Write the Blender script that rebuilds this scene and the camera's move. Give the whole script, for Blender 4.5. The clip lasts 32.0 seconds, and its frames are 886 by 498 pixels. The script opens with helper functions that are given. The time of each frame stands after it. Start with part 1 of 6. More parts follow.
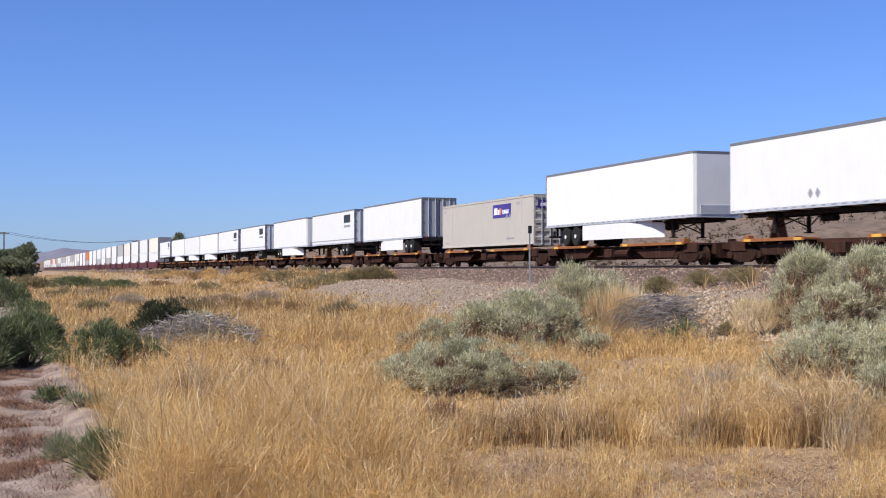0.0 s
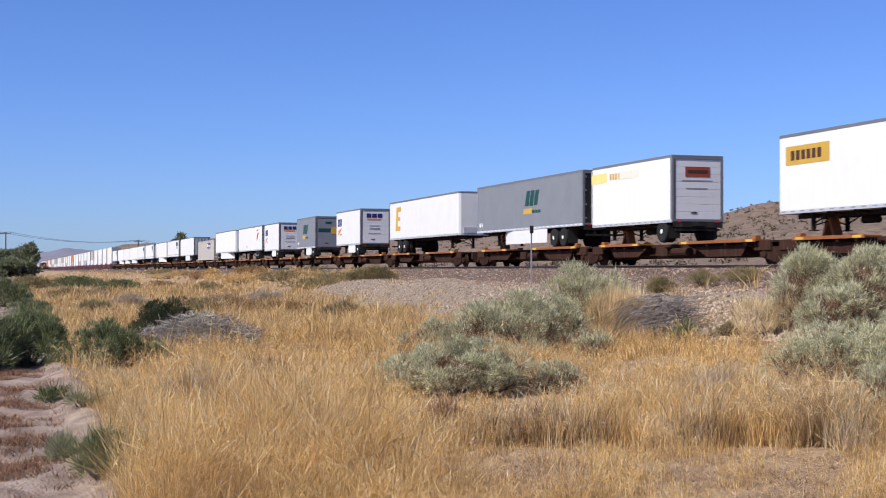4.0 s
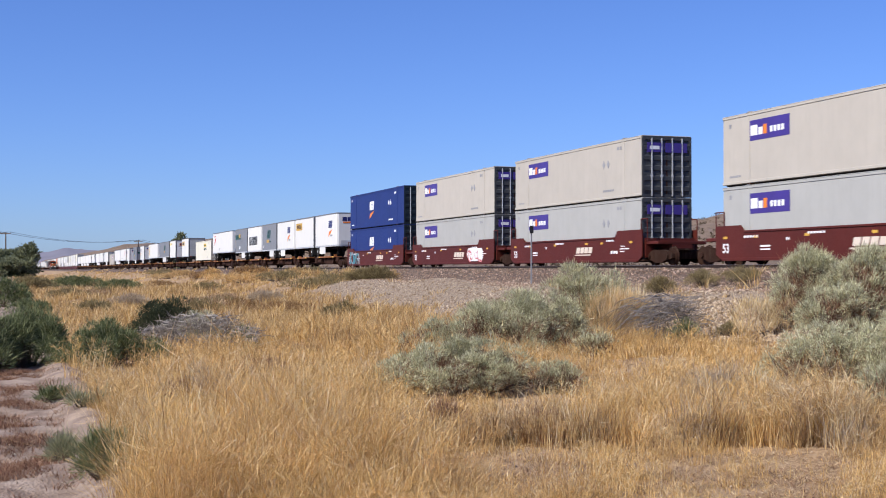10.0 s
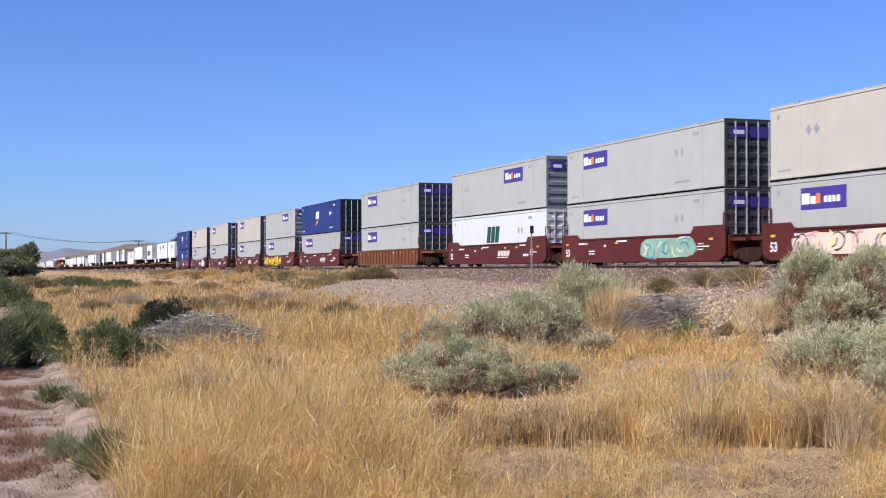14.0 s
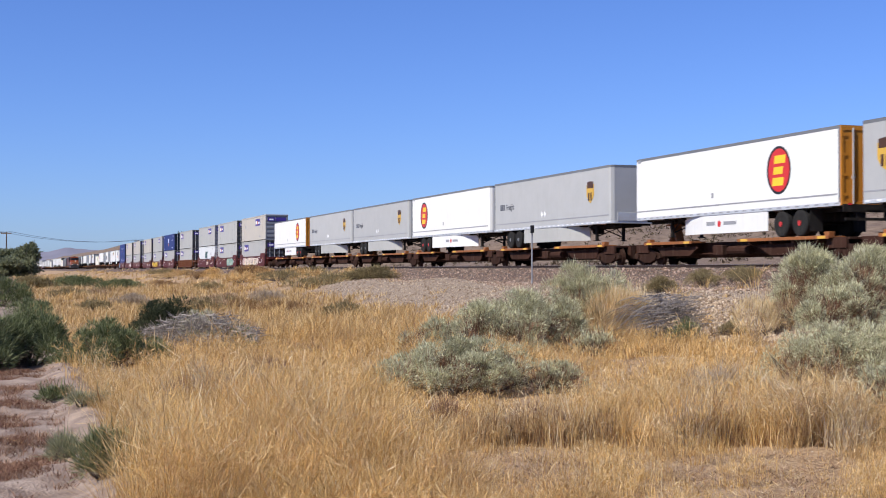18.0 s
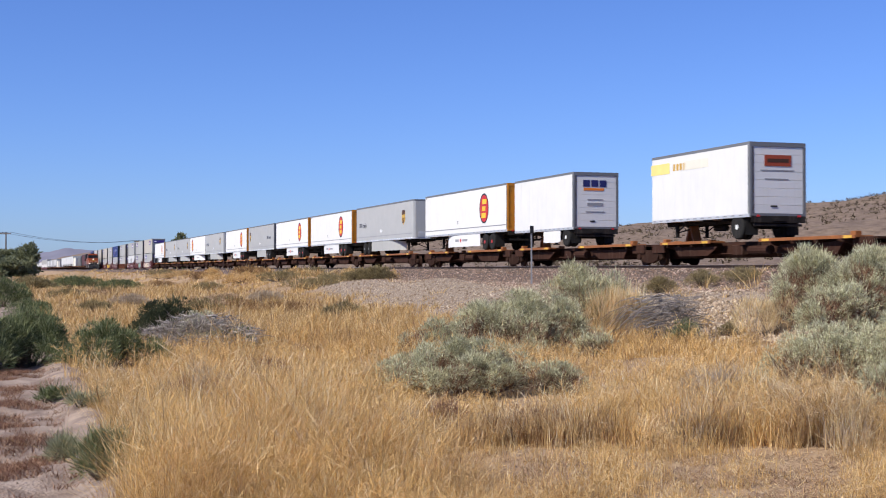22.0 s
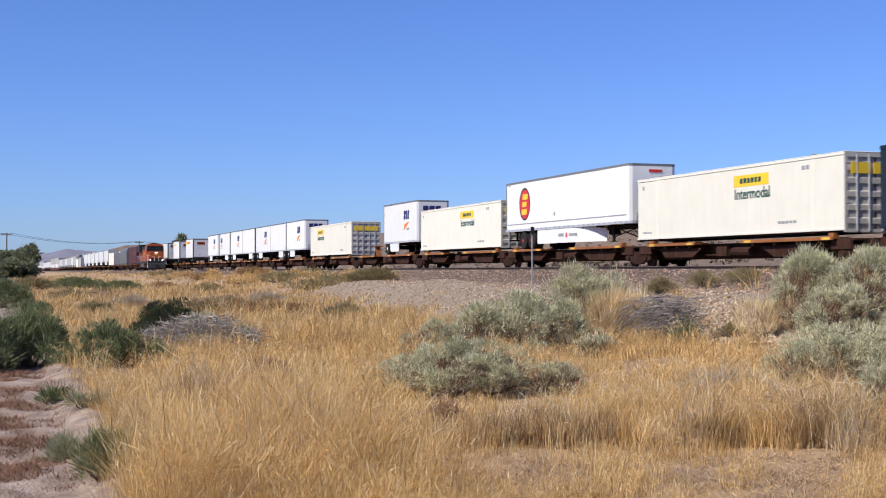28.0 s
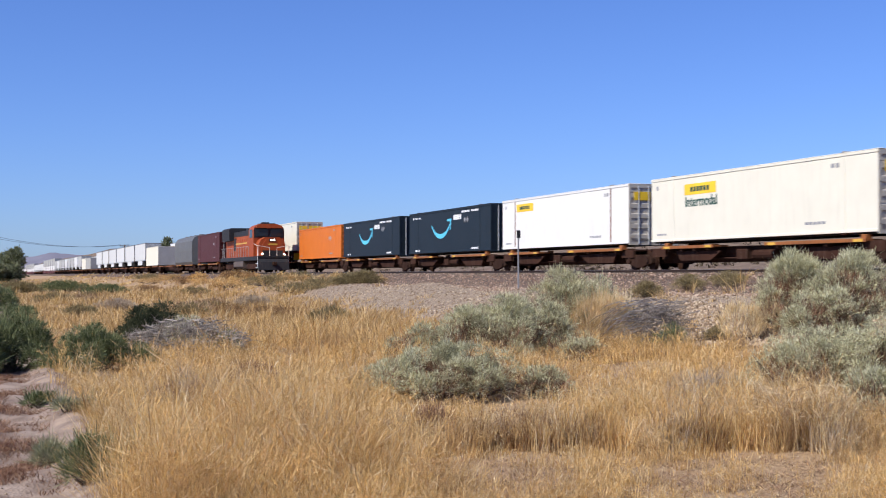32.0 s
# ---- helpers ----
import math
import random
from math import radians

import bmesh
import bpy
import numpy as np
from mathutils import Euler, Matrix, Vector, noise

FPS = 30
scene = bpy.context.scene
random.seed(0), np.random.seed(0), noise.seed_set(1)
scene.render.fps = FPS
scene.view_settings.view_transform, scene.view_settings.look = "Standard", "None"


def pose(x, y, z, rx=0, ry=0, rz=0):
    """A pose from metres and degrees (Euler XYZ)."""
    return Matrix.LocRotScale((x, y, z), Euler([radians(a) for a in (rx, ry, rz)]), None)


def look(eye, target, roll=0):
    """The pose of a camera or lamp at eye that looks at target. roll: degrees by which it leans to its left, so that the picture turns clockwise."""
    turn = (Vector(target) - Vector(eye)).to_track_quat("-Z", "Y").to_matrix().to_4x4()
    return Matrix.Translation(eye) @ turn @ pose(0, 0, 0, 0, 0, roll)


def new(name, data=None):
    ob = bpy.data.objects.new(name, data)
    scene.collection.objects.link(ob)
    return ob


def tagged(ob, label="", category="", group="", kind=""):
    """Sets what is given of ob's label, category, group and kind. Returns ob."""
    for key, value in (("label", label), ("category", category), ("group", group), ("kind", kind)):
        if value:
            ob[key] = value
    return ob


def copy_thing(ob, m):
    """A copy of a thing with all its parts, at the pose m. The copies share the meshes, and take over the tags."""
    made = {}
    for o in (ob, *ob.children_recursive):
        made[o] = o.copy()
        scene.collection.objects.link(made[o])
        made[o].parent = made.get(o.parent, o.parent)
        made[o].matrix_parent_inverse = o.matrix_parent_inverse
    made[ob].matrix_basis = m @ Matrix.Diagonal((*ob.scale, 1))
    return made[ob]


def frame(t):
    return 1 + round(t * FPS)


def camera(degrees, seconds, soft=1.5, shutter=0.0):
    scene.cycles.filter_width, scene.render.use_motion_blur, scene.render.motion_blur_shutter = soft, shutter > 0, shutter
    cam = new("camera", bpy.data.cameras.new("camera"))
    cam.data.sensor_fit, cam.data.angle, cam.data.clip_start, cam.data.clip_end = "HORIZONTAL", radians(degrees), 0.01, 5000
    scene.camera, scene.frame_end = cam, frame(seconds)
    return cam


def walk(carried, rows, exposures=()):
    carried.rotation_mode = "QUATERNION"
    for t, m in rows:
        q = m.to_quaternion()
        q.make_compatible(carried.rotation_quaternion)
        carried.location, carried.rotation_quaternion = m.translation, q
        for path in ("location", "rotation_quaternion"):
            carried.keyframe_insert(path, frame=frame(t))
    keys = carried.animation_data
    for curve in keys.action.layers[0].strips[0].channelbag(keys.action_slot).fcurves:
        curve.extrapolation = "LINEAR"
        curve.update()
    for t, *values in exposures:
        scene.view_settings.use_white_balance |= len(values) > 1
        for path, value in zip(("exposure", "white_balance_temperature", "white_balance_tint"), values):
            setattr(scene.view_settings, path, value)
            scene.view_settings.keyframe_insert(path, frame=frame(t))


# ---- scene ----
# ================= camera =================
# the track runs along +y, x is the distance from the camera to its side; rail tops lie at RAIL
EYE = (0.0, 0.0, 1.70)
RAIL = 1.88
LANE_FAR, LANE_NEAR = 29.62, 25.35
cam = camera(37.298, 32.0, soft=1.0, shutter=0.12)
SWAY = [(0, -3, 0), (1, -2, 0), (2, -1, -2), (2.6, 0, -1.5), (3.5, 0, 0), (5.5, 0, -1), (7, .5, -1), (9, 0, 0), (12, 0, -1),
        (14, .3, 0), (17, 1, -1), (20, 1, 0), (23, 0, 0), (25.5, .5, .5), (27.5, 1.5, 1.7), (28.5, 1.5, 2), (29, 3, 3),
        (29.5, 7.5, 5.5), (30, 10.5, 7), (30.5, 16, 8), (31, 19, 9), (31.5, 19, 9), (31.6, 16.5, 9), (31.7, 11, 9),
        (31.8, 7, 8.5), (31.9, .6, 8.5), (32, -23, 8)]
LENS = 2323.0
walk(cam, [(t, pose(*EYE, 90 + math.degrees((37 + dy) / LENS), 0, -18.48 + math.degrees(dx / LENS))) for t, dx, dy in SWAY],
     exposures=[(0, 0.25), (10.2, 0.25), (11.6, 0.38), (12.6, 0.37), (14.5, 0.33), (16.5, 0.26), (32, 0.25)])

# ================= world and sun =================
SUN = Vector((-0.69, -0.20, 0.69)).normalized()
world = bpy.data.worlds.new("world")
scene.world = world
world.use_nodes = True
wn = world.node_tree.nodes
sky = wn.new("ShaderNodeTexSky")
sky.sky_type, sky.sun_disc = "NISHITA", False
sky.sun_elevation = math.asin(SUN.z)
sky.sun_rotation = math.atan2(SUN.x, SUN.y)
sky.altitude, sky.air_density, sky.dust_density, sky.ozone_density = 700, 1.0, 0.6, 3.0
wn["Background"].inputs["Strength"].default_value = 0.081
tint = wn.new("ShaderNodeMix")
tint.data_type, tint.blend_type = "RGBA", "MULTIPLY"
tint.inputs[0].default_value, tint.inputs[7].default_value = 1.0, (0.67, 0.89, 1.52, 1)
world.node_tree.links.new(sky.outputs[0], tint.inputs[6])
world.node_tree.links.new(tint.outputs[2], wn["Background"].inputs["Color"])
sun = new("sun", bpy.data.lights.new("sun", "SUN"))
sun.data.energy, sun.data.angle, sun.data.color = 5.0, radians(0.53), (1.0, 0.955, 0.88)
sun.matrix_basis = look(SUN * 100, (0, 0, 0))

# ================= mesh helpers =================
class Shape:
    """Gathers corners and faces of one mesh."""
    def __init__(self):
        self.v, self.f = [], []

    def add(self, verts, faces):
        n = len(self.v)
        self.v += verts
        self.f += [tuple(i + n for i in q) for q in faces]
        return self

    def box(self, x0, x1, y0, y1, z0, z1, c=0.0):
        """A box; c: the chamfer of its edges."""
        if c <= 0:
            v = [(x, y, z) for z in (z0, z1) for y in (y0, y1) for x in (x0, x1)]
            return self.add(v, [(0, 2, 3, 1), (4, 5, 7, 6), (0, 1, 5, 4), (2, 6, 7, 3), (0, 4, 6, 2), (1, 3, 7, 5)])
        rings = []
        for z, i in ((z0, c), (z0 + c, 0), (z1 - c, 0), (z1, c)):
            a0, a1, b0, b1 = x0 + i, x1 - i, y0 + i, y1 - i
            rings.append([(a0 + c, b0, z), (a1 - c, b0, z), (a1, b0 + c, z), (a1, b1 - c, z), (a1 - c, b1, z), (a0 + c, b1, z),
                          (a0, b1 - c, z), (a0, b0 + c, z)])
        f = [tuple(range(7, -1, -1)), tuple(range(24, 32))]
        for r in range(3):
            f += [(r * 8 + k, r * 8 + (k + 1) % 8, r * 8 + 8 + (k + 1) % 8, r * 8 + 8 + k) for k in range(8)]
        return self.add([p for r in rings for p in r], f)

    def prism(self, outline, axis, a, b):
        """An outline (u, w) drawn out along an axis from a to b."""
        n = len(outline)
        put = {"x": lambda u, w, s: (s, u, w), "y": lambda u, w, s: (u, s, w), "z": lambda u, w, s: (u, w, s)}[axis]
        v = [put(u, w, a) for u, w in outline] + [put(u, w, b) for u, w in outline]
        f = [tuple(range(n - 1, -1, -1)), tuple(range(n, 2 * n))] + [(k, (k + 1) % n, n + (k + 1) % n, n + k) for k in range(n)]
        return self.add(v, f)

    def tube(self, p, q, r0, r1=None, n=10):
        p, q = Vector(p), Vector(q)
        r1 = r0 if r1 is None else r1
        w = (q - p).normalized()
        u = w.orthogonal().normalized()
        s = w.cross(u)
        ring = lambda c, r: [tuple(c + r * (math.cos(2 * math.pi * k / n) * u + math.sin(2 * math.pi * k / n) * s)) for k in range(n)]
        f = [tuple(range(n - 1, -1, -1)), tuple(range(n, 2 * n))] + [(k, (k + 1) % n, n + (k + 1) % n, n + k) for k in range(n)]
        return self.add(ring(p, r0) + ring(q, r1), f)

    def lathe(self, c, rows, n=18):
        """Rings (offset along x, radius) about the point c, closed at both ends."""
        v, f = [], []
        for o, r in rows:
            v += [(c[0] + o, c[1] + r * math.cos(2 * math.pi * k / n), c[2] + r * math.sin(2 * math.pi * k / n)) for k in range(n)]
        for i in range(len(rows) - 1):
            f += [(i * n + k, i * n + (k + 1) % n, i * n + n + (k + 1) % n, i * n + n + k) for k in range(n)]
        f += [tuple(range(n - 1, -1, -1)), tuple(range(len(rows) * n - n, len(rows) * n))]
        return self.add(v, f)

    def plate(self, pts, x, t=0.006):
        """A flat shape (y, z) laid on the near side at x, t thick."""
        return self.prism(pts, "x", x - t, x)

    def mesh(self, name):
        me = bpy.data.meshes.new(name)
        me.from_pydata(self.v, [], self.f)
        bm = bmesh.new()
        bm.from_mesh(me)
        bmesh.ops.recalc_face_normals(bm, faces=bm.faces)
        bm.to_mesh(me)
        bm.free()
        return me


def part(name, shape, material, parent, label="", at=None):
    """Links a shape as one mesh under a thing or a part."""
    me = shape if isinstance(shape, bpy.types.Mesh) else shape.mesh(name)
    if not me.materials:
        me.materials.append(material)
    ob = new(name, me)
    ob.parent = parent
    if at is not None:
        ob.matrix_basis = at
    return tagged(ob, label)


def thing(name, label, category, group="", at=None):
    ob = new(name)
    ob.empty_display_size = 0.3
    if at is not None:
        ob.matrix_basis = at
    return tagged(ob, label, category, group)


def bulk(name, verts, faces, material):
    """One large mesh out of arrays; all faces have the same number of corners."""
    verts, faces = np.asarray(verts, dtype=np.float32), np.asarray(faces, dtype=np.int32)
    me = bpy.data.meshes.new(name)
    n, k = faces.shape
    me.vertices.add(len(verts))
    me.vertices.foreach_set("co", verts.ravel())
    me.loops.add(n * k)
    me.loops.foreach_set("vertex_index", faces.ravel())
    me.polygons.add(n)
    me.polygons.foreach_set("loop_start", np.arange(0, n * k, k, dtype=np.int32))
    me.update(calc_edges=True)
    me.materials.append(material)
    return me


# ================= materials =================
def nodes_of(name):
    m = bpy.data.materials.new(name)
    m.use_nodes = True
    nt = m.node_tree
    return m, nt, nt.nodes["Principled BSDF"]


def noise_node(nt, vec, scale, detail=4.0, rough=0.6):
    n = nt.nodes.new("ShaderNodeTexNoise")
    n.inputs["Scale"].default_value, n.inputs["Detail"].default_value, n.inputs["Roughness"].default_value = scale, detail, rough
    nt.links.new(vec, n.inputs["Vector"])
    return n.outputs["Fac"]


def ramp_node(nt, fac, stops):
    r = nt.nodes.new("ShaderNodeValToRGB")
    while len(r.color_ramp.elements) < len(stops):
        r.color_ramp.elements.new(0.5)
    for e, (p, c) in zip(r.color_ramp.elements, stops):
        e.position = p
        e.color = (*c, 1) if len(c) == 3 else c
    nt.links.new(fac, r.inputs["Fac"])
    return r.outputs["Color"]


def mix_node(nt, fac, a, b, how="MIX"):
    m = nt.nodes.new("ShaderNodeMix")
    m.data_type, m.blend_type = "RGBA", how
    for sock, val in ((m.inputs[0], fac), (m.inputs[6], a), (m.inputs[7], b)):
        if isinstance(val, bpy.types.NodeSocket):
            nt.links.new(val, sock)
        else:
            sock.default_value = val if not isinstance(val, tuple) else (*val, 1)[:4]
    return m.outputs[2]


def coords(nt, stretch=(1, 1, 1)):
    tc = nt.nodes.new("ShaderNodeTexCoord")
    mp = nt.nodes.new("ShaderNodeMapping")
    mp.inputs["Scale"].default_value = stretch
    nt.links.new(tc.outputs["Object"], mp.inputs["Vector"])
    return mp.outputs["Vector"]


def bump_node(nt, bsdf, fac, strength, dist):
    b = nt.nodes.new("ShaderNodeBump")
    b.inputs["Strength"].default_value, b.inputs["Distance"].default_value = strength, dist
    nt.links.new(fac, b.inputs["Height"])
    nt.links.new(b.outputs["Normal"], bsdf.inputs["Normal"])


def paint(name, base, rough=0.55, metal=0.0, dirt=(0.16, 0.12, 0.09), grime=0.25, var=0.08, streak=True, bump=0.05, spec=0.3):
    """Painted or bare sheet: cloudy tone, grime running down, fine relief."""
    m, nt, bsdf = nodes_of(name)
    v = coords(nt)
    dark = tuple(c * (1 - var) for c in base)
    light = tuple(min(1, c * (1 + var)) for c in base)
    tone = ramp_node(nt, noise_node(nt, v, 0.9, 3), [(0.3, dark), (0.7, light)])
    run = noise_node(nt, coords(nt, (3.5, 3.5, 0.35)) if streak else v, 1.6 if streak else 3.0, 6, 0.7)
    mask = ramp_node(nt, run, [(0.52, (0, 0, 0)), (0.80, (grime,) * 3)])
    col = mix_node(nt, mask, tone, dirt)
    info = nt.nodes.new("ShaderNodeObjectInfo")
    shade = ramp_node(nt, info.outputs["Random"], [(0, (0.93,) * 3), (1, (1.0,) * 3)])
    col = mix_node(nt, 1.0, col, shade, "MULTIPLY")
    nt.links.new(col, bsdf.inputs["Base Color"])
    fine = noise_node(nt, v, 18, 5)
    nt.links.new(ramp_node(nt, fine, [(0.3, (rough - 0.08,) * 3), (0.7, (rough + 0.12,) * 3)]), bsdf.inputs["Roughness"])
    bsdf.inputs["Metallic"].default_value = metal
    bsdf.inputs["Specular IOR Level"].default_value = spec
    bump_node(nt, bsdf, noise_node(nt, v, 5, 4), bump, 0.02)
    return m


M = {}
M["white"] = paint("white_paint", (0.70, 0.69, 0.66), grime=0.10, var=0.03)
M["cream"] = paint("cream_paint", (0.70, 0.665, 0.555), grime=0.12, var=0.03)
M["beige"] = paint("beige_paint", (0.46, 0.42, 0.36), grime=0.14, var=0.04)
M["pale"] = paint("pale_grey_paint", (0.385, 0.38, 0.355), grime=0.14, var=0.05)
M["silver"] = paint("silver_grey_paint", (0.395, 0.395, 0.385), grime=0.12, var=0.04)
M["grey"] = paint("mid_grey_paint", (0.20, 0.21, 0.23), grime=0.15, var=0.06)
M["blue"] = paint("royal_blue_paint", (0.012, 0.030, 0.150), grime=0.04, var=0.08)
M["night"] = paint("dark_navy_paint", (0.0105, 0.019, 0.027), grime=0.06, var=0.1)
M["orange"] = paint("orange_paint", (0.60, 0.155, 0.022), grime=0.15, var=0.05)
M["door_orange"] = paint("amber_paint", (0.55, 0.21, 0.02), grime=0.2)
M["maroon"] = paint("oxide_red_paint", (0.090, 0.0145, 0.0085), dirt=(0.05, 0.03, 0.025), grime=0.2, var=0.12)
M["brown_box"] = paint("dark_red_paint", (0.068, 0.014, 0.013), grime=0.3, var=0.1)
M["rust_deck"] = paint("rusty_orange_paint", (0.28, 0.10, 0.03), dirt=(0.06, 0.024, 0.015), grime=0.8, var=0.2)
M["rust_well"] = paint("rusty_brown_side", (0.17, 0.058, 0.022), dirt=(0.035, 0.018, 0.012), grime=0.95, var=0.25)
M["end_grey"] = paint("dark_grey_door_paint", (0.050, 0.053, 0.056), grime=0.3, var=0.15)
M["off_white"] = paint("off_white_paint", (0.60, 0.605, 0.595), grime=0.2, var=0.03)
M["rail_yellow"] = paint("faded_yellow_paint", (0.62, 0.36, 0.06), dirt=(0.12, 0.05, 0.02), grime=0.6)
M["frame_dark"] = paint("sooty_steel", (0.044, 0.020, 0.0135), rough=0.85, grime=0.4, var=0.25, spec=0.08)
M["bogie"] = paint("rusty_cast_steel", (0.034, 0.0165, 0.011), rough=0.85, grime=0.5, var=0.3, spec=0.08)
M["chassis_black"] = paint("sooty_black_paint", (0.022, 0.019, 0.017), rough=0.8, grime=0.5, var=0.25, spec=0.1)
M["tyre"] = paint("tyre_rubber", (0.022, 0.021, 0.020), rough=0.85, grime=0.3, spec=0.1)
M["hub"] = paint("hub_aluminium", (0.72, 0.72, 0.70), rough=0.45, metal=0.0)
M["hub_red"] = paint("hub_red", (0.45, 0.03, 0.03), rough=0.5)
M["alu"] = paint("bare_aluminium", (0.55, 0.56, 0.57), rough=0.4, metal=0.35, grime=0.2)
M["rail_grey"] = paint("grey_top_rail", (0.15, 0.155, 0.165), rough=0.5)
M["black"] = paint("black_paint", (0.02, 0.02, 0.022), rough=0.6)
M["steel"] = paint("worn_rail_steel", (0.05, 0.03, 0.022), rough=0.6, metal=0.3, streak=False)
M["shine"] = paint("polished_rail_head", (0.45, 0.43, 0.42), rough=0.3, metal=0.9, streak=False)
M["tie"] = paint("creosoted_timber", (0.06, 0.045, 0.035), rough=0.9, streak=False)
for key, c in dict(navy=(0.022, 0.026, 0.12), ink_orange=(0.78, 0.22, 0.03), purple=(0.055, 0.035, 0.22), ink_red=(0.55, 0.03, 0.03),
                   ink_yellow=(0.80, 0.52, 0.03), ink_green=(0.008, 0.058, 0.046), ink_white=(0.8, 0.8, 0.8), ink_cyan=(0.10, 0.52, 0.72),
                   ink_black=(0.02, 0.02, 0.02), ink_gold=(0.55, 0.33, 0.05), ink_brown=(0.07, 0.03, 0.015), ink_pink=(0.62, 0.30, 0.30),
                   ink_mint=(0.24, 0.40, 0.29), ink_grey=(0.28, 0.28, 0.29), ink_teal=(0.05, 0.22, 0.27), ink_bone=(0.66, 0.56, 0.46), ink_slate=(0.10, 0.10, 0.11), ink_faded=(0.80, 0.66, 0.22), ink_rust=(0.33, 0.06, 0.025)).items():
    M[key] = paint(key + "_film", c, rough=0.4, grime=0.12, streak=False, bump=0.01)

# ================= ground =================
def rnd(i, j, k=0):
    h = (i * 374761393 + j * 668265263 + k * 974634533) & 0xFFFFFFFF
    h = ((h ^ (h >> 13)) * 1274126177) & 0xFFFFFFFF
    return ((h ^ (h >> 16)) & 0xFFFFFF) / float(0xFFFFFF)


def vnoise(x, y, k=0):
    """Smooth value noise from 0 to 1, on arrays."""
    x, y = np.asarray(x, dtype=float), np.asarray(y, dtype=float)
    i, j = np.floor(x).astype(np.int64), np.floor(y).astype(np.int64)
    u, v = x - i, y - j
    u, v = u * u * (3 - 2 * u), v * v * (3 - 2 * v)
    return (rnd(i, j, k) * (1 - u) + rnd(i + 1, j, k) * u) * (1 - v) + (rnd(i, j + 1, k) * (1 - u) + rnd(i + 1, j + 1, k) * u) * v


def step(a, b, x):
    t = np.clip((x - a) / (b - a), 0, 1)
    return t * t * (3 - 2 * t)


RIDGE_Y = [-3000, 200, 295, 334, 398, 531, 810, 1766, 3500]
RIDGE_H = [24, 20, 18.2, 17.0, 14.2, 17.0, 24, 33, 28]


def ground_z(x, y):
    x, y = np.asarray(x, dtype=float), np.asarray(y, dtype=float)
    near = 0.14 * (vnoise(x / 3.1, y / 3.1) - 0.5) + 0.07 * (vnoise(x / 0.8, y / 0.8, 1) - 0.5)
    # ruts of the dirt track, and the low berm beside it
    near = near + (0.07 * (vnoise(x / 0.34, y / 0.42, 8) - 0.5) + 0.035 * (vnoise(x / 0.13, y / 0.16, 18) - 0.5) - 0.05) * step(-.5, 0, x) * (1 - step(.5, .75, x)) * (1 - step(40, 60, y)) + 0.10 * np.exp(-((x - .95) / .25) ** 2)
    # slope up to a bench, then the ballast shoulder and the flat top
    foot = 13.6 + 1.6 * (vnoise(y / 9.0, y * 0 + 3, 2) - 0.5)
    z = near * (1 - step(22, 23, x)) + 1.06 * step(foot, foot + 6.0, x) + 0.68 * step(21.7, 23.5, x)
    z = z + 0.10 * (vnoise(x / 1.4, y / 1.4, 3) - 0.5) * step(13, 15, x) * (1 - step(20, 21.5, x))
    z = z + 0.55 * (vnoise(x / 4.5, y / 7.0, 9) - 0.45) * step(34, 52, y) * step(1, 3, x) * (1 - step(18.5, 20.5, x)) * (1 - step(150, 260, y))
    z = z - 0.9 * step(31.8, 34.5, x)
    # the hills behind the line
    h = np.interp(y, RIDGE_Y, RIDGE_H)
    h = h * (0.93 + 0.14 * vnoise(y / 45.0, x * 0 + 5, 4))
    k = np.interp(y, [-3000, 800, 1500, 2600, 4000], [1.0, 1.0, 0.72, 0.50, 0.42])
    xs = 45 + (x - 45) / k
    up = step(48, 215, xs) * (0.80 + 0.20 * step(120, 215, xs)) - 0.45 * step(240, 600, xs)
    rough = (vnoise(x / 26.0, y / 26.0, 6) - 0.5) * 5.0 + (vnoise(x / 9.0, y / 9.0, 7) - 0.5) * 1.6
    z = z + h * up + rough * step(55, 110, x) * (1 - step(170, 215, x))
    return z


def graded(parts):
    out = []
    for a, b, n in parts:
        out += list(np.linspace(a, b, n, endpoint=False))
    return np.array(out + [parts[-1][1]])


gx = graded([(-4000, -400, 8), (-400, -60, 10), (-60, -12, 12), (-12, -2, 16), (-2, 1.8, 54), (1.8, 8, 30), (8, 24, 54), (24, 36, 26), (36, 60, 10), (60, 260, 44), (260, 4000, 12)])
gy = graded([(-4000, -300, 8), (-300, 0, 12), (0, 8, 10), (8, 20, 120), (20, 70, 140), (70, 160, 90), (160, 600, 110), (600, 1800, 60), (1800, 4600, 12)])
GX, GY = np.meshgrid(gx, gy)
gv = np.stack([GX.ravel(), GY.ravel(), ground_z(GX, GY).ravel()], 1)
na, nb = len(gx), len(gy)
ii = (np.arange(nb - 1)[:, None] * na + np.arange(na - 1)[None, :]).ravel()
gf = np.stack([ii, ii + 1, ii + na + 1, ii + na], 1)


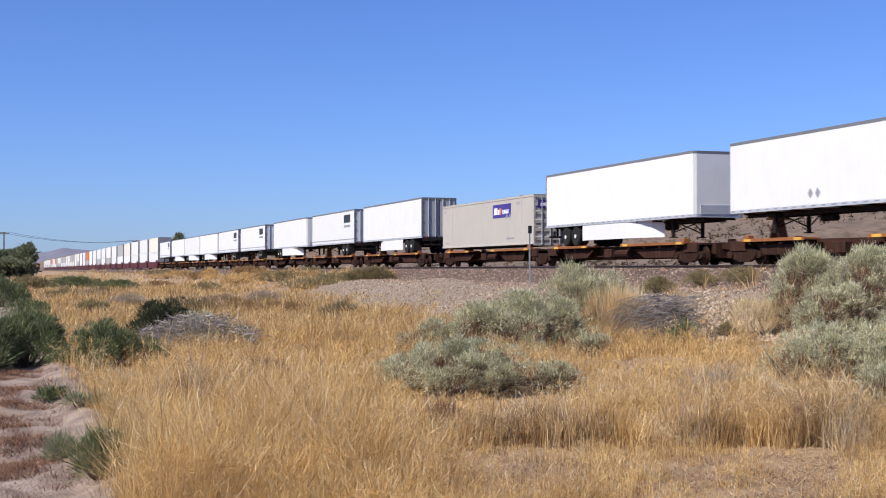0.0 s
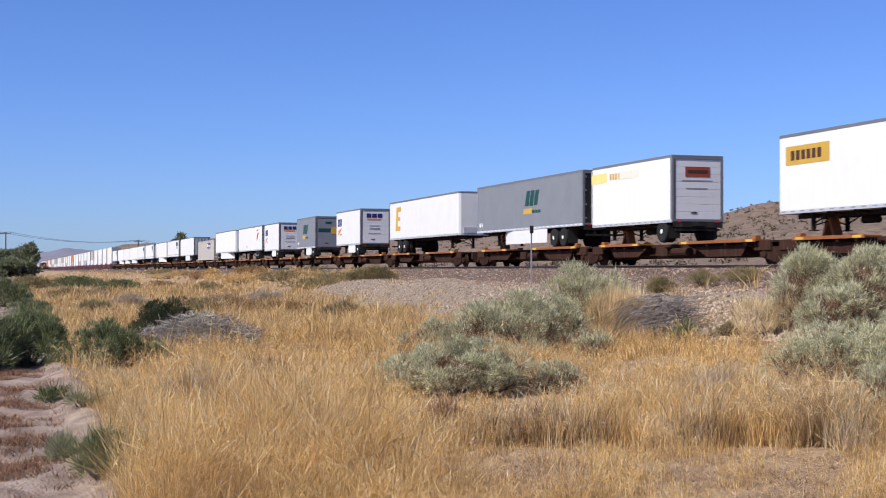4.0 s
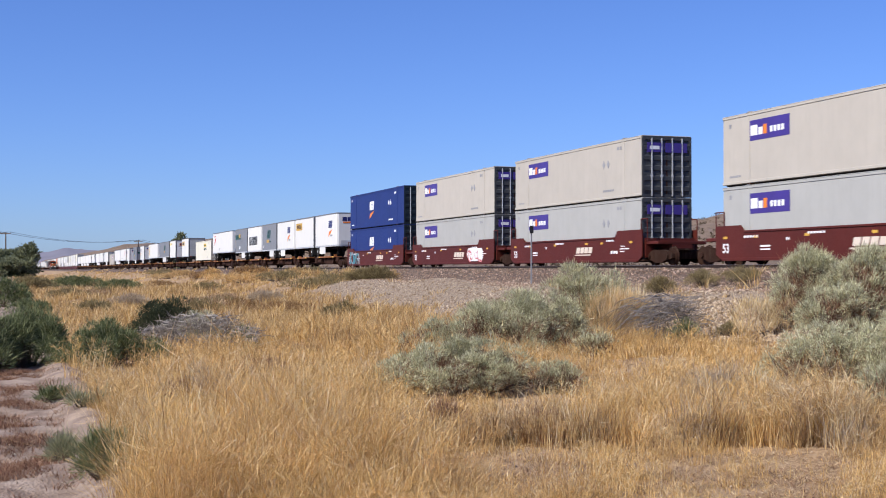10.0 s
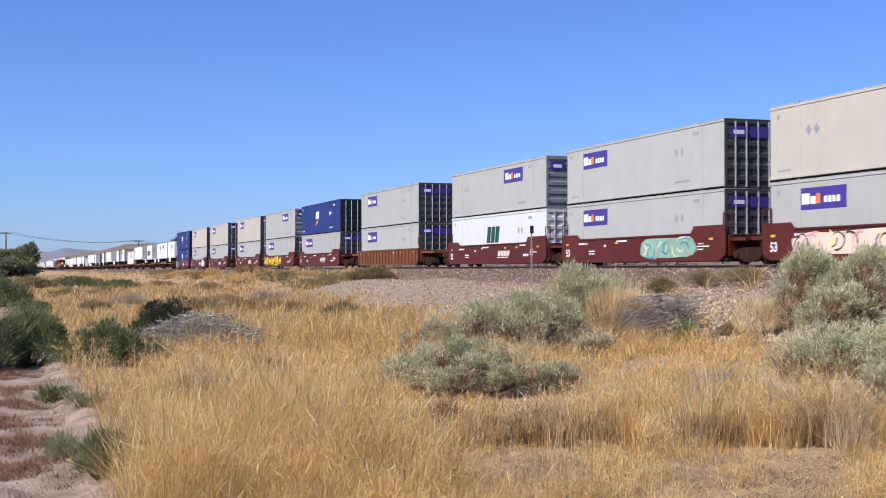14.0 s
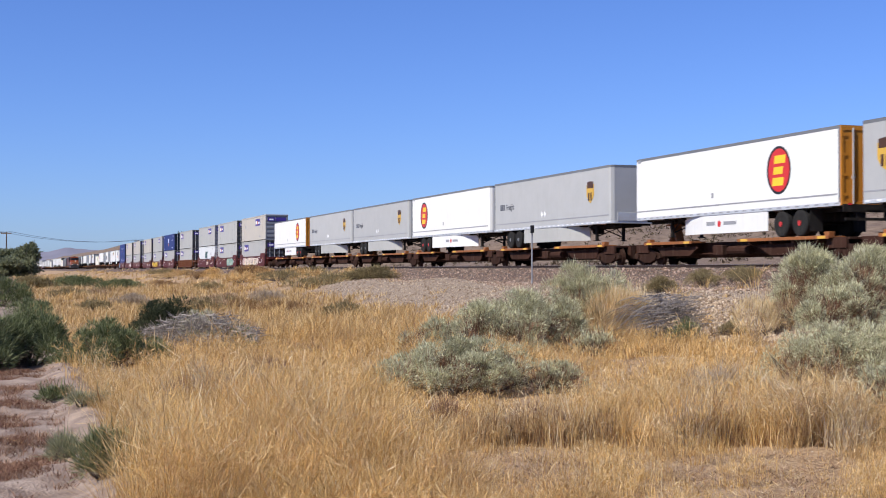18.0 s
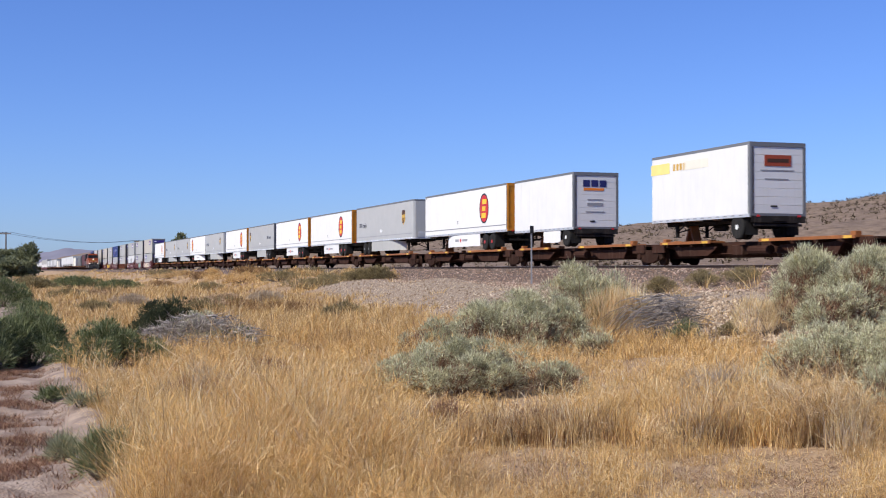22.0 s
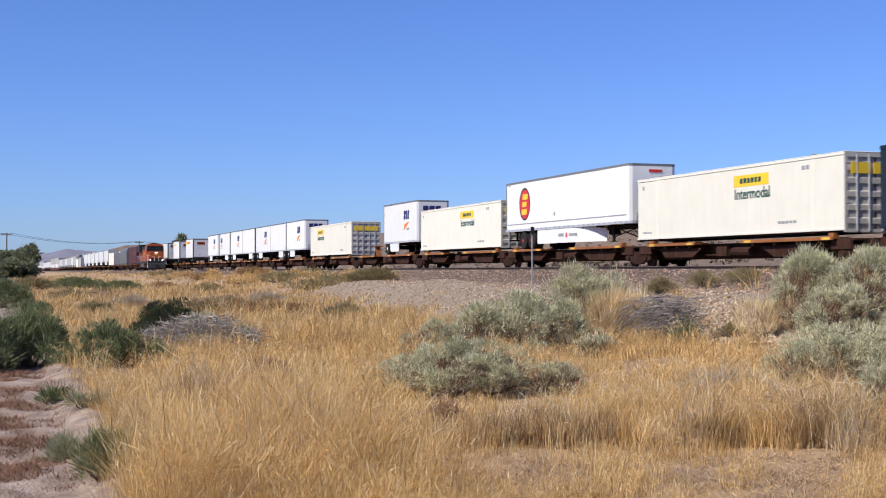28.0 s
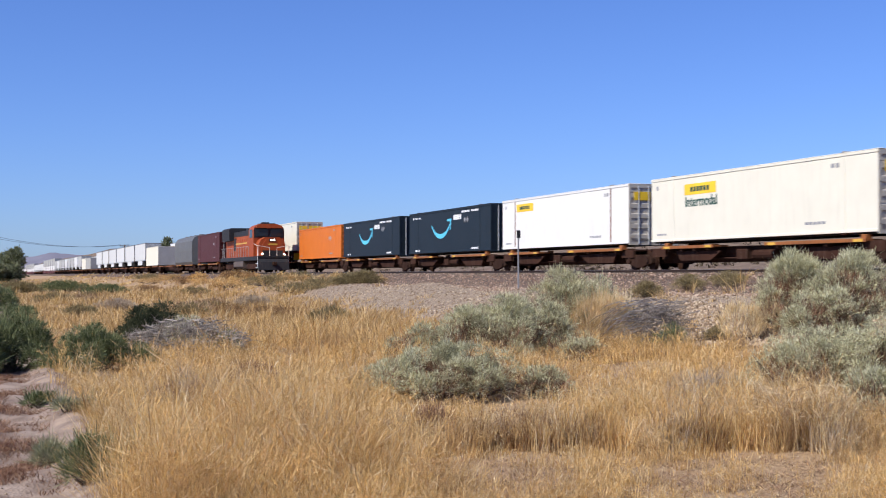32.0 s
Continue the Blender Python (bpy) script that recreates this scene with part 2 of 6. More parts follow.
def ground_material():
    m, nt, bsdf = nodes_of("desert_ground")
    v = coords(nt)
    sep = nt.nodes.new("ShaderNodeSeparateXYZ")
    nt.links.new(v, sep.inputs[0])
    big, mid, fine = noise_node(nt, v, 0.35, 4), noise_node(nt, v, 2.2, 5), noise_node(nt, v, 22, 4)
    sand = ramp_node(nt, mid, [(0.30, (0.15, 0.10, 0.072)), (0.52, (0.28, 0.205, 0.155)), (0.75, (0.40, 0.315, 0.25))])
    litter = ramp_node(nt, fine, [(0.35, (0.20, 0.12, 0.06)), (0.65, (0.45, 0.305, 0.165))])
    soil = mix_node(nt, ramp_node(nt, mix_node(nt, 0.5, big, mid), [(0.48, (1, 1, 1)), (0.70, (0.5, 0.5, 0.5))]), sand, litter)

    def band(a, b, along=None):
        add = nt.nodes.new("ShaderNodeMath")
        add.operation = "MULTIPLY_ADD"
        nt.links.new(mid, add.inputs[0])
        add.inputs[1].default_value = 3.0
        nt.links.new(along or sep.outputs[0], add.inputs[2])
        r = nt.nodes.new("ShaderNodeMapRange")
        nt.links.new(add.outputs[0], r.inputs[0])
        r.inputs[1].default_value, r.inputs[2].default_value = a, b
        return r.outputs[0]
    vo = nt.nodes.new("ShaderNodeTexVoronoi")
    vo.inputs["Scale"].default_value = 32.0
    nt.links.new(v, vo.inputs["Vector"])
    stone = ramp_node(nt, vo.outputs["Color"], [(0.1, (0.13, 0.088, 0.056)), (0.5, (0.25, 0.185, 0.128)), (0.9, (0.39, 0.31, 0.225))])
    soil = mix_node(nt, band(2.3, 3.4), sand, soil)
    # dark ballast, its colour deepened for the shade of rails and ties
    shaded_bed = ramp_node(nt, vo.outputs["Color"], [(0.1, (0.04, 0.022, 0.016)), (0.5, (0.095, 0.057, 0.041)), (0.9, (0.21, 0.15, 0.11))])
    away = nt.nodes.new("ShaderNodeMapRange")
    nt.links.new(sep.outputs[1], away.inputs[0])
    away.inputs[1].default_value, away.inputs[2].default_value, away.inputs[3].default_value, away.inputs[4].default_value = 62, 92, 0.0, 7.6
    less = nt.nodes.new("ShaderNodeMath")
    less.operation = "SUBTRACT"
    nt.links.new(sep.outputs[0], less.inputs[0])
    nt.links.new(away.outputs[0], less.inputs[1])
    col = mix_node(nt, band(15.2, 16.6, less.outputs[0]), soil, stone)
    col = mix_node(nt, band(23.0, 23.7), col, shaded_bed)
    hill = ramp_node(nt, noise_node(nt, v, 0.5, 8, 0.75), [(0.36, (0.085, 0.055, 0.036)), (0.50, (0.165, 0.112, 0.074)), (0.68, (0.235, 0.168, 0.115))])
    col = mix_node(nt, band(38, 50), col, hill)
    nt.links.new(col, bsdf.inputs["Base Color"])
    bsdf.inputs["Roughness"].default_value = 0.95
    bump_node(nt, bsdf, mix_node(nt, 0.5, fine, vo.outputs["Distance"]), 0.6, 0.04)
    return m


M["ground"] = ground_material()
ground = new("ground", bulk("ground", gv, gf, M["ground"]))
tagged(ground, "tan desert ground with straw litter, gravel embankment and bare hills", "ground", kind="structure")
for p in ground.data.polygons:
    p.use_smooth = True


# ================= railway line =================
def railway(x, name):
    line = tagged(new(name), "steel rails on dark ties in reddish ballast", "railway track", "railway tracks", "structure")
    line.matrix_basis = pose(x, 0, RAIL)
    for s in (-1, 1):
        c = s * 0.7535
        prof = [(c - 0.076, -0.185), (c + 0.076, -0.185), (c + 0.07, -0.165), (c + 0.012, -0.15), (c + 0.012, -0.05), (c + 0.037, -0.035),
                (c + 0.037, -0.006), (c - 0.037, -0.006), (c - 0.037, -0.035), (c - 0.012, -0.05), (c - 0.012, -0.15), (c - 0.07, -0.165)]
        r = part("rail", Shape().prism(prof, "y", -300, 1500), M["steel"], line)
        part("rail_head", Shape().box(c - 0.034, c + 0.034, -300, 1500, -0.0058, 0.0), M["shine"], r, "polished rail head")
    ties = Shape()
    for k in range(420):
        y = 10 + k * 0.55
        ties.box(-1.3, 1.3, y - 0.11, y + 0.11, -0.36, -0.185)
    tagged(part("tie", ties, M["tie"], line, "dark timber ties"), kind="stuff")
    return line


railway(LANE_FAR, "railway_track")
railway(LANE_NEAR, "railway_track")

# ================= rolling stock =================
MESHES = {}


def kept(key, make):
    """Alike pieces share one mesh."""
    if key not in MESHES:
        MESHES[key] = make().mesh(key)
    return MESHES[key]


def bogie(car, y, lite=False):
    b = part("bogie", kept("bogie", lambda: Shape().box(-1.0, 1.0, -0.22, 0.22, 0.32, 0.72, 0.03).box(-0.45, 0.45, -0.5, 0.5, 0.72, 0.80)),
             M["bogie"], car, at=pose(0, y, 0))
    prof = [(-1.25, 0.36), (-1.15, 0.30), (-0.98, 0.31), (-0.55, 0.22), (-0.30, 0.14), (0.30, 0.14), (0.55, 0.22), (0.98, 0.31), (1.15, 0.30), (1.25, 0.36),
            (1.22, 0.56), (0.95, 0.62), (0.45, 0.74), (-0.45, 0.74), (-0.95, 0.62), (-1.22, 0.56)]
    for s in (-1, 1):
        part("side_frame", kept("side_frame", lambda: Shape().prism(prof, "x", -0.09, 0.09).tube((-0.16, 0.875, 0.45), (0.12, 0.875, 0.45), 0.13)
             .tube((-0.16, -0.875, 0.45), (0.12, -0.875, 0.45), 0.13)), M["bogie"], b, at=pose(s * 1.0, 0, 0, 0, 0, 0 if s < 0 else 180))
        if lite and s > 0:
            continue
        for e in (-0.875, 0.875):
            part("wheel", kept("rail_wheel", lambda: Shape().lathe((0, 0, 0), [(-0.07, 0.0), (-0.07, 0.36), (-0.06, 0.42), (0.05, 0.435), (0.05, 0.47), (0.08, 0.47), (0.08, 0.0)])),
                 M["bogie"], b, at=pose(s * 0.80, e, 0.425, 0, 0, 0 if s < 0 else 180))


def rect(u0, u1, z0, z1, L, slant=0.0):
    """Corners (y, z) of a slanted oblong; u runs from the far end of a side that is L long."""
    return [(L / 2 - u0, z0), (L / 2 - u1, z0), (L / 2 - u1 - slant, z1), (L / 2 - u0 - slant, z1)]


def oval(u, z, ru, rz, L, n=28):
    return [(L / 2 - u - ru * math.cos(2 * math.pi * k / n), z + rz * math.sin(2 * math.pi * k / n)) for k in range(n)]


def decal(body, name, pieces, mat, x, label=""):
    s = Shape()
    for pts in pieces:
        s.plate(pts, x)
    made = part(name, s, M[mat], body, label)
    if len(pieces) > 1 and name in ("stencil", "diamond_stencil"):
        tagged(made, kind="stuff")
    return made


def lettering(body, word, u, z, size, mat, x, L):
    cu = bpy.data.curves.new(word, "FONT")
    cu.body, cu.size, cu.extrude, cu.offset = word, size, 0.003, 0.022 * size
    tmp = bpy.data.objects.new(word, cu)
    me = bpy.data.meshes.new_from_object(tmp)
    bpy.data.objects.remove(tmp)
    me.materials.append(M[mat])
    ob = new("lettering", me)
    ob.parent = body
    ob.matrix_basis = Matrix(((0, 0, -1, x - 0.004), (-1, 0, 0, L / 2 - u), (0, 1, 0, z), (0, 0, 0, 1)))
    return ob


def bars(u, z, n, w, h, gap, L, slant=0.0):
    return [rect(u + k * (w + gap), u + k * (w + gap) + w, z, z + h, L, slant) for k in range(n)]


def diamonds(u, z, r, L, n=2):
    return [[(L / 2 - (u + k * 2.3 * r) + a * r * 0.8, z + b * r) for a, b in ((1, 0), (0, -1), (-1, 0), (0, 1))] for k in range(n)]


def logo(kind, body, L, x, z0, z1, u):
    """Plain shapes in the colours of a carrier's mark; u: where it starts, from the far end."""
    h = z1 - z0
    if kind == "swoosh":           # dark blue slanted blocks over an orange wedge
        decal(body, "logo", bars(u, z0 + h * .56, 3, .40, h * .22, .08, L, .09), "navy", x)
        decal(body, "logo", [[(L / 2 - u, z0 + h * .28), (L / 2 - u - .15, z0 + h * .44), (L / 2 - u - 1.5, z0 + h * .51), (L / 2 - u - .9, z0 + h * .40)]], "ink_orange", x)
        decal(body, "logo", bars(u + .7, z0 + h * .30, 1, .75, h * .05, .0, L), "ink_grey", x)
    elif kind == "swoosh_light":
        decal(body, "logo", bars(u, z0 + h * .50, 3, .38, h * .24, .06, L, .09), "ink_white", x)
        decal(body, "logo", [[(L / 2 - u, z0 + h * .26), (L / 2 - u - .15, z0 + h * .40), (L / 2 - u - 1.4, z0 + h * .47), (L / 2 - u - .8, z0 + h * .36)]], "ink_orange", x)
    elif kind == "slant_green":    # dark green slanted blocks over an orange bar
        decal(body, "logo", bars(u, z0 + h * .46, 3, .55, h * .30, .10, L, .30), "ink_green", x)
        decal(body, "logo", bars(u - .25, z0 + h * .30, 1, 1.3, h * .11, 0, L, .1), "ink_gold", x)
        decal(body, "logo", bars(u + 1.1, z0 + h * .31, 3, .35, h * .06, .08, L), "ink_green", x)
        decal(body, "diamond_stencil", diamonds(.75, z0 + h * .16, .16, L), "ink_white", x)
    elif kind == "parcel":         # purple panel with white and red bars
        decal(body, "logo_panel", [rect(u, u + 3.0, z0 + h * .60, z0 + h * .88, L)], "purple", x)
        decal(body, "logo", [rect(u + .25, u + .75, z0 + h * .67, z0 + h * .81, L), rect(u + .82, u + 1.12, z0 + h * .67, z0 + h * .77, L)], "ink_white", x - .006)
        decal(body, "logo", [rect(u + 1.16, u + 1.42, z0 + h * .67, z0 + h * .80, L)], "ink_orange", x - .006)
        decal(body, "logo", bars(u + 1.65, z0 + h * .68, 4, .18, h * .08, .08, L), "ink_white", x - .006)
    elif kind == "oval":           # red oval edged in black with yellow blocks
        decal(body, "logo_panel", [oval(u, z0 + h * .53, .83, .94, L)], "ink_black", x)
        decal(body, "logo", [oval(u + .02, z0 + h * .53, .72, .84, L)], "ink_red", x - .006)
        decal(body, "logo", [rect(u - .44, u + .32, z0 + h * .32, z0 + h * .43, L, .05),
                             rect(u - .36, u + .28, z0 + h * .475, z0 + h * .575, L, .05), rect(u - .30, u + .46, z0 + h * .62, z0 + h * .73, L, .05)], "ink_yellow", x - .012)
        decal(body, "stripe", [rect(.2, L - .2, z0 + h * .125, z0 + h * .145, L)], "ink_grey", x)
        decal(body, "stencil", bars(L * .44, z0 + h * .24, 1, .18, .22, 0, L) + bars(.35, z0 + h * .93, 1, .3, .14, 0, L), "ink_grey", x)
    elif kind == "block":          # tall amber slanted blocks
        decal(body, "logo", [rect(u, u + .55, z0 + h * .22, z0 + h * .84, L, .25), rect(u + .5, u + 1.25, z0 + h * .22, z0 + h * .34, L, .05),
                             rect(u + .55, u + 1.15, z0 + h * .48, z0 + h * .58, L, .05), rect(u + .6, u + 1.45, z0 + h * .72, z0 + h * .84, L, .05)], "ink_gold", x)
    elif kind == "shield":         # brown and gold shield
        sh = [(0, 1), (.5, .85), (.5, -.2), (.3, -.65), (0, -1), (-.3, -.65), (-.5, -.2), (-.5, .85)]
        decal(body, "logo_panel", [[(L / 2 - u + a * .9, z0 + h * .55 + b * .52) for a, b in sh]], "ink_gold", x)
        decal(body, "logo", [[(L / 2 - u + a * .75, z0 + h * .66 + b * .30) for a, b in sh[:3] + sh[6:]]], "ink_brown", x - .006)
        decal(body, "logo", bars(u - .25, z0 + h * .42, 2, .16, h * .14, .12, L), "ink_brown", x - .012)
        a = 1.0 if u > 8 else 12.0
        decal(body, "stencil", bars(a, z0 + h * .42, 3, .22, h * .12, .05, L) , "ink_slate", x)
        lettering(body, "Freight", a + .95, z0 + h * .42, .46, "ink_slate", x, L)
        decal(body, "diamond_stencil", diamonds(L * .46, z0 + h * .26, .18, L), "ink_white", x)
        decal(body, "stripe", [rect(.2, L - .2, z0 + h * .125, z0 + h * .145, L)], "ink_grey", x)
    elif kind == "hunt":           # yellow panel with dark bars over a green word
        decal(body, "logo_panel", [rect(u, u + 2.6, z0 + h * .70, z0 + h * .86, L)], "ink_yellow", x)
        decal(body, "logo", bars(u + .5, z0 + h * .745, 6, .2, h * .07, .07, L), "ink_green", x - .006)
        lettering(body, "Intermodal", u + .05, z0 + h * .53, .60, "ink_green", x, L)
    elif kind == "panel_only":
        decal(body, "logo_panel", [rect(u, u + 2.4, z0 + h * .74, z0 + h * .89, L)], "ink_yellow", x)
        decal(body, "logo", bars(u + .5, z0 + h * .785, 6, .18, h * .06, .06, L), "ink_green", x - .006)
    elif kind == "smile":          # light blue curved arrow
        n, pts = 16, []
        for k in range(n + 1):
            a = math.pi * (1.14 + .72 * k / n)
            pts.append((u + 1.95 + 2.05 * math.cos(a), z0 + h * .88 + 1.55 * math.sin(a)))
        inner = [(q[0] + (1.95 + u - q[0]) * .03, q[1] + .06 + .24 * math.sin(math.pi * k / n)) for k, q in enumerate(pts)]
        decal(body, "logo", [[(L / 2 - a, b) for a, b in pts + inner[::-1]]], "ink_cyan", x)
        e = pts[-1]
        decal(body, "logo", [[(L / 2 - a, b) for a, b in ((e[0] - .55, e[1] + .34), (e[0] + .26, e[1] + .38), (e[0] + .12, e[1] - .38), (e[0] - .04, e[1] - .36), (e[0] + .06, e[1] + .20), (e[0] - .5, e[1] + .20))]], "ink_cyan", x)
        decal(body, "stencil", bars(u + 4.5, z0 + h * .74, 5, .24, h * .11, .06, L), "ink_white", x)
        decal(body, "diamond_stencil", diamonds(L - 4.6, z0 + h * .72, .2, L), "ink_grey", x)
        decal(body, "stencil", bars(.9, z0 + h * .84, 1, .2, .18, 0, L) + bars(1.4, z0 + h * .85, 5, .2, .10, .05, L) + bars(L - 5.2, z0 + h * .88, 5, .25, .12, .05, L)
              + bars(L - 3.4, z0 + h * .88, 6, .2, .12, .05, L) + bars(1.4, z0 + h * .07, 4, .2, .12, .05, L) + bars(L - 3.4, z0 + h * .07, 5, .2, .12, .05, L), "ink_white", x)
    elif kind == "dark_word":
        decal(body, "logo", bars(u, z0 + h * .26, 7, .62, h * .34, .16, L, .04), "ink_black", x)
    elif kind == "amber_plate":
        decal(body, "logo_panel", [rect(u, u + 2.8, z0 + h * .60, z0 + h * .84, L)], "ink_gold", x)
        decal(body, "logo", bars(u + .35, z0 + h * .66, 6, .24, h * .12, .1, L), "ink_brown", x - .006)
    elif kind == "amber_band":
        decal(body, "logo_panel", [rect(.1, L * .22, z0 + h * .72, z0 + h * .88, L)], "ink_faded", x)
        decal(body, "logo_panel", [rect(L * .36, L * .62, z0 + h * .74, z0 + h * .87, L)], "cream", x)
        decal(body, "logo", bars(2.2, z0 + h * .75, 4, .20, h * .10, .10, L), "ink_gold", x)
    elif kind == "sunset_band":
        decal(body, "logo_panel", [rect(.1, 2.0, z0 + h * .72, z0 + h * .88, L)], "ink_yellow", x)
        decal(body, "logo_panel", [rect(2.0, 5.0, z0 + h * .74, z0 + h * .86, L)], "ink_orange", x)
        decal(body, "logo", bars(2.2, z0 + h * .76, 3, .24, h * .08, .08, L), "ink_red", x - .006)
    elif kind == "red_bird":
        decal(body, "logo", [[(L / 2 - u - a, z0 + h * .5 + b) for a, b in ((0, .1), (.5, .55), (1.1, .6), (1.6, .75), (1.1, .35), (.75, .1), (.3, -.35), (.1, -.2))]], "ink_red", x)
        decal(body, "stencil", bars(u, z0 + h * .80, 4, .22, h * .05, .06, L), "ink_red", x)
        decal(body, "diamond_stencil", diamonds(L * .36, z0 + h * .18, .20, L), "ink_grey", x)
    elif kind == "green_band":
        decal(body, "logo_panel", [rect(.05, L * .45, z0 + h * .56, z0 + h * .76, L)], "ink_green", x)
        decal(body, "logo", bars(L * .30, z0 + h * .62, 3, .34, h * .16, .06, L, .15), "ink_gold", x - .006)
        decal(body, "diamond_stencil", diamonds(L * .36, z0 + h * .2, .2, L), "ink_white", x)
    elif kind == "dark_windows":
        decal(body, "logo_panel", [rect(L - 3.6, L - 1.4, z0 + h * .62, z0 + h * .86, L)], "ink_black", x)
        decal(body, "logo_panel", [rect(L - 3.6, L - 1.4, z0 + h * .48, z0 + h * .55, L)], "ink_grey", x)
        decal(body, "stripe", [rect(.1, L - .1, z0 + h * .10, z0 + h * .13, L)], "ink_grey", x)
    elif kind == "white_green":
        decal(body, "logo", bars(u, z0 + h * .40, 3, .62, h * .34, .10, L, .22), "ink_green", x)
        decal(body, "logo", bars(u - .2, z0 + h * .28, 1, 1.3, h * .07, 0, L, .05), "ink_yellow", x)


def tail_doors(body, L, y, z0, z1, frame_mat, door_mat, sign="", rods=True, ridged=False, rod_mat="alu", roll=False):
    """Frame, two leaves and lock rods, or one roll-up door, on the end at y that looks along -y."""
    s = Shape()
    s.box(-1.30, -1.18, y - .06, y, z0 - .05, z1).box(1.18, 1.30, y - .06, y, z0 - .05, z1)
    s.box(-1.18, 1.18, y - .06, y, z1 - .16, z1).box(-1.18, 1.18, y - .06, y, z0 - .05, z0 + .08)
    part("door_frame", s, M[frame_mat], body)
    if roll:                                  # hinged sections of a roll-up door
        a, b = z0 + .085, z1 - .165
        n = 8
        for k in range(n):
            part("door_section", Shape().box(-1.17, 1.17, y - .034, y, a + k * (b - a) / n + .004, a + (k + 1) * (b - a) / n - .004, .006), M[door_mat], body)
        part("door_handle", Shape().box(-.35, -.05, y - .06, y - .034, z0 + .35, z0 + .41, .01), M["black"], body)
        part("door_seal", Shape().box(-1.175, -1.13, y - .05, y - .036, a, b), M["frame_dark"], body, "black rubber door seal")
    for k in () if roll else (-1, 1):
        a, b = z0 + .085, z1 - .165
        prof = [(y, b), (y, a)]
        if ridged:
            for q in range(5):
                c = a + .16 + q * (b - a - .3) / 4.7
                prof += [(y - .03, c - .03), (y - .068, c + .02), (y - .068, c + .20), (y - .03, c + .25)]
        else:
            prof += [(y - .035, a), (y - .035, b)]
        leaf = Shape().prism(prof, "x", min(.01 * k, 1.17 * k), max(.01 * k, 1.17 * k))
        d = part("door", leaf, M[door_mat], body)
        if rods:
            for q in (.28, .80):
                part("lock_rod", Shape().tube((q * k, y - .075, z0), (q * k, y - .075, z1 - .08), .03, n=6)
                     .box(q * k - .05, q * k + .05, y - .1, y - .05, z0 + .9, z0 + 1.0), M[rod_mat], d)
    if not roll:
        part("gasket", Shape().box(-.03, .03, y - .045, y - .03, z0 + .09, z1 - .17), M["frame_dark"], body, "black rubber door seal")
        for q in (.12, .37, .63, .88):
            part("hinge", Shape().box(-1.29, -1.08, y - .068, y - .06, z0 + q * (z1 - z0) - .05, z0 + q * (z1 - z0) + .05, .003), M[frame_mat], body)
    if sign == "amber":
        part("sign", Shape().box(-.62, .62, y - .05, y - .036, z1 - .95, z1 - .5), M["ink_rust"], body, "red and amber sign panel")
        part("sign", Shape().box(-.50, .50, y - .056, y - .05, z1 - .80, z1 - .65), M["ink_brown"], body)
        part("stencil", Shape().box(-.8, .75, y - .045, y - .036, z1 - 1.15, z1 - 1.10).box(-.6, .5, y - .045, y - .036, z1 - 1.5, z1 - 1.45), M["ink_grey"], body)
    elif sign == "swoosh":
        part("logo", Shape().box(-.75, -.35, y - .05, y - .036, z1 - .75, z1 - .4).box(-.27, .13, y - .05, y - .036, z1 - .75, z1 - .4).box(.21, .6, y - .05, y - .036, z1 - .75, z1 - .4), M["navy"], body)
        part("logo", Shape().box(-.7, .45, y - .05, y - .036, z1 - .95, z1 - .82), M["ink_orange"], body)
        part("stencil", Shape().box(-.5, .4, y - .05, y - .036, z1 - 1.45, z1 - 1.4).box(-.5, .4, y - .05, y - .036, z1 - 1.75, z1 - 1.6).box(-.6, .5, y - .05, y - .036, z1 - 2.1, z1 - 2.05), M["ink_grey"], body)
    elif sign == "green":
        part("logo", Shape().box(-.3, .3, y - .05, y - .036, z1 - .7, z1 - .5).box(-1.0, .2, y - .05, y - .036, z1 - 1.5, z1 - 1.15), M["ink_green"], body)
        part("logo", Shape().box(.25, 1.1, y - .05, y - .036, z1 - 1.7, z1 - 1.0), M["ink_gold"], body)
    elif sign == "parcel":
        part("logo_panel", Shape().box(-1.05, -.2, y - .09, y - .07, z1 - .75, z1 - .3).box(-.1, 1.05, y - .09, y - .07, z1 - .75, z1 - .3), M["purple"], body)
        part("logo", Shape().box(-.9, -.4, y - .096, y - .09, z1 - .62, z1 - .45), M["ink_white"], body)
    elif sign == "hunt":
        part("logo_panel", Shape().box(-1.05, -.2, y - .09, y - .07, z1 - .75, z1 - .35).box(-.1, 1.05, y - .09, y - .07, z1 - .75, z1 - .35), M["ink_yellow"], body)


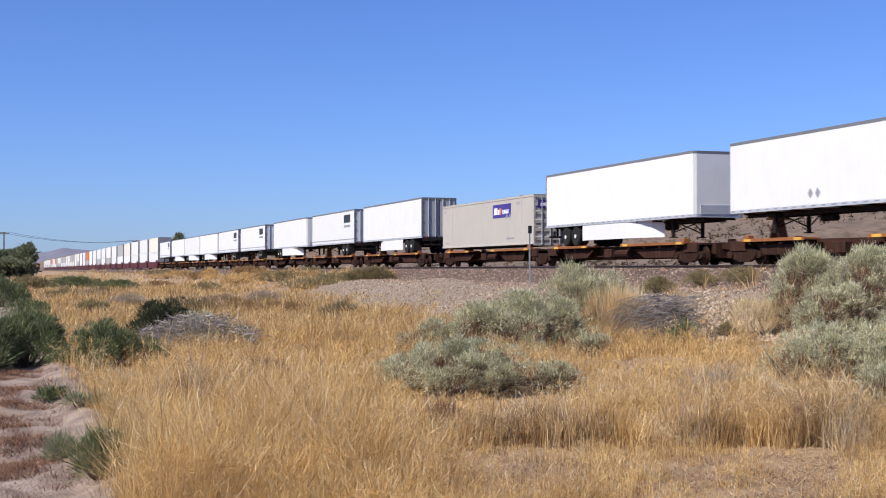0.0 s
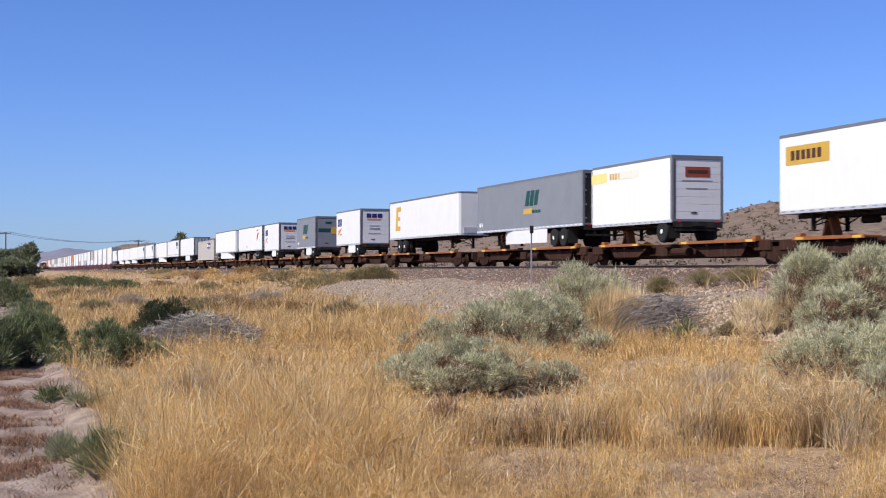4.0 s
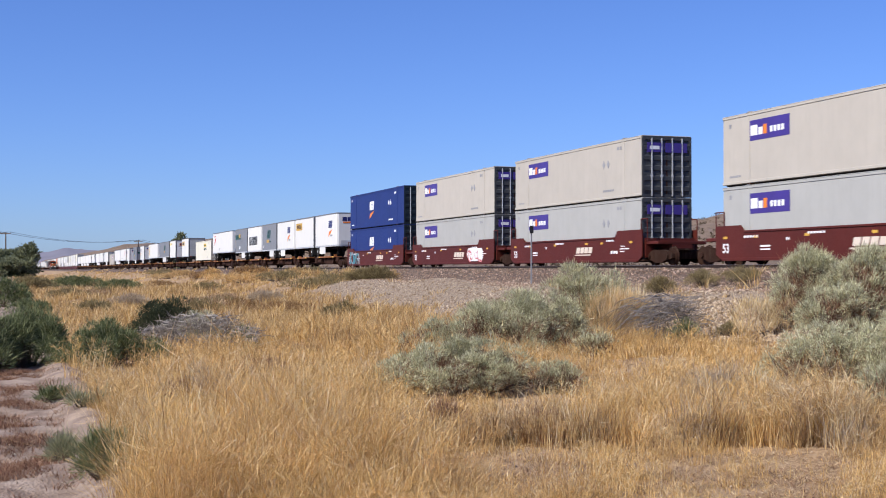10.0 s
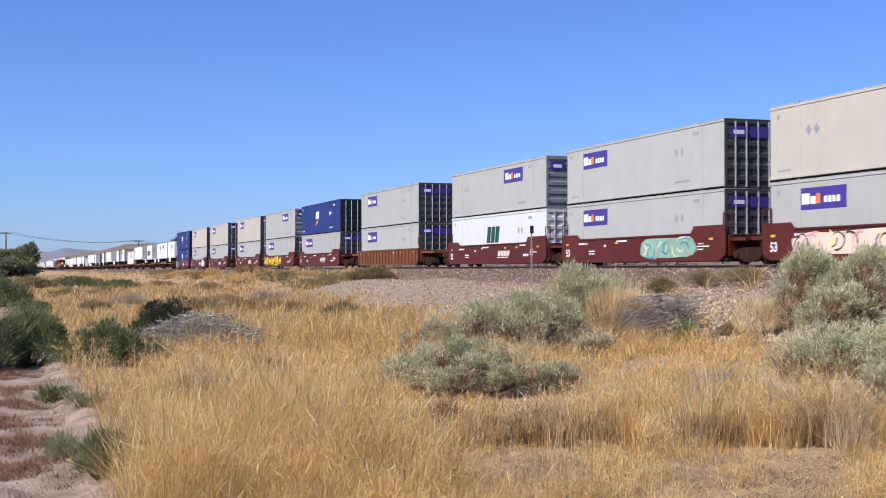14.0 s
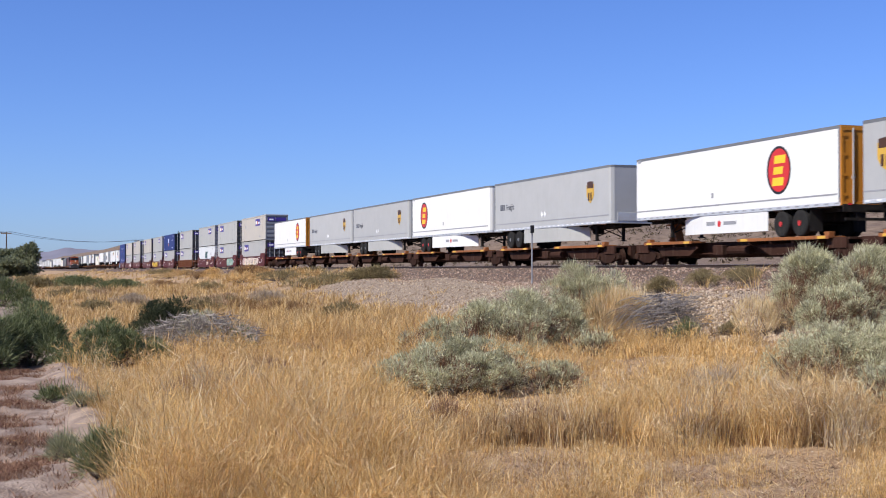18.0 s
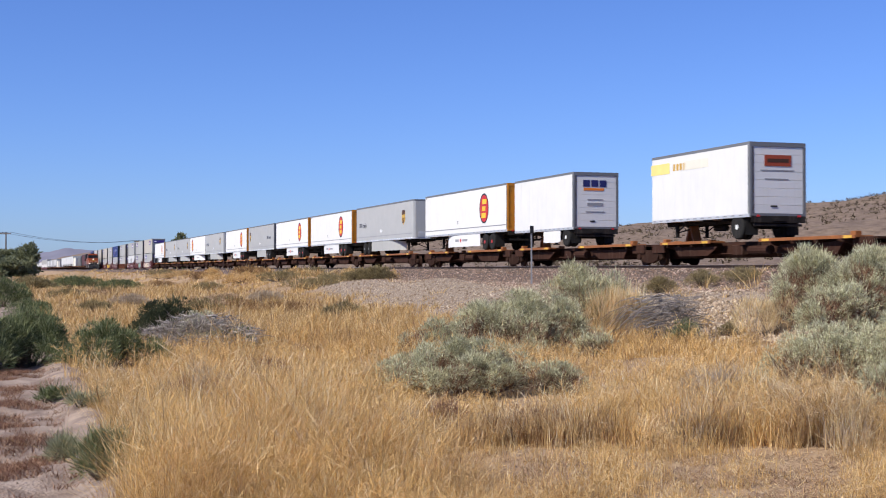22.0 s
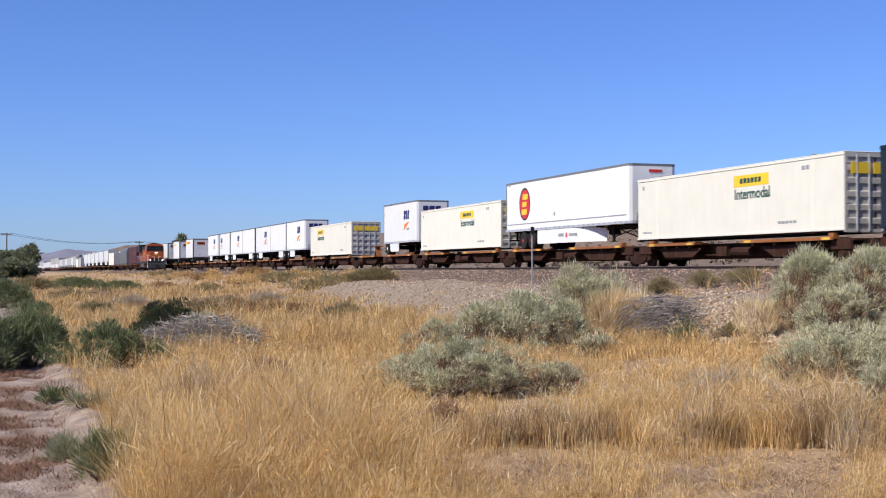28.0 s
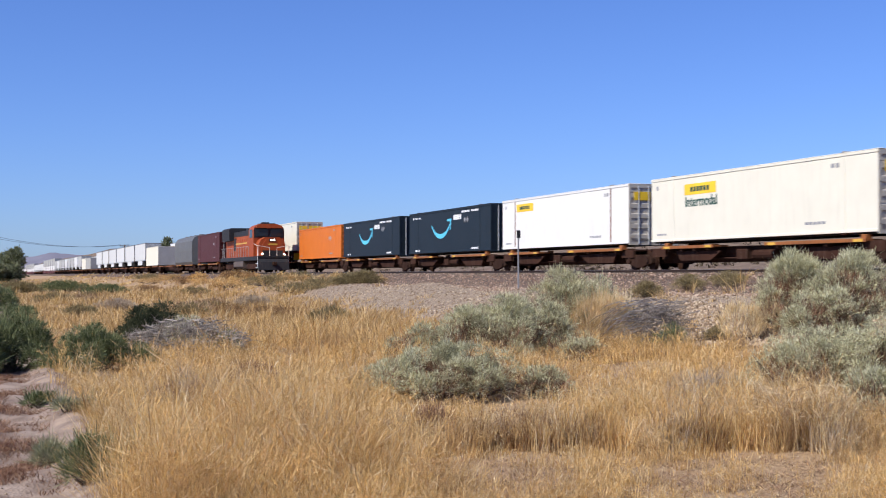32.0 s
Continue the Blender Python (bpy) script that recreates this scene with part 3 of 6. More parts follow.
def container(color, mark, u=1.6, doors=True, ridged=True, L=16.15, z0=0.0, H=2.9, lite=False, label="", sign="", mat_end=""):
    """A container standing on z = 0; its doors look along -y."""
    c = thing("container", label, "container", "containers on the train")
    z1 = H
    body = part("body", Shape().box(-1.27, 1.27, -L / 2 + .06, L / 2 - .02, z0 + .1, z1 - .03, .02), M[color], c)
    part("roof", Shape().box(-1.29, 1.29, -L / 2, L / 2, z1 - .03, z1, .01), M[color], body)
    part("bottom_rail", Shape().box(-1.297, 1.297, -L / 2 + .062, L / 2 - .01, z0 + (0 if lite else .07), z0 + .18, .01), M[color], body)
    part("top_rail", Shape().box(-1.297, 1.297, -L / 2 + .062, L / 2 - .01, z1 - .13, z1 - .034, .01), M[color], body)
    if not lite:                              # it stands on castings; black under its rails stands for the slit's shade
        for y in (-L / 2 + 2.0, L / 2 - 2.0):
            for x in (-1.21,):
                part("corner_casting", kept("corner_casting", lambda: Shape().box(-.085, .085, -.11, .11, 0, .12, .012)), M["frame_dark"], body, at=pose(x, y, z0))
        part("base", Shape().box(-1.15, 1.15, -L / 2 + .1, L / 2 - .1, z0 + .012, z0 + .1), M["chassis_black"], body, "black underside that also stands for shade in the slit")
    if lite:
        part("end", Shape().box(-1.28, 1.28, -L / 2, -L / 2 + .055, z0 + .05, z1 - .05), M["ink_grey"], body)
    else:
        for y in (L / 2 - 1.98, -L / 2 + 1.98):
            part("post", Shape().box(-1.285, -1.266, y - (.10 if mark != "panel_only" else .05), y + (.10 if mark != "panel_only" else .05), z0 + .165, z1 - .135, .004), M[color if mark != "panel_only" else "rust_well"], body, "" if mark != "panel_only" else "rust-streaked post")
            part("lift_pocket", Shape().box(-.18, .18, y - .14, y + .14, z1, z1 + .05, .02).box(-1.30, -1.0, y - .09, y + .09, z1, z1 + .05, .02), M["ink_grey"], body)
        end = mat_end or color
        tail_doors(body, L, -L / 2 + .055, z0 + .05, z1 - .04, end, end, sign, rods=doors, ridged=ridged)
        part("end_wall", Shape().box(-1.25, 1.25, L / 2 - .02, L / 2, z0 + .1, z1 - .04), M[color], body)
        tone = "ink_grey" if color not in ("blue", "night") else "ink_white"
        if mark != "smile":
            decal(body, "stencil", bars(L - 4.3, z0 + H * .15, 5, .2, .10, .06, L) + bars(.55, z0 + H * .12, 4, .17, .08, .05, L) + bars(.5, z0 + H * .82, 1, .18, .18, 0, L)
                  + bars(L - 2.7, z0 + H * .83, 2, .2, .16, .08, L), tone, -1.272)
            if mark not in ("hunt", "panel_only"):
                decal(body, "diamond_stencil", diamonds(L - 4.2 if mark != "parcel_late" else 2.6, z0 + H * .62, .22, L), tone if color not in ("white",) else "ink_grey", -1.272)
    kind = mark.replace("_late", "")
    if kind:
        logo(kind, body, L, -1.272, z0, z1, u)
    return c


def road_wheel(parent, y, z, pair, hub):
    """A tyre with its rim on each side of an axle."""
    for s in (-1, 1):
        t = part("tyre", kept("tyre", lambda: Shape().lathe((0, 0, 0), [(-.13, .27), (-.14, .36), (-.13, .46), (-.09, .505), (.09, .505), (.13, .46), (.14, .36), (.13, .27)], 24)
                              .lathe((.33, 0, 0), [(-.14, .2), (-.13, .46), (-.09, .505), (.09, .505), (.13, .46), (.14, .2)], 24)), M["tyre"], parent, at=pose(s * 1.14, y, z, 0, 0, 0 if s < 0 else 180))
        part("rim", kept("rim_" + hub, lambda: Shape().lathe((0, 0, 0), [(-.12, .27), (-.05, .24), (-.05, .12), (-.15, .10), (-.15, .0)], 16)), M[hub], t)


def trailer(color, L, mark="", u=1.0, rear="near", label="", skirt="white", sign="", end_mat="", hub="hub", lite=False, edge="rail_grey", long_skirt=True):
    """A road trailer whose tyres stand on z = 0. rear: the end, near or far, that has the doors and the wheels."""
    pup = L < 12
    z0, z1 = (.92, 3.92) if pup else (1.08, 3.94)
    c = thing("trailer", label, "truck trailer", "trailers on the train")
    d = -1 if rear == "near" else 1
    yr, yn = d * L / 2, -d * L / 2
    q, k = .22, -d
    plan = [(-1.29, yr), (1.29, yr), (1.29, yn - k * q), (1.29 - q * .3, yn - k * q * .3), (1.29 - q, yn), (-1.29 + q, yn), (-1.29 + q * .3, yn - k * q * .3), (-1.29, yn - k * q)]
    body = part("body", Shape().prism(plan, "z", z0, z1 - .01), M[color], c)
    part("top_rail", Shape().prism([(a * 1.004, b * 1.0005) for a, b in plan], "z", z1 - .12, z1), M[edge], body, "grey top rail")
    part("bottom_rail", Shape().prism([(a * 1.004, b * 1.0005) for a, b in plan], "z", z0 - .03, z0 + .10), M["alu"], body, "aluminium bottom rail")
    if lite:
        part("side_skirt", Shape().box(-1.27, -1.24, -3.6, 3.4, .3, z0 - .03), M[color], c)
        part("tyre", Shape().box(-1.2, 1.2, min(yr - d * 4.4, yr - d * 2.1), max(yr - d * 4.4, yr - d * 2.1), 0, .95, .2), M["tyre"], c)
        part("end", Shape().box(-1.28, 1.28, min(yr, yr - d * .05), max(yr, yr - d * .05) + .02 * d, z0, z1 - .13), M[end_mat or "ink_grey"], body)
    else:
        n = int(L / .62)
        decal(body, "reflective_tape", [rect(.3 + i * .62, .3 + i * .62 + .26, z0 + .03, z0 + .075, L) for i in range(n)], "ink_white" if color != "white" else "ink_grey", -1.296)["kind"] = "stuff"
        for i in range(1, int(L / 1.22)) if color in ("white", "silver") and pup else ():
            part("panel_seam", kept("seam_t%d" % pup, lambda: Shape().box(-1.2935, -1.289, -.012, .012, z0 + .105, z1 - .125)), M[color], body, at=pose(0, L / 2 - i * 1.22, 0))
        if d < 0:
            tail_doors(body, L, -L / 2, z0 + .03, z1 - .02, "rail_grey" if end_mat != "door_orange" else end_mat, end_mat or color, sign, roll=pup, rods=not pup)
        else:
            part("nose_panel", Shape().box(-.9, .9, yn - .03, yn, z0 + .1, z0 + .5), M["alu"], body)
            if sign == "swoosh":
                part("logo", Shape().box(-.75, -.35, yn - .02, yn - .004, z1 - .75, z1 - .4).box(-.27, .13, yn - .02, yn - .004, z1 - .75, z1 - .4).box(.21, .6, yn - .02, yn - .004, z1 - .75, z1 - .4), M["navy"], body)
                part("logo", Shape().box(-.7, .45, yn - .02, yn - .004, z1 - .95, z1 - .82), M["ink_orange"], body)
            elif sign == "oval":
                part("logo", Shape().box(-.2, .5, yn - .02, yn - .004, z1 - .42, z1 - .28), M["ink_red"], body)
        part("corner_post", Shape().box(-1.302, -1.2885, *sorted((yr, yr - d * .11)), z0 + .1, z1 - .12), M["rail_grey"], body)
        # underframe, wheels, landing legs, skirt
        beams = Shape()
        for sx in (-.5, .5):
            beams.box(sx - .06, sx + .06, -L / 2 + .3, L / 2 - .3, z0 - .2, z0 - .03)
        for i in range(int(L / 1.6)):
            beams.box(-1.2, 1.2, -L / 2 + .6 + i * 1.6, -L / 2 + .68 + i * 1.6, z0 - .12, z0 - .03)
        part("underframe", beams, M["chassis_black"], c)
        axles = [yr - d * 1.0] if pup else [yr - d * 2.6, yr - d * 3.85]
        for y in axles:
            part("axle", Shape().tube((-1.0, y, .505), (1.0, y, .505), .07).box(-.55, .55, y - .35, y + .35, .55, z0 - .2), M["chassis_black"], c)
            road_wheel(c, y, .505, True, hub)
        yl = yn + d * (1.6 if pup else 2.7)
        for sx in (-.75, .75):
            part("landing_leg", Shape().box(sx - .07, sx + .07, yl - .07, yl + .07, .25, z0 - .05, .01).box(sx - .13, sx + .13, yl - .16, yl + .16, .22, .26)
                 .tube((sx, yl + d * .05, .5), (sx, yl + d * .9, z0 - .1), .03, n=6), M["chassis_black"], c)
        part("rear_guard", Shape().box(-1.1, 1.1, yr - .06, yr + .04, .52, .62).box(-.65, -.55, yr - .05, yr + .03, .6, z0 - .03).box(.55, .65, yr - .05, yr + .03, .6, z0 - .03), M["chassis_black"], c)
        if d < 0:
            part("bumper", Shape().box(-1.26, 1.26, yr - .09, yr - .062, z0 - .26, z0 + .02, .01).box(-.3, .3, yr - .12, yr - .09, z0 - .2, z0 - .1, .01), M["chassis_black"], c, "dark rear bumper")
        part("air_tank", Shape().tube((.3, yl + d * 1.6, z0 - .32), (.3, yl + d * 2.5, z0 - .32), .14, n=12), M["chassis_black"], c)
        part("brace", Shape().tube((-.7, yl + d * .1, .45), (.7, yl + d * .1, z0 - .1), .03, n=6).tube((.7, yl + d * .1, .45), (-.7, yl + d * .1, z0 - .1), .03, n=6), M["chassis_black"], c)
        for sx in (-.95, .95):
            part("mud_flap", Shape().box(sx - .28, sx + .28, axles[0] + d * .62, axles[0] + d * .63, .18, z0 - .05), M["tyre"], c)
            part("tail_light", Shape().box(sx - .07, sx + .07, yr - .105 if d < 0 else yr + .01, yr - .091 if d < 0 else yr + .02, z0 - .02, z0 + .06), M["ink_red"], c)
        if skirt:
            a, b = (yr - d * 1.75, yl + d * .6) if pup else (yr - d * 4.75, yl + d * (1.0 if long_skirt else 4.0))
            if pup:
                b = a - d * 2.3
            lo, hi = min(a, b), max(a, b)
            if pup:
                part("side_skirt", Shape().prism([(lo, z0 - .03), (hi, z0 - .03), (hi, .30 if d > 0 or pup else .55), (hi - .25, .24), (lo + .25, .24), (lo, .55 if d > 0 and not pup else .30)], "x", -1.27, -1.245), M[skirt], c, "flat side skirt panel")
            else:                               # its front end bends in under the floor
                w = [(-1.27, a), (-1.27, b - d * -2.6), (-1.16, b - d * -1.5), (-.95, b - d * -.6), (-.66, b)]
                part("side_skirt", Shape().prism(w + [(p + .025, q) for p, q in w[::-1]], "z", .27, z0 - .03), M[skirt], c, "side skirt panel bent in at its front end")
            if hub == "hub_red" and not pup:
                mid, zc = (lo + hi) / 2, .30 + (z0 - .33) / 2
                part("stencil", Shape().plate([(mid + .9, zc - .06), (mid + .2, zc - .06), (mid + .2, zc + .1), (mid + .9, zc + .1)], -1.271).plate([(mid - .5, zc - .06), (mid - 1.5, zc - .06), (mid - 1.5, zc + .08), (mid - .5, zc + .08)], -1.271), M["ink_grey"], c)
                part("stencil", Shape().plate([(mid - .15 + .14 * math.cos(k * .5236), zc + .14 * math.sin(k * .5236)) for k in range(12)], -1.271), M["ink_red"], c)
    if mark:
        logo(mark, body, L, -1.292, z0, z1, u)
    return c


def spine_car(L, far, near, lite=False):
    """A skeleton flat car on z = 0 at the rail; far and near: a bogie set in at that end, or at the joint."""
    c = thing("flat_car", "rusty orange and brown skeleton flat car with yellow edge marks", "rail car", "flat cars of the train")
    part("centre_sill", Shape().prism([(-.45, .98), (.45, .98), (.45, .52), (.3, .34), (-.3, .34), (-.45, .52)], "y", -L / 2, L / 2), M["frame_dark"], c)
    for a, b in ((-L / 2 + 1.2, -L / 2 + 7.4), (L / 2 - 6.0, L / 2 - 1.6)):
        for s in (-1, 1):
            p = part("deck_pad", Shape().box(min(.62 * s, 1.36 * s), max(.62 * s, 1.36 * s), a, b, .97, 1.04, .01)
                     .box(min(1.32 * s, 1.38 * s), max(1.32 * s, 1.38 * s), a, b, .93, 1.06, .01), M["rust_deck"], c)
            if s < 0 and not lite:
                for y in (a + .15, b - .75):
                    part("reflector", Shape().box(-1.389, -1.38, y, y + .5, .945, 1.045), M["rail_yellow"], p, "yellow edge mark")
        if not lite:
            for k in range(4):
                y = a + (k + .5) * (b - a) / 4
                part("cross_arm", Shape().prism([(-1.32, .96), (1.32, .96), (1.32, .84), (.38, .58), (-.38, .58), (-1.32, .84)], "y", y - .06, y + .06), M["frame_dark"], c)
    for e in (-1, 1):
        y = e * (L / 2 - 1.0)
        part("end_platform", Shape().box(-1.1, 1.1, y - .7, y + .7, .90, .99, .01).prism([(-1.15, .98), (-1.05, .98), (-1.05, .66), (-1.15, .60)], "y", y - .6, y + .6), M["frame_dark"], c)
    if not lite:
        y = L / 2 - 2.2
        part("hitch_stand", Shape().prism([(y - .45, 1.0), (y - .33, 1.0), (y + .06, 1.86), (y - .10, 1.86)], "x", -.2, .2).prism([(y + .45, 1.0), (y + .33, 1.0), (y - .06, 1.86), (y + .10, 1.86)], "x", -.18, .18).box(-.4, .4, y - .3, y + .3, 1.84, 1.92, .02), M["rust_deck"], c)
        part("side_plate", Shape().prism([(-L / 2 + 2.6, .38), (-L / 2 + 5.4, .38), (-L / 2 + 6.4, .80), (-L / 2 + 2.2, .86)], "x", -1.12, -1.04), M["frame_dark"], c)
        part("side_plate", Shape().prism([(L / 2 - 6.2, .80), (L / 2 - 5.4, .42), (L / 2 - 2.9, .42), (L / 2 - 2.4, .86)], "x", -1.12, -1.04), M["frame_dark"], c)
        for sx in (-1.17, 1.17):
            for yy in (-L / 2 + 1.4, L / 2 - 1.9):
                part("pedestal", kept("pedestal", lambda: Shape().box(-.13, .13, -.15, .15, 1.03, 1.20, .015)), M["rust_deck"], c, at=pose(sx, yy, 0))
        part("brake_gear", Shape().tube((-.8, -1.2, .62), (-.8, .3, .62), .19, n=10).box(-.95, -.55, .7, 1.5, .42, .85, .03).tube((-.7, -4.5, .5), (-.7, 4.5, .5), .03, n=6), M["frame_dark"], c)
    if far:
        bogie(c, L / 2 - 1.35, lite)
        part("coupler", Shape().box(-.15, .15, L / 2 - .1, L / 2 + .75, .70, .95, .02).box(-.22, .22, L / 2 + .45, L / 2 + .8, .66, 1.0, .03), M["bogie"], c)
    bogie(c, -L / 2 + 1.35 if near else -L / 2, lite)
    if near:
        part("coupler", Shape().box(-.15, .15, -L / 2 - .75, -L / 2 + .1, .70, .95, .02).box(-.22, .22, -L / 2 - .8, -L / 2 - .45, .66, 1.0, .03), M["bogie"], c)
    return c


def well_car(color, far, near, L=19.2, tag="", ribbed=False, lite=False):
    """A double-stack well car; the container sits at z = 0.33."""
    word = "rusty orange ribbed" if ribbed else "oxide red smooth-sided"
    c = thing("well_car", word + " well car" + (" sprayed with " + tag + " graffiti" if tag else " with white stencil marks"), "rail car", "well cars of the train")
    h = 8.35
    for s in (-1, 1):
        prof = [(-h, .45), (-h + .5, .20), (h - .5, .20), (h, .45), (h, 1.62), (h - 1.9, 1.62), (h - 2.2, 1.38), (-h + 2.9, 1.38), (-h + 2.6, 1.70), (-h, 1.70)] if not ribbed else \
               [(-h, .45), (-h + .4, .20), (h - .4, .20), (h, .45), (h, 1.36), (-h, 1.36)]
        side = part("side_wall", Shape().prism(prof, "x", min(1.40 * s, 1.46 * s), max(1.40 * s, 1.46 * s)), M[color], c)
        if s < 0 and not lite:
            part("top_chord", Shape().box(-1.50, -1.38, -h + (2.9 if not ribbed else 0), h - (2.2 if not ribbed else 0), 1.32 if not ribbed else 1.30, 1.40, .01), M[color], side)
            part("bottom_chord", Shape().box(-1.49, -1.38, -h + .5, h - .5, .18, .30, .01), M[color], side)
            if ribbed:
                for k in range(19):
                    part("rib", kept("rib", lambda: Shape().box(-1.53, -1.46, -.05, .05, .30, 1.30, .012)), M[color], side, at=pose(0, -h + .5 + k * (2 * h - 1) / 18, 0))
            x = -1.464
            for a in (.6, 2.9, 6.4, 10.4, 12.2, 15.4):
                decal(side, "reflector", [rect(a, a + .32, 1.08, 1.18, 2 * h)], "rail_yellow", x)
            if not ribbed:
                lettering(side, "53", .55, .52, .52, "ink_white", x, 2 * h)
                decal(side, "stencil", bars(2.2, 1.1, 5, .16, .09, .06, 2 * h) + bars(3.4, .72, 1, .7, .07, 0, 2 * h) + bars(3.4, .60, 1, .7, .05, 0, 2 * h) + bars(5.2, .95, 2, .08, .11, .05, 2 * h)
                      + bars(12.9, 1.2, 4, .16, .08, .06, 2 * h) + bars(14.4, .8, 2, .5, .05, 0, 2 * h) + bars(14.5, .92, 3, .1, .05, .06, 2 * h) + bars(14.4, .68, 1, .5, .04, 0, 2 * h) + bars(13.4, .6, 3, .2, .14, .08, 2 * h) + bars(6.6, 1.16, 6, .14, .08, .05, 2 * h), "ink_white", x)
            if not ribbed and tag in ("", "slate", "pink"):
                decal(side, "logo", bars(9.3, .66, 4, .42, .30, .07, 2 * h, .10) + [rect(9.1, 11.0, .54, .60, 2 * h, .1)], "ink_bone", x)
            spray(side, tag, x, 2 * h)
    part("well_floor", Shape().box(-1.36, 1.36, -h, h, .22, .31), M["frame_dark"], c)
    for e in (-1, 1):
        y0, y1 = sorted((e * h, e * (L / 2 - .05)))
        part("end_platform", Shape().box(-1.25, 1.25, y0, y1, 1.0, 1.15, .02).box(-.5, .5, y0, y1, .75, 1.0).box(-1.3, 1.3, e * h - .06, e * h + .06, .4, 1.3), M[color], c)
        if not lite:
            for s in (-1, 1):
                part("grab_rail", Shape().tube((s * 1.3, e * (h + .25), 1.1), (s * 1.3, e * (h + .25), 2.2), .025, n=6).tube((s * 1.3, e * (h + .25), 2.2), (s * 1.3, e * (h - .4), 2.2), .025, n=6)
                     .tube((s * 1.3, e * (h - .4), 2.2), (s * 1.3, e * (h - .4), 1.6), .025, n=6), M[color], c)
    if far:
        bogie(c, L / 2 - .35 if L < 20 else L / 2 - 1.6, lite)
    bogie(c, -L / 2 if not near else (-L / 2 + .35 if L < 20 else -L / 2 + 1.6), lite)
    return c


def stroke(pts, w, L):
    """Slabs (y, z) along a bent line of points (u, z), w wide, sharper towards its end."""
    out = []
    n = len(pts) - 1
    for i, ((a, b), (c, d)) in enumerate(zip(pts, pts[1:])):
        k = math.hypot(c - a, d - b) or 1
        nx, nz = -(d - b) / k, (c - a) / k
        w0, w1 = w * (1 - .45 * i / n), w * (1 - .45 * (i + 1) / n)
        ex, ez = (c - a) / k * w * .25, (d - b) / k * w * .25
        out.append([(L / 2 - q, z) for q, z in ((a - ex + nx * w0, b - ez + nz * w0), (c + ex + nx * w1, d + ez + nz * w1), (c + ex - nx * w1, d + ez - nz * w1), (a - ex - nx * w0, b - ez - nz * w0))])
    return out


def spray(side, tag, x, L):
    """Sprayed graffiti as plain leaning strokes over a cloud of paint, no letters."""
    if not tag:
        return
    u, n, w, mats, cloud = {"yellow": (1.0, 13, .72, ("ink_yellow", "ink_yellow"), ""), "mint": (9.2, 9, .55, ("ink_bone", "ink_teal", "ink_grey"), "ink_mint"),
                            "bone": (2.2, 14, .74, ("ink_brown", "ink_pink", "ink_faded", "maroon"), "ink_bone"), "pink": (12.1, 3, .85, ("ink_pink", "ink_white"), "ink_white"),
                            "slate": (.9, 6, .55, ("ink_teal", "ink_grey"), "")}[tag]
    dice = random.Random(tag)
    if cloud:
        edge = []
        for k in range(28):
            g = 2 * math.pi * k / 28
            c, d = math.cos(g), math.sin(g)
            edge.append((L / 2 - (u + n * w / 2) + (n * w / 2 + .15) * abs(c) ** .35 * (1 if c > 0 else -1) * dice.uniform(.94, 1.04), .80 + .44 * abs(d) ** .5 * (1 if d > 0 else -1) * dice.uniform(.86, 1.05)))
        decal(side, "graffiti", [edge], cloud, x - .001)
    for k in range(n):
        a, pieces = u + k * w, []
        if tag in ("yellow", "slate") and k % 3 != 1:          # flames: tall zigzags with a trailing foot
            pts = [(a + (.05 + .3 * i) * w + dice.uniform(-.1, .1) * w, (1.18 if i % 2 == k % 2 else .38) + dice.uniform(-.16, .16)) for i in range(5)]
            pieces += stroke(pts[:dice.choice((3, 4, 5))], dice.uniform(.08, .13), L)
            if dice.random() < .6:
                pieces += stroke([(a - .3 * w, .40), (a + .5 * w, .34 + dice.uniform(0, .08)), (a + 1.2 * w, .5)], .06, L)
        else:                                   # swollen curls
            for q in range(3):
                cu, cz, r = a + dice.uniform(.1, .9) * w, .78 + dice.uniform(-.18, .18), dice.uniform(.22, .42)
                g0, sweep = dice.uniform(0, 6.28), dice.uniform(1.6, 3.0) * dice.choice((-1, 1))
                pieces += stroke([(cu + r * 1.2 * math.cos(g0 + sweep * i / 6), max(.34, min(1.24, cz + r * math.sin(g0 + sweep * i / 6)))) for i in range(7)], dice.uniform(.09, .13) if not cloud else dice.uniform(.03, .055), L)
        if tag in ("yellow", "pink"):
            decal(side, "graffiti", [[(p + .035, q - .04) for p, q in pts] for pts in pieces], "ink_black" if tag != "pink" else "ink_red", x - .003)
        decal(side, "graffiti", pieces, mats[k % len(mats)], x - .006 - .001 * (k % 3))


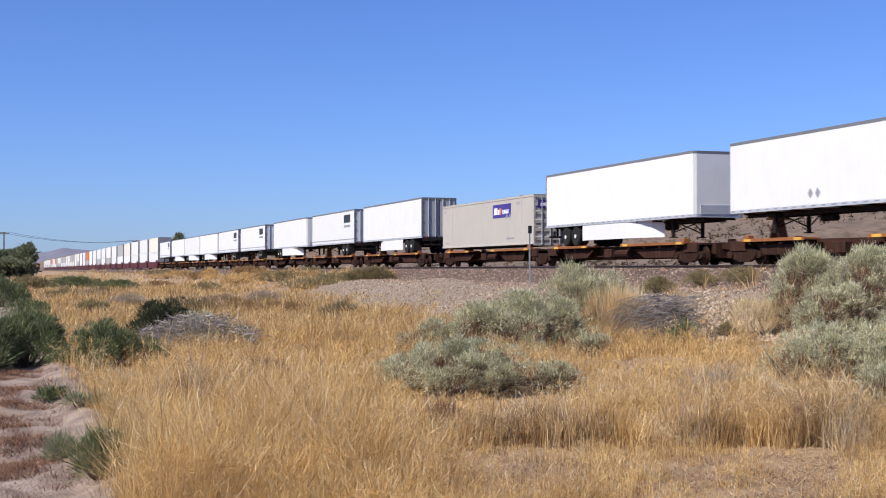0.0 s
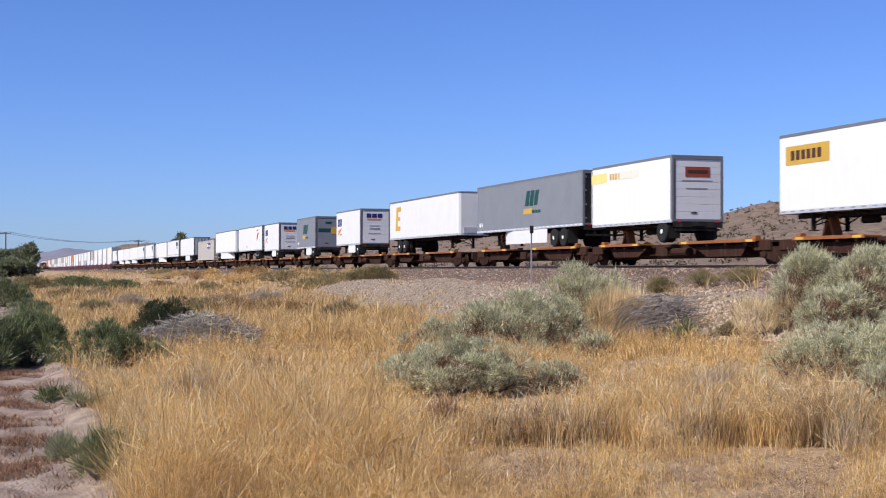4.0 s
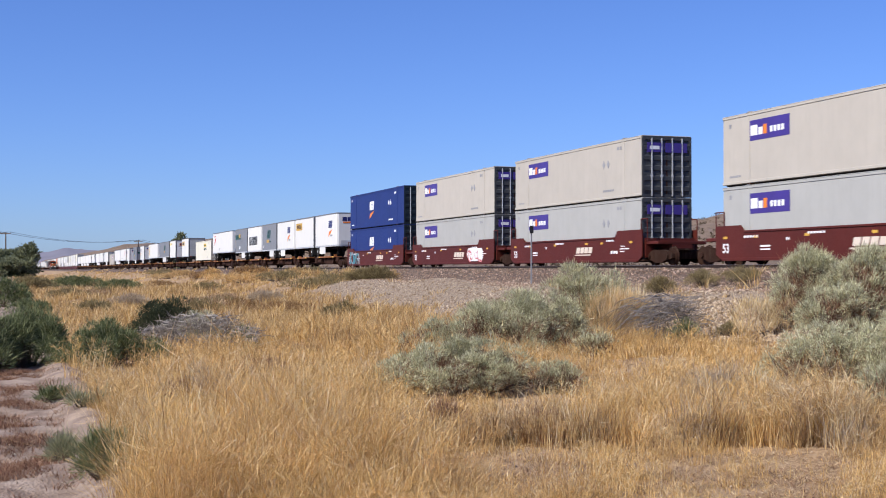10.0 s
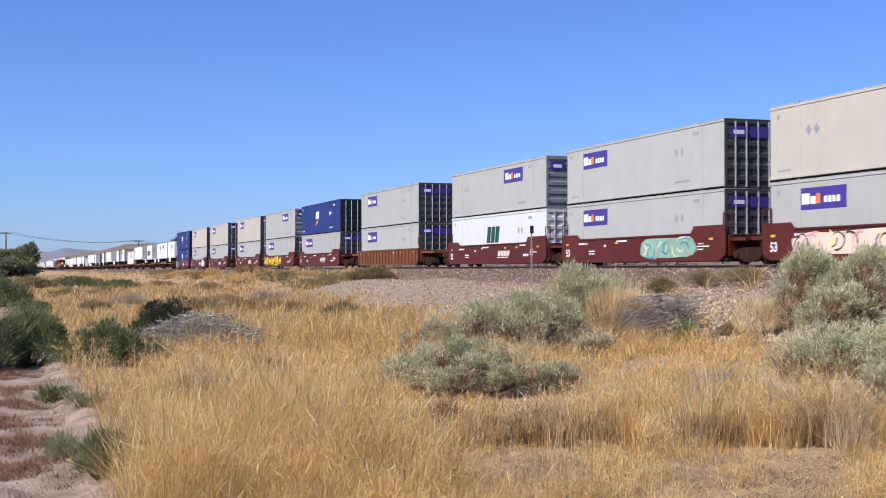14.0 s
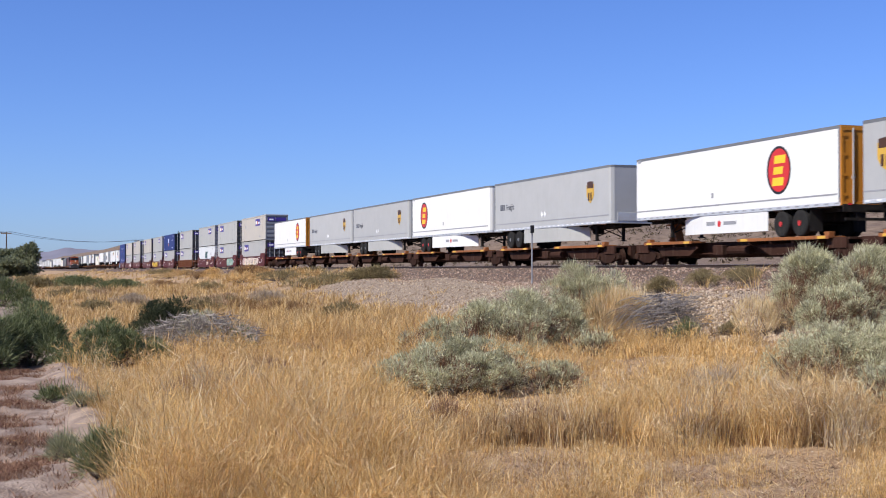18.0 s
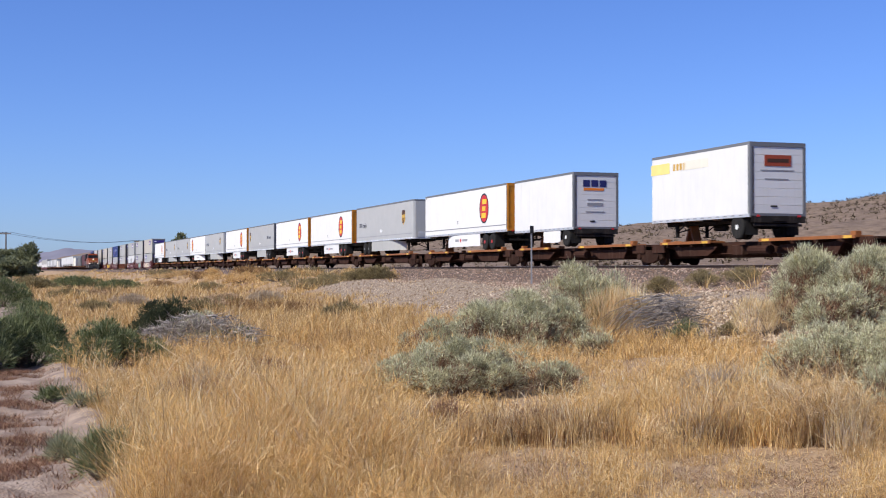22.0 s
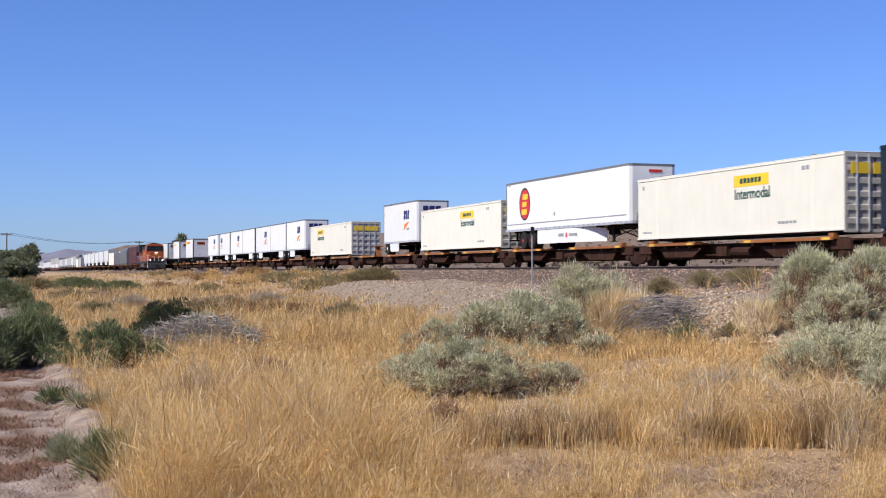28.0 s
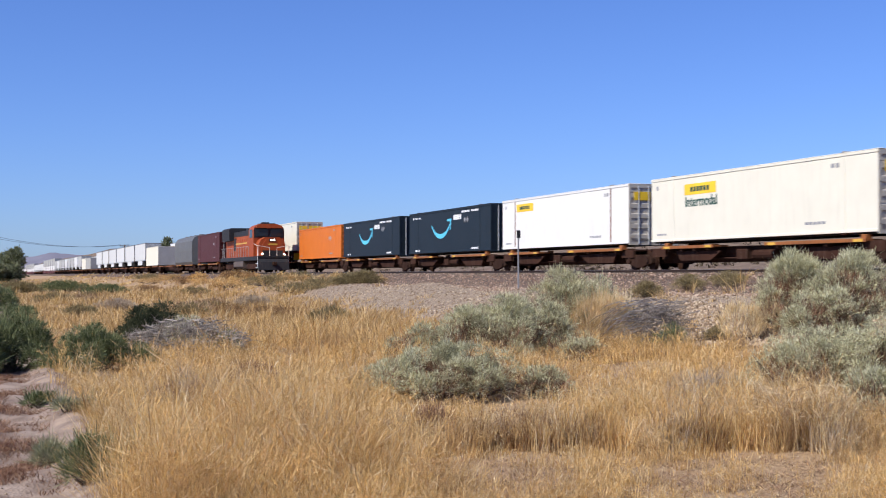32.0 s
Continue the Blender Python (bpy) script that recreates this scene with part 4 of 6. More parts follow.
# ================= the two trains =================
KINDS = {
    "plain": lambda: trailer("white", 16.15, rear="far", label="plain white dry van trailer with aluminium rails and skirt"),
    "plain_b": lambda: trailer("white", 16.15, "dark_windows", rear="near", label="white refrigerated trailer with a black logo panel", skirt=""),
    "plain_r": lambda: trailer("white", 16.15, rear="near", label="plain white trailer with grey doors", end_mat="silver"),
    "bird": lambda: trailer("white", 16.15, "red_bird", 1.6, rear="far", label="white trailer with a small red bird logo", skirt=""),
    "bird_r": lambda: trailer("white", 16.15, "red_bird", 12.6, rear="near", label="white trailer with a red bird logo by its end", skirt=""),
    "yrc": lambda: trailer("white", 8.53, "swoosh", .75, "near", "short white trailer, blue and orange logo, grey doors", sign="swoosh", end_mat="white", edge="rail_grey"),
    "yrc_n": lambda: trailer("white", 8.53, "swoosh", 5.4, "far", "short white trailer with blue and orange logo near its nose", sign="swoosh"),
    "yrc_p": lambda: trailer("white", 8.53, "", 0, "near", "short plain white trailer with ribbed sides", end_mat="white", sign="swoosh"),
    "yrc_q": lambda: trailer("white", 8.53, "", 0, "near", "short plain white trailer with dark doors", end_mat="ink_grey"),
    "abf": lambda: trailer("grey", 8.53, "slant_green", 3.1, "near", "short grey trailer with slanted green logo", sign="green", end_mat="grey", skirt="white"),
    "abf_band": lambda: trailer("grey", 8.53, "green_band", 0, "near", "short grey trailer with dark green band", end_mat="grey"),
    "abf_long": lambda: trailer("grey", 16.15, "slant_green", 8.2, "near", "long grey trailer with slanted green logo", end_mat="black"),
    "roadway": lambda: trailer("white", 8.53, "dark_word", 1.1, "far", "short white trailer with a dark block logo", skirt=""),
    "estes": lambda: trailer("white", 16.15, "block", 1.6, "far", "white trailer with tall amber block logo", skirt="", sign=""),
    "oval_far": lambda: trailer("white", 16.15, "oval", 2.9, "far", "white trailer with red and yellow oval logo", hub="hub_red", sign="oval"),
    "oval_near": lambda: trailer("white", 16.15, "oval", 12.2, "near", "white trailer with red oval logo and amber doors", hub="hub_red", end_mat="door_orange"),
    "ups": lambda: trailer("silver", 16.15, "shield", 13.8, "far", "silver grey trailer with brown and gold shield", skirt="pale", hub="rail_grey"),
    "ups_r": lambda: trailer("silver", 16.15, "shield", 1.4, "near", "silver grey trailer with gold shield by its nose", skirt="pale", end_mat="grey", hub="rail_grey"),
    "yellow": lambda: trailer("white", 8.53, "amber_band", 0, "near", "short white trailer with faded yellow band", skirt="", sign="amber", end_mat="white"),
    "yellow_s": lambda: trailer("white", 8.53, "sunset_band", 0, "near", "short white trailer with yellow and orange band", skirt="", sign="amber", end_mat="white"),
    "yellow_p": lambda: trailer("white", 8.53, "amber_plate", .6, "near", "short white trailer with amber plate logo", end_mat="silver", skirt=""),
    "hunt": lambda: container("cream", "hunt", 8.6, doors=True, ridged=True, label="cream container with yellow logo panel and green word", sign="hunt", mat_end="beige"),
    "hunt_f": lambda: container("cream", "hunt", 3.0, label="cream container with yellow logo panel and barred doors", sign="hunt", mat_end="beige"),
    "hunt_p": lambda: container("white", "panel_only", 2.2, label="white container with rust streaks and yellow panel", sign="hunt", mat_end="beige"),
    "prime": lambda: container("night", "smile", 4.9, label="dark navy container with light blue curved arrow logo", ridged=False),
    "orange": lambda: container("orange", "", label="plain orange container with faded marks"),
    "beige": lambda: container("beige", "parcel", 9.6, label="beige container with purple logo panel", sign="parcel"),
    "fx": lambda: container("pale", "parcel", 1.9, label="pale grey container with purple logo panel", sign="parcel", mat_end="end_grey"),
    "fx_b": lambda: container("beige", "parcel", 1.9, label="pale beige container with purple logo panel", sign="parcel", mat_end="end_grey"),
    "fx_l": lambda: container("pale", "parcel_late", 9.6, label="pale grey container, purple panel towards the ribbed end", sign="parcel", mat_end="grey", doors=False),
    "fx_lb": lambda: container("beige", "parcel_late", 9.6, label="pale beige container, purple panel towards the ribbed end", sign="parcel", mat_end="grey", doors=False),
    "blue": lambda: container("blue", "swoosh_light", 6.3, label="royal blue container with white and orange logo", mat_end="night"),
    "abf_c": lambda: container("off_white", "white_green", 6.6, label="white container with slanted green logo"),
    "far_white": lambda: container("white", "", lite=True, label="white container at the head of the train"),
    "far_cream": lambda: container("cream", "", lite=True, label="cream container at the head of the train"),
    "far_grey": lambda: container("pale", "", lite=True, label="pale grey container at the head of the train"),
    "far_orange": lambda: container("orange", "", lite=True, label="orange container at the head of the train"),
    "far_box": lambda: trailer("off_white", 16.15, lite=True, label="white trailer at the head of the train"),
    "far_silver": lambda: trailer("silver", 16.15, lite=True, label="silver grey trailer at the head of the train"),
    "red_box": lambda: container("brown_box", "", label="dark red box with plain sides", H=3.35),
    "spine": lambda: spine_car(17.2, False, False), "spine_far": lambda: spine_car(17.2, True, False),
    "spine_near": lambda: spine_car(17.2, False, True), "spine_both": lambda: spine_car(17.2, True, True),
    "flat": lambda: spine_car(18.4, False, False), "flat_far": lambda: spine_car(18.4, True, False), "flat_near": lambda: spine_car(18.4, False, True),
    "spine_lite": lambda: spine_car(17.6, False, False, True),
    "well": lambda: well_car("maroon", False, False), "well_far": lambda: well_car("maroon", True, False), "well_near": lambda: well_car("maroon", False, True),
    "well_slate": lambda: well_car("maroon", True, False, tag="slate"), "well_pink": lambda: well_car("maroon", False, False, tag="pink"),
    "well_yellow": lambda: well_car("maroon", False, False, tag="yellow"), "well_mint": lambda: well_car("maroon", False, False, tag="mint"),
    "well_bone": lambda: well_car("maroon", False, True, tag="bone"), "well_ribbed": lambda: well_car("rust_well", True, True, 22.6, ribbed=True),
    "well_lite": lambda: well_car("maroon", False, False, lite=True),
}
PATTERN, MOVERS = {}, []


def place(key, lane, y, z):
    """A thing of the train: the first of its kind is built, the rest are copies."""
    m = pose(LANE_FAR if lane == "far" else LANE_NEAR, y, RAIL + z)
    if key not in PATTERN:
        PATTERN[key] = ob = KINDS[key]()
        ob.matrix_basis = m
    else:
        ob = copy_thing(PATTERN[key], m)
    MOVERS.append((ob, lane, y, RAIL + z))
    return ob


SHORT = {"yrc", "yrc_n", "yrc_p", "yrc_q", "abf", "abf_band", "roadway", "yellow", "yellow_s", "yellow_p"}
BOXES = {"hunt", "hunt_f", "hunt_p", "prime", "orange", "beige", "red_box", "grey_box", "far_cream"}
DECK, PED = 1.06, 1.20

# loads on flat cars: the far end of each load along the line at the start, and its kind; y = the car under it
SINGLE = [(253.2, "plain_b"), (234.8, "plain"), (217.4, "plain"), (199.9, "plain"), (182.0, "plain_b"), (164.1, "plain_b"), (143.1, "plain"), (124.2, "plain_b"),
          (105.3, "plain_r"), (84.5, "beige"), (66.6, "plain"), (47.5, "bird_r"), (30.1, "yrc"), (12.5, "abf"), (-4.3, "yrc"), (-21.7, "estes"),
          (-41.35, "abf_long"), (-58.5, "yellow"), (-75.5, "yellow_p"), (-92.3, "hunt"), (-110.1, "bird"),
          (-395.6, "oval_near"), (-413.5, "ups"), (-430.5, "ups"), (-447.6, "oval_far"), (-464.7, "ups"), (-483.5, "oval_near"), (-500.8, "ups_r"), (-518.0, "oval_near"),
          (-535.2, "oval_near"), (-552.9, "ups"), (-571.9, "oval_near"), (-589.1, "yrc_p"), (-606.3, "yellow"), (-623.4, "yellow_s"),
          (-716.8, "hunt_f"), (-735.0, ""), (-752.8, "hunt"), (-769.8, "oval_far"), (-786.9, "hunt"), (-805.0, "prime"), (-822.1, "chassis"),
          (-839.2, "orange"), (-856.1, "prime"), (-874.6, "prime"), (-892.6, "hunt_p"), (-910.9, "hunt_f"), (-930.0, "plain")]
PAIRS = [(-129.5, "abf_band", -138.5, "roadway"), (-147.9, "abf", -156.9, "yrc_n"), (-166.2, "yellow_p", -175.4, "yrc_n"),
         (-640.0, "", -648.5, "yrc_n"), (-659.7, "yrc", -668.8, "yrc_n"), (-678.1, "yrc_q", -687.4, "yrc_n"), (-696.5, "yrc_q", -705.3, "yrc_n")]
STACKS = [(-188.8, "well_slate", "blue", "blue"), (-207.9, "well_pink", "fx", "fx_b"), (-227.4, "well_near", "fx", "fx_b"), (-250.8, "well_far", "fx", "fx_b"),
          (-270.0, "well_yellow", "fx", "fx_l"), (-289.2, "well_near", "fx", "blue"), (-312.5, "well_ribbed", "fx", "fx"), (-336.0, "well_far", "abf_c", "fx_l"),
          (-354.9, "well_mint", "fx", "fx"), (-374.4, "well_bone", "fx", "fx_lb")]


def train_far():
    for i, (y, kind) in enumerate(SINGLE):
        before = SINGLE[i - 1][0] - y if i else 99
        after = y - SINGLE[i + 1][0] if i + 1 < len(SINGLE) else 99
        far, near = before > 18.5, after > 18.5
        car = "spine" + ("_both" if far and near else "_far" if far else "_near" if near else "")
        place(car, "far", y - 8.1, 0)
        if kind == "chassis":
            place("chassis", "far", y - 8.1, DECK)
            place("hunt_f", "far", y - 8.1, DECK + 1.02)
        elif kind in BOXES:
            place(kind, "far", y - 8.08, PED)
        elif kind in SHORT:
            place(kind, "far", y - 4.27, DECK)
        elif kind:
            place(kind, "far", y - 8.08, DECK)
    place("yrc_n", "far", -743.1 - 4.27, DECK)
    for y, a, y2, b in PAIRS:
        place("flat", "far", y - 9.0, 0)
        for yy, k in ((y, a), (y2, b)):
            if k:
                place(k, "far", yy - 4.27, DECK)
    for y, car, low, top in STACKS:
        place(car, "far", y - 8.08, 0)
        place(low, "far", y - 8.08, .32)
        place(top, "far", y - 8.08, .32 + 2.92)
    # the head of the train, far down the line
    dice = random.Random(7)
    y = 272.8
    for k in range(38):
        top = dice.choice(["far_white", "far_white", "far_cream", "far_white", "far_grey"])
        low = dice.choice(["far_white", "far_white", "far_cream", "far_grey"])
        if k in (11, 26, 29):
            top = "far_orange"
        place("well_lite", "far", y - 8.08, 0)
        place(low, "far", y - 8.08, .32)
        place(top, "far", y - 8.08, .32 + 2.92)
        y += 19.4


def chassis():
    c = thing("container_chassis", "dark red steel container chassis with two axles", "truck chassis", "trailers on the train")
    s = Shape()
    for sx in (-.5, .5):
        s.box(sx - .07, sx + .07, -8.0, 8.0, .78, 1.0)
    for i in range(9):
        s.box(-1.2, 1.2, -7.8 + i * 1.95, -7.65 + i * 1.95, .88, 1.01)
    part("frame", s, M["hub_red"], c)
    for y in (-5.6, -4.3):
        part("axle", Shape().tube((-1.0, y, .505), (1.0, y, .505), .07).box(-.55, .55, y - .35, y + .35, .55, .8), M["frame_dark"], c)
        road_wheel(c, y, .505, True, "hub")
    for sx in (-.75, .75):
        part("landing_leg", Shape().box(sx - .07, sx + .07, 4.43, 4.57, .1, .8, .01), M["hub_red"], c)
    part("mud_flap", Shape().box(-1.25, -.7, -6.6, -6.55, .2, .85), M["ink_yellow"], c, "yellow mud flap")
    return c


KINDS["chassis"] = chassis


# ---- locomotive, nose towards -y ----
def lamp_material():
    m, nt, bsdf = nodes_of("headlight_glow")
    bsdf.inputs["Emission Color"].default_value = (1.0, 0.93, 0.80, 1)
    bsdf.inputs["Emission Strength"].default_value = 5.0
    return m


M["lamp"] = lamp_material()
M["tank_dust"] = paint("dusty_tank_paint", (0.11, 0.085, 0.072), grime=0.5, var=0.2)
M["loco"] = paint("engine_orange_paint", (0.33, 0.062, 0.012), grime=0.5, var=0.12)
M["glass"] = paint("dark_cab_glass", (0.02, 0.025, 0.03), rough=0.08, grime=0.0, streak=False, bump=0.0)


def locomotive():
    c = thing("locomotive", "orange and black diesel locomotive with lit headlights", "locomotive")
    L = 22.3
    n = -L / 2                                    # the nose end
    part("frame", Shape().box(-1.5, 1.5, n + .6, L / 2 - .6, 1.15, 1.55, .03), M["black"], c)
    part("fuel_tank", Shape().prism([(-1.45, 1.15), (1.45, 1.15), (1.45, .62), (1.15, .42), (-1.15, .42), (-1.45, .62)], "y", -2.8, 2.6), M["tank_dust"], c)
    hood = part("hood", Shape().prism([(-.95, 1.55), (.95, 1.55), (.95, 3.9), (.7, 4.2), (-.7, 4.2), (-.95, 3.9)], "y", n + 5.2, L / 2 - 1.2), M["loco"], c)
    part("radiator", Shape().prism([(-1.45, 3.35), (1.45, 3.35), (1.5, 4.55), (1.2, 4.72), (-1.2, 4.72), (-1.5, 4.55)], "y", L / 2 - 6.0, L / 2 - 1.6), M["black"], hood, "black radiator housing")
    part("blower_box", Shape().box(-1.25, -.94, n + 5.25, n + 7.6, 1.55, 3.1, .04), M["loco"], hood)
    part("roof_band", Shape().box(-.97, .97, n + 5.25, L / 2 - 6.02, 3.70, 4.23, .02), M["black"], hood, "black roof band")
    part("exhaust", Shape().box(-.4, .4, 0.0, 1.4, 4.2, 4.5, .03), M["black"], hood)
    for k in range(12):
        y = n + 5.6 + k * 1.12
        part("hood_door", Shape().box(-.985, -.95, y, y + 1.0, 1.75, 3.45, .01), M["loco"], hood)
    cab = part("cab", Shape().prism([(-1.5, 1.55), (1.5, 1.55), (1.5, 4.05), (1.42, 4.32), (1.2, 4.52), (.75, 4.68), (-.75, 4.68), (-1.2, 4.52), (-1.42, 4.32), (-1.5, 4.05)], "y", n + 2.7, n + 5.2), M["loco"], c)
    part("cab_roof", Shape().box(-.7, .7, n + 2.9, n + 5.1, 4.68, 4.75, .03).box(-.35, .35, n + 4.2, n + 4.9, 4.75, 4.90, .03), M["black"], cab, "black roof panel with antenna box")
    part("visor", Shape().prism([(-1.3, 4.28), (1.3, 4.28), (1.2, 4.50), (.75, 4.66), (-.75, 4.66), (-1.2, 4.50)], "y", n + 2.45, n + 2.72), M["loco"], cab)
    part("window_band", Shape().box(-1.44, 1.44, n + 2.675, n + 2.70, 3.35, 4.25), M["black"], cab, "black band round the windscreens")
    for s in (-1, 1):
        part("side_window", Shape().box(min(1.49 * s, 1.515 * s), max(1.49 * s, 1.515 * s), n + 3.3, n + 4.7, 3.35, 4.15, .01), M["glass"], cab)
        part("windscreen", Shape().box(min(.12 * s, 1.25 * s), max(.12 * s, 1.25 * s), n + 2.60, n + 2.69, 3.45, 4.2, .01), M["glass"], cab)
    nose = part("nose", Shape().prism([(-1.25, 1.55), (1.25, 1.55), (1.25, 2.75), (1.1, 3.1), (.7, 3.35), (-.7, 3.35), (-1.1, 3.1), (-1.25, 2.75)], "y", n + 1.15, n + 2.7).prism([(-1.0, 1.56), (1.0, 1.56), (1.0, 2.6), (.6, 3.15), (-.6, 3.15), (-1.0, 2.6)], "y", n + .95, n + 1.16), M["loco"], c)
    # black band, drawn larger to stand for the shade on the front
    part("nose_band", Shape().box(-.98, .98, n + .925, n + .952, 1.57, 2.1), M["black"], nose, "black band on the lower nose, enlarged for its shade")
    part("nose_door", Shape().box(-.45, .05, n + .93, n + .955, 2.12, 2.85, .01), M["loco"], nose)
    part("emblem", Shape().prism([(-.35, 2.60), (.35, 2.60), (.5, 2.68), (.35, 2.76), (-.35, 2.76), (-.5, 2.68)], "y", n + .915, n + .93), M["ink_gold"], nose, "plain golden emblem shape")
    for s in (-.13, .13):
        part("headlight", Shape().tube((s, n + 1.0, 3.08), (s, n + .86, 3.08), .085, n=14), M["lamp"], nose, "lit headlight")
    part("headlight_box", Shape().box(-.32, .32, n + .90, n + 1.1, 2.94, 3.22, .02), M["black"], nose)
    part("anticlimber", Shape().box(-1.5, 1.5, n + .55, n + .95, 1.38, 1.58, .03), M["black"], c)
    part("grille", Shape().box(-1.0, -.955, L / 2 - 7.4, L / 2 - 6.1, 2.3, 3.6, .01), M["black"], hood, "black side grille")
    pilot = part("pilot", Shape().prism([(n + .75, 1.5), (n + .35, 1.0), (n + .15, .25), (n + .55, .25), (n + .95, 1.5)], "x", -1.45, 1.45), M["black"], c)
    for s in (-1.05, 1.05):
        part("ditch_light", Shape().tube((s, n + .72, 1.75), (s, n + .58, 1.75), .10, n=14), M["lamp"], pilot, "lit ditch light")
    part("coupler", Shape().box(-.17, .17, n - .35, n + .3, .7, 1.0, .03), M["bogie"], c)
    for s in (-1, 1):
        rail = Shape().tube((s * 1.48, n + 5.4, 2.55), (s * 1.48, L / 2 - 1.0, 2.55), .022, n=6)
        for k in range(12):
            y = n + 5.4 + k * 1.36
            rail.tube((s * 1.48, y, 1.55), (s * 1.48, y, 2.55), .022, n=6)
        part("handrail", rail, M["ink_grey"] if s < 0 else M["black"], c)
        part("front_rail", Shape().tube((s * 1.45, n + .62, 1.5), (s * 1.45, n + .62, 2.55), .03, n=6).tube((s * 1.45, n + .62, 2.55), (s * .35, n + .62, 2.35), .03, n=6).tube((s * .35, n + .62, 2.35), (s * .35, n + .62, 1.5), .03, n=6)
             .tube((s * 1.47, n + .62, 2.5), (s * 1.47, n + 2.6, 2.75), .03, n=6), M["ink_bone"], c, "pale front handrail")
        part("step", Shape().box(min(1.15 * s, 1.5 * s), max(1.15 * s, 1.5 * s), n + .8, n + 1.5, .45, .5).box(min(1.15 * s, 1.5 * s), max(1.15 * s, 1.5 * s), n + .8, n + 1.5, .8, .85)
             .tube((s * 1.5, n + .75, .4), (s * 1.5, n + .6, 2.4), .025, n=6), M["ink_white"], c)
        decal(c, "stripe", [[(n + 5.4, 2.9), (L / 2 - 7, 2.9), (L / 2 - 7, 3.05), (n + 5.4, 3.05)]], "ink_gold", -.992) if s < 0 else None
    for y in (n + 5.0, L / 2 - 5.0):
        t = part("truck", Shape().box(-1.1, 1.1, y - 2.3, y + 2.3, .55, 1.1, .05).prism([(y - 2.6, .55), (y - 2.2, .35), (y + 2.2, .35), (y + 2.6, .55), (y + 2.2, .85), (y - 2.2, .85)], "x", -1.25, -1.12), M["frame_dark"], c)
        for d in (-1.9, 0, 1.9):
            for s in (-1, 1):
                part("wheel", kept("rail_wheel", Shape), M["bogie"], t, at=pose(s * .80, y + d, .50, 0, 0, 0 if s < 0 else 180))
    return c


def covered_hopper():
    c = thing("covered_hopper", "grey covered hopper car with rounded sides", "rail car", "", None)
    body = part("body", Shape().prism([(-1.3, -.12), (1.3, -.12), (1.5, .2), (1.55, 1.6), (1.5, 2.8), (1.2, 3.3), (.7, 3.5), (-.7, 3.5), (-1.2, 3.3), (-1.5, 2.8), (-1.55, 1.6), (-1.5, .2)], "y", -8.0, 8.0), M["hopper"], c)
    part("roof_walk", Shape().box(-.4, .4, -7.8, 7.8, 3.52, 3.6, .01), M["rail_grey"], body)
    for y in (-6, -2, 2, 6):
        part("hatch", Shape().box(-.3, .3, y - .5, y + .5, 3.6, 3.7, .02), M["hopper"], body)
    return c


M["hopper"] = paint("dusty_grey_paint", (0.115, 0.118, 0.12), grime=0.4, var=0.1)
KINDS["grey_box"] = covered_hopper
KINDS["locomotive"] = locomotive
NOSE_END, NEAR_SPEED = 122.0, 28.4               # the nose's place at 32 s


def train_near():
    y = NOSE_END + NEAR_SPEED * 32
    place("locomotive", "near", y + 11.15, 0)
    y += 23.6
    dice = random.Random(3)
    for k, kind in enumerate(["red_box", "grey_box"]):
        place("spine_both", "near", y + 8.6, 0)
        place(kind, "near", y + 8.1, PED)
        y += 19.2
    rest = ["gap", "far_cream"] + ["far_box"] * 6 + ["gap", "far_grey", "far_cream"] + ["far_silver", "far_box", "far_silver"] * 3 + ["stack"] * 6 + ["far_box"] * 8 + ["stack"] * 10
    for kind in rest:
        if kind == "stack":
            place("well_lite", "near", y + 8.1, 0)
            place("far_white", "near", y + 8.1, .32)
            place("far_grey", "near", y + 8.1, 3.24)
            y += 19.3
            continue
        place("spine_lite", "near", y + 8.6, 0)
        if kind in ("far_cream", "far_grey"):
            place(kind, "near", y + 8.1, PED)
        elif kind != "gap":
            place(kind, "near", y + 8.1, DECK)
        y += 17.6


train_far()
train_near()

# ================= plants =================
def leaf_material(name, dark, mid, light, patch=0.0, patch_col=(0.2, 0.2, 0.15), glow=0.3):
    """Blades and leaves: tone by blade, patches over the ground, some light through them."""
    m, nt, bsdf = nodes_of(name)
    geo = nt.nodes.new("ShaderNodeNewGeometry")
    col = ramp_node(nt, geo.outputs["Random Per Island"], [(0.0, dark), (0.5, mid), (1.0, light)])
    v = coords(nt)
    if patch:
        col = mix_node(nt, ramp_node(nt, noise_node(nt, v, 0.45, 3), [(0.50, (0, 0, 0)), (0.68, (patch,) * 3)]), col, patch_col)
    col = mix_node(nt, 0.5, col, mix_node(nt, 1.0, col, ramp_node(nt, noise_node(nt, v, 2.3, 4), [(0.3, (0.45,) * 3), (0.7, (1.30,) * 3)]), "MULTIPLY"))
    nt.links.new(col, bsdf.inputs["Base Color"])
    bsdf.inputs["Roughness"].default_value = 0.75
    bsdf.inputs["Specular IOR Level"].default_value = 0.2
    tr = nt.nodes.new("ShaderNodeBsdfTranslucent")
    nt.links.new(col, tr.inputs["Color"])
    mx = nt.nodes.new("ShaderNodeMixShader")
    mx.inputs[0].default_value = glow
    nt.links.new(bsdf.outputs[0], mx.inputs[1])
    nt.links.new(tr.outputs[0], mx.inputs[2])
    nt.links.new(mx.outputs[0], nt.nodes["Material Output"].inputs["Surface"])
    return m


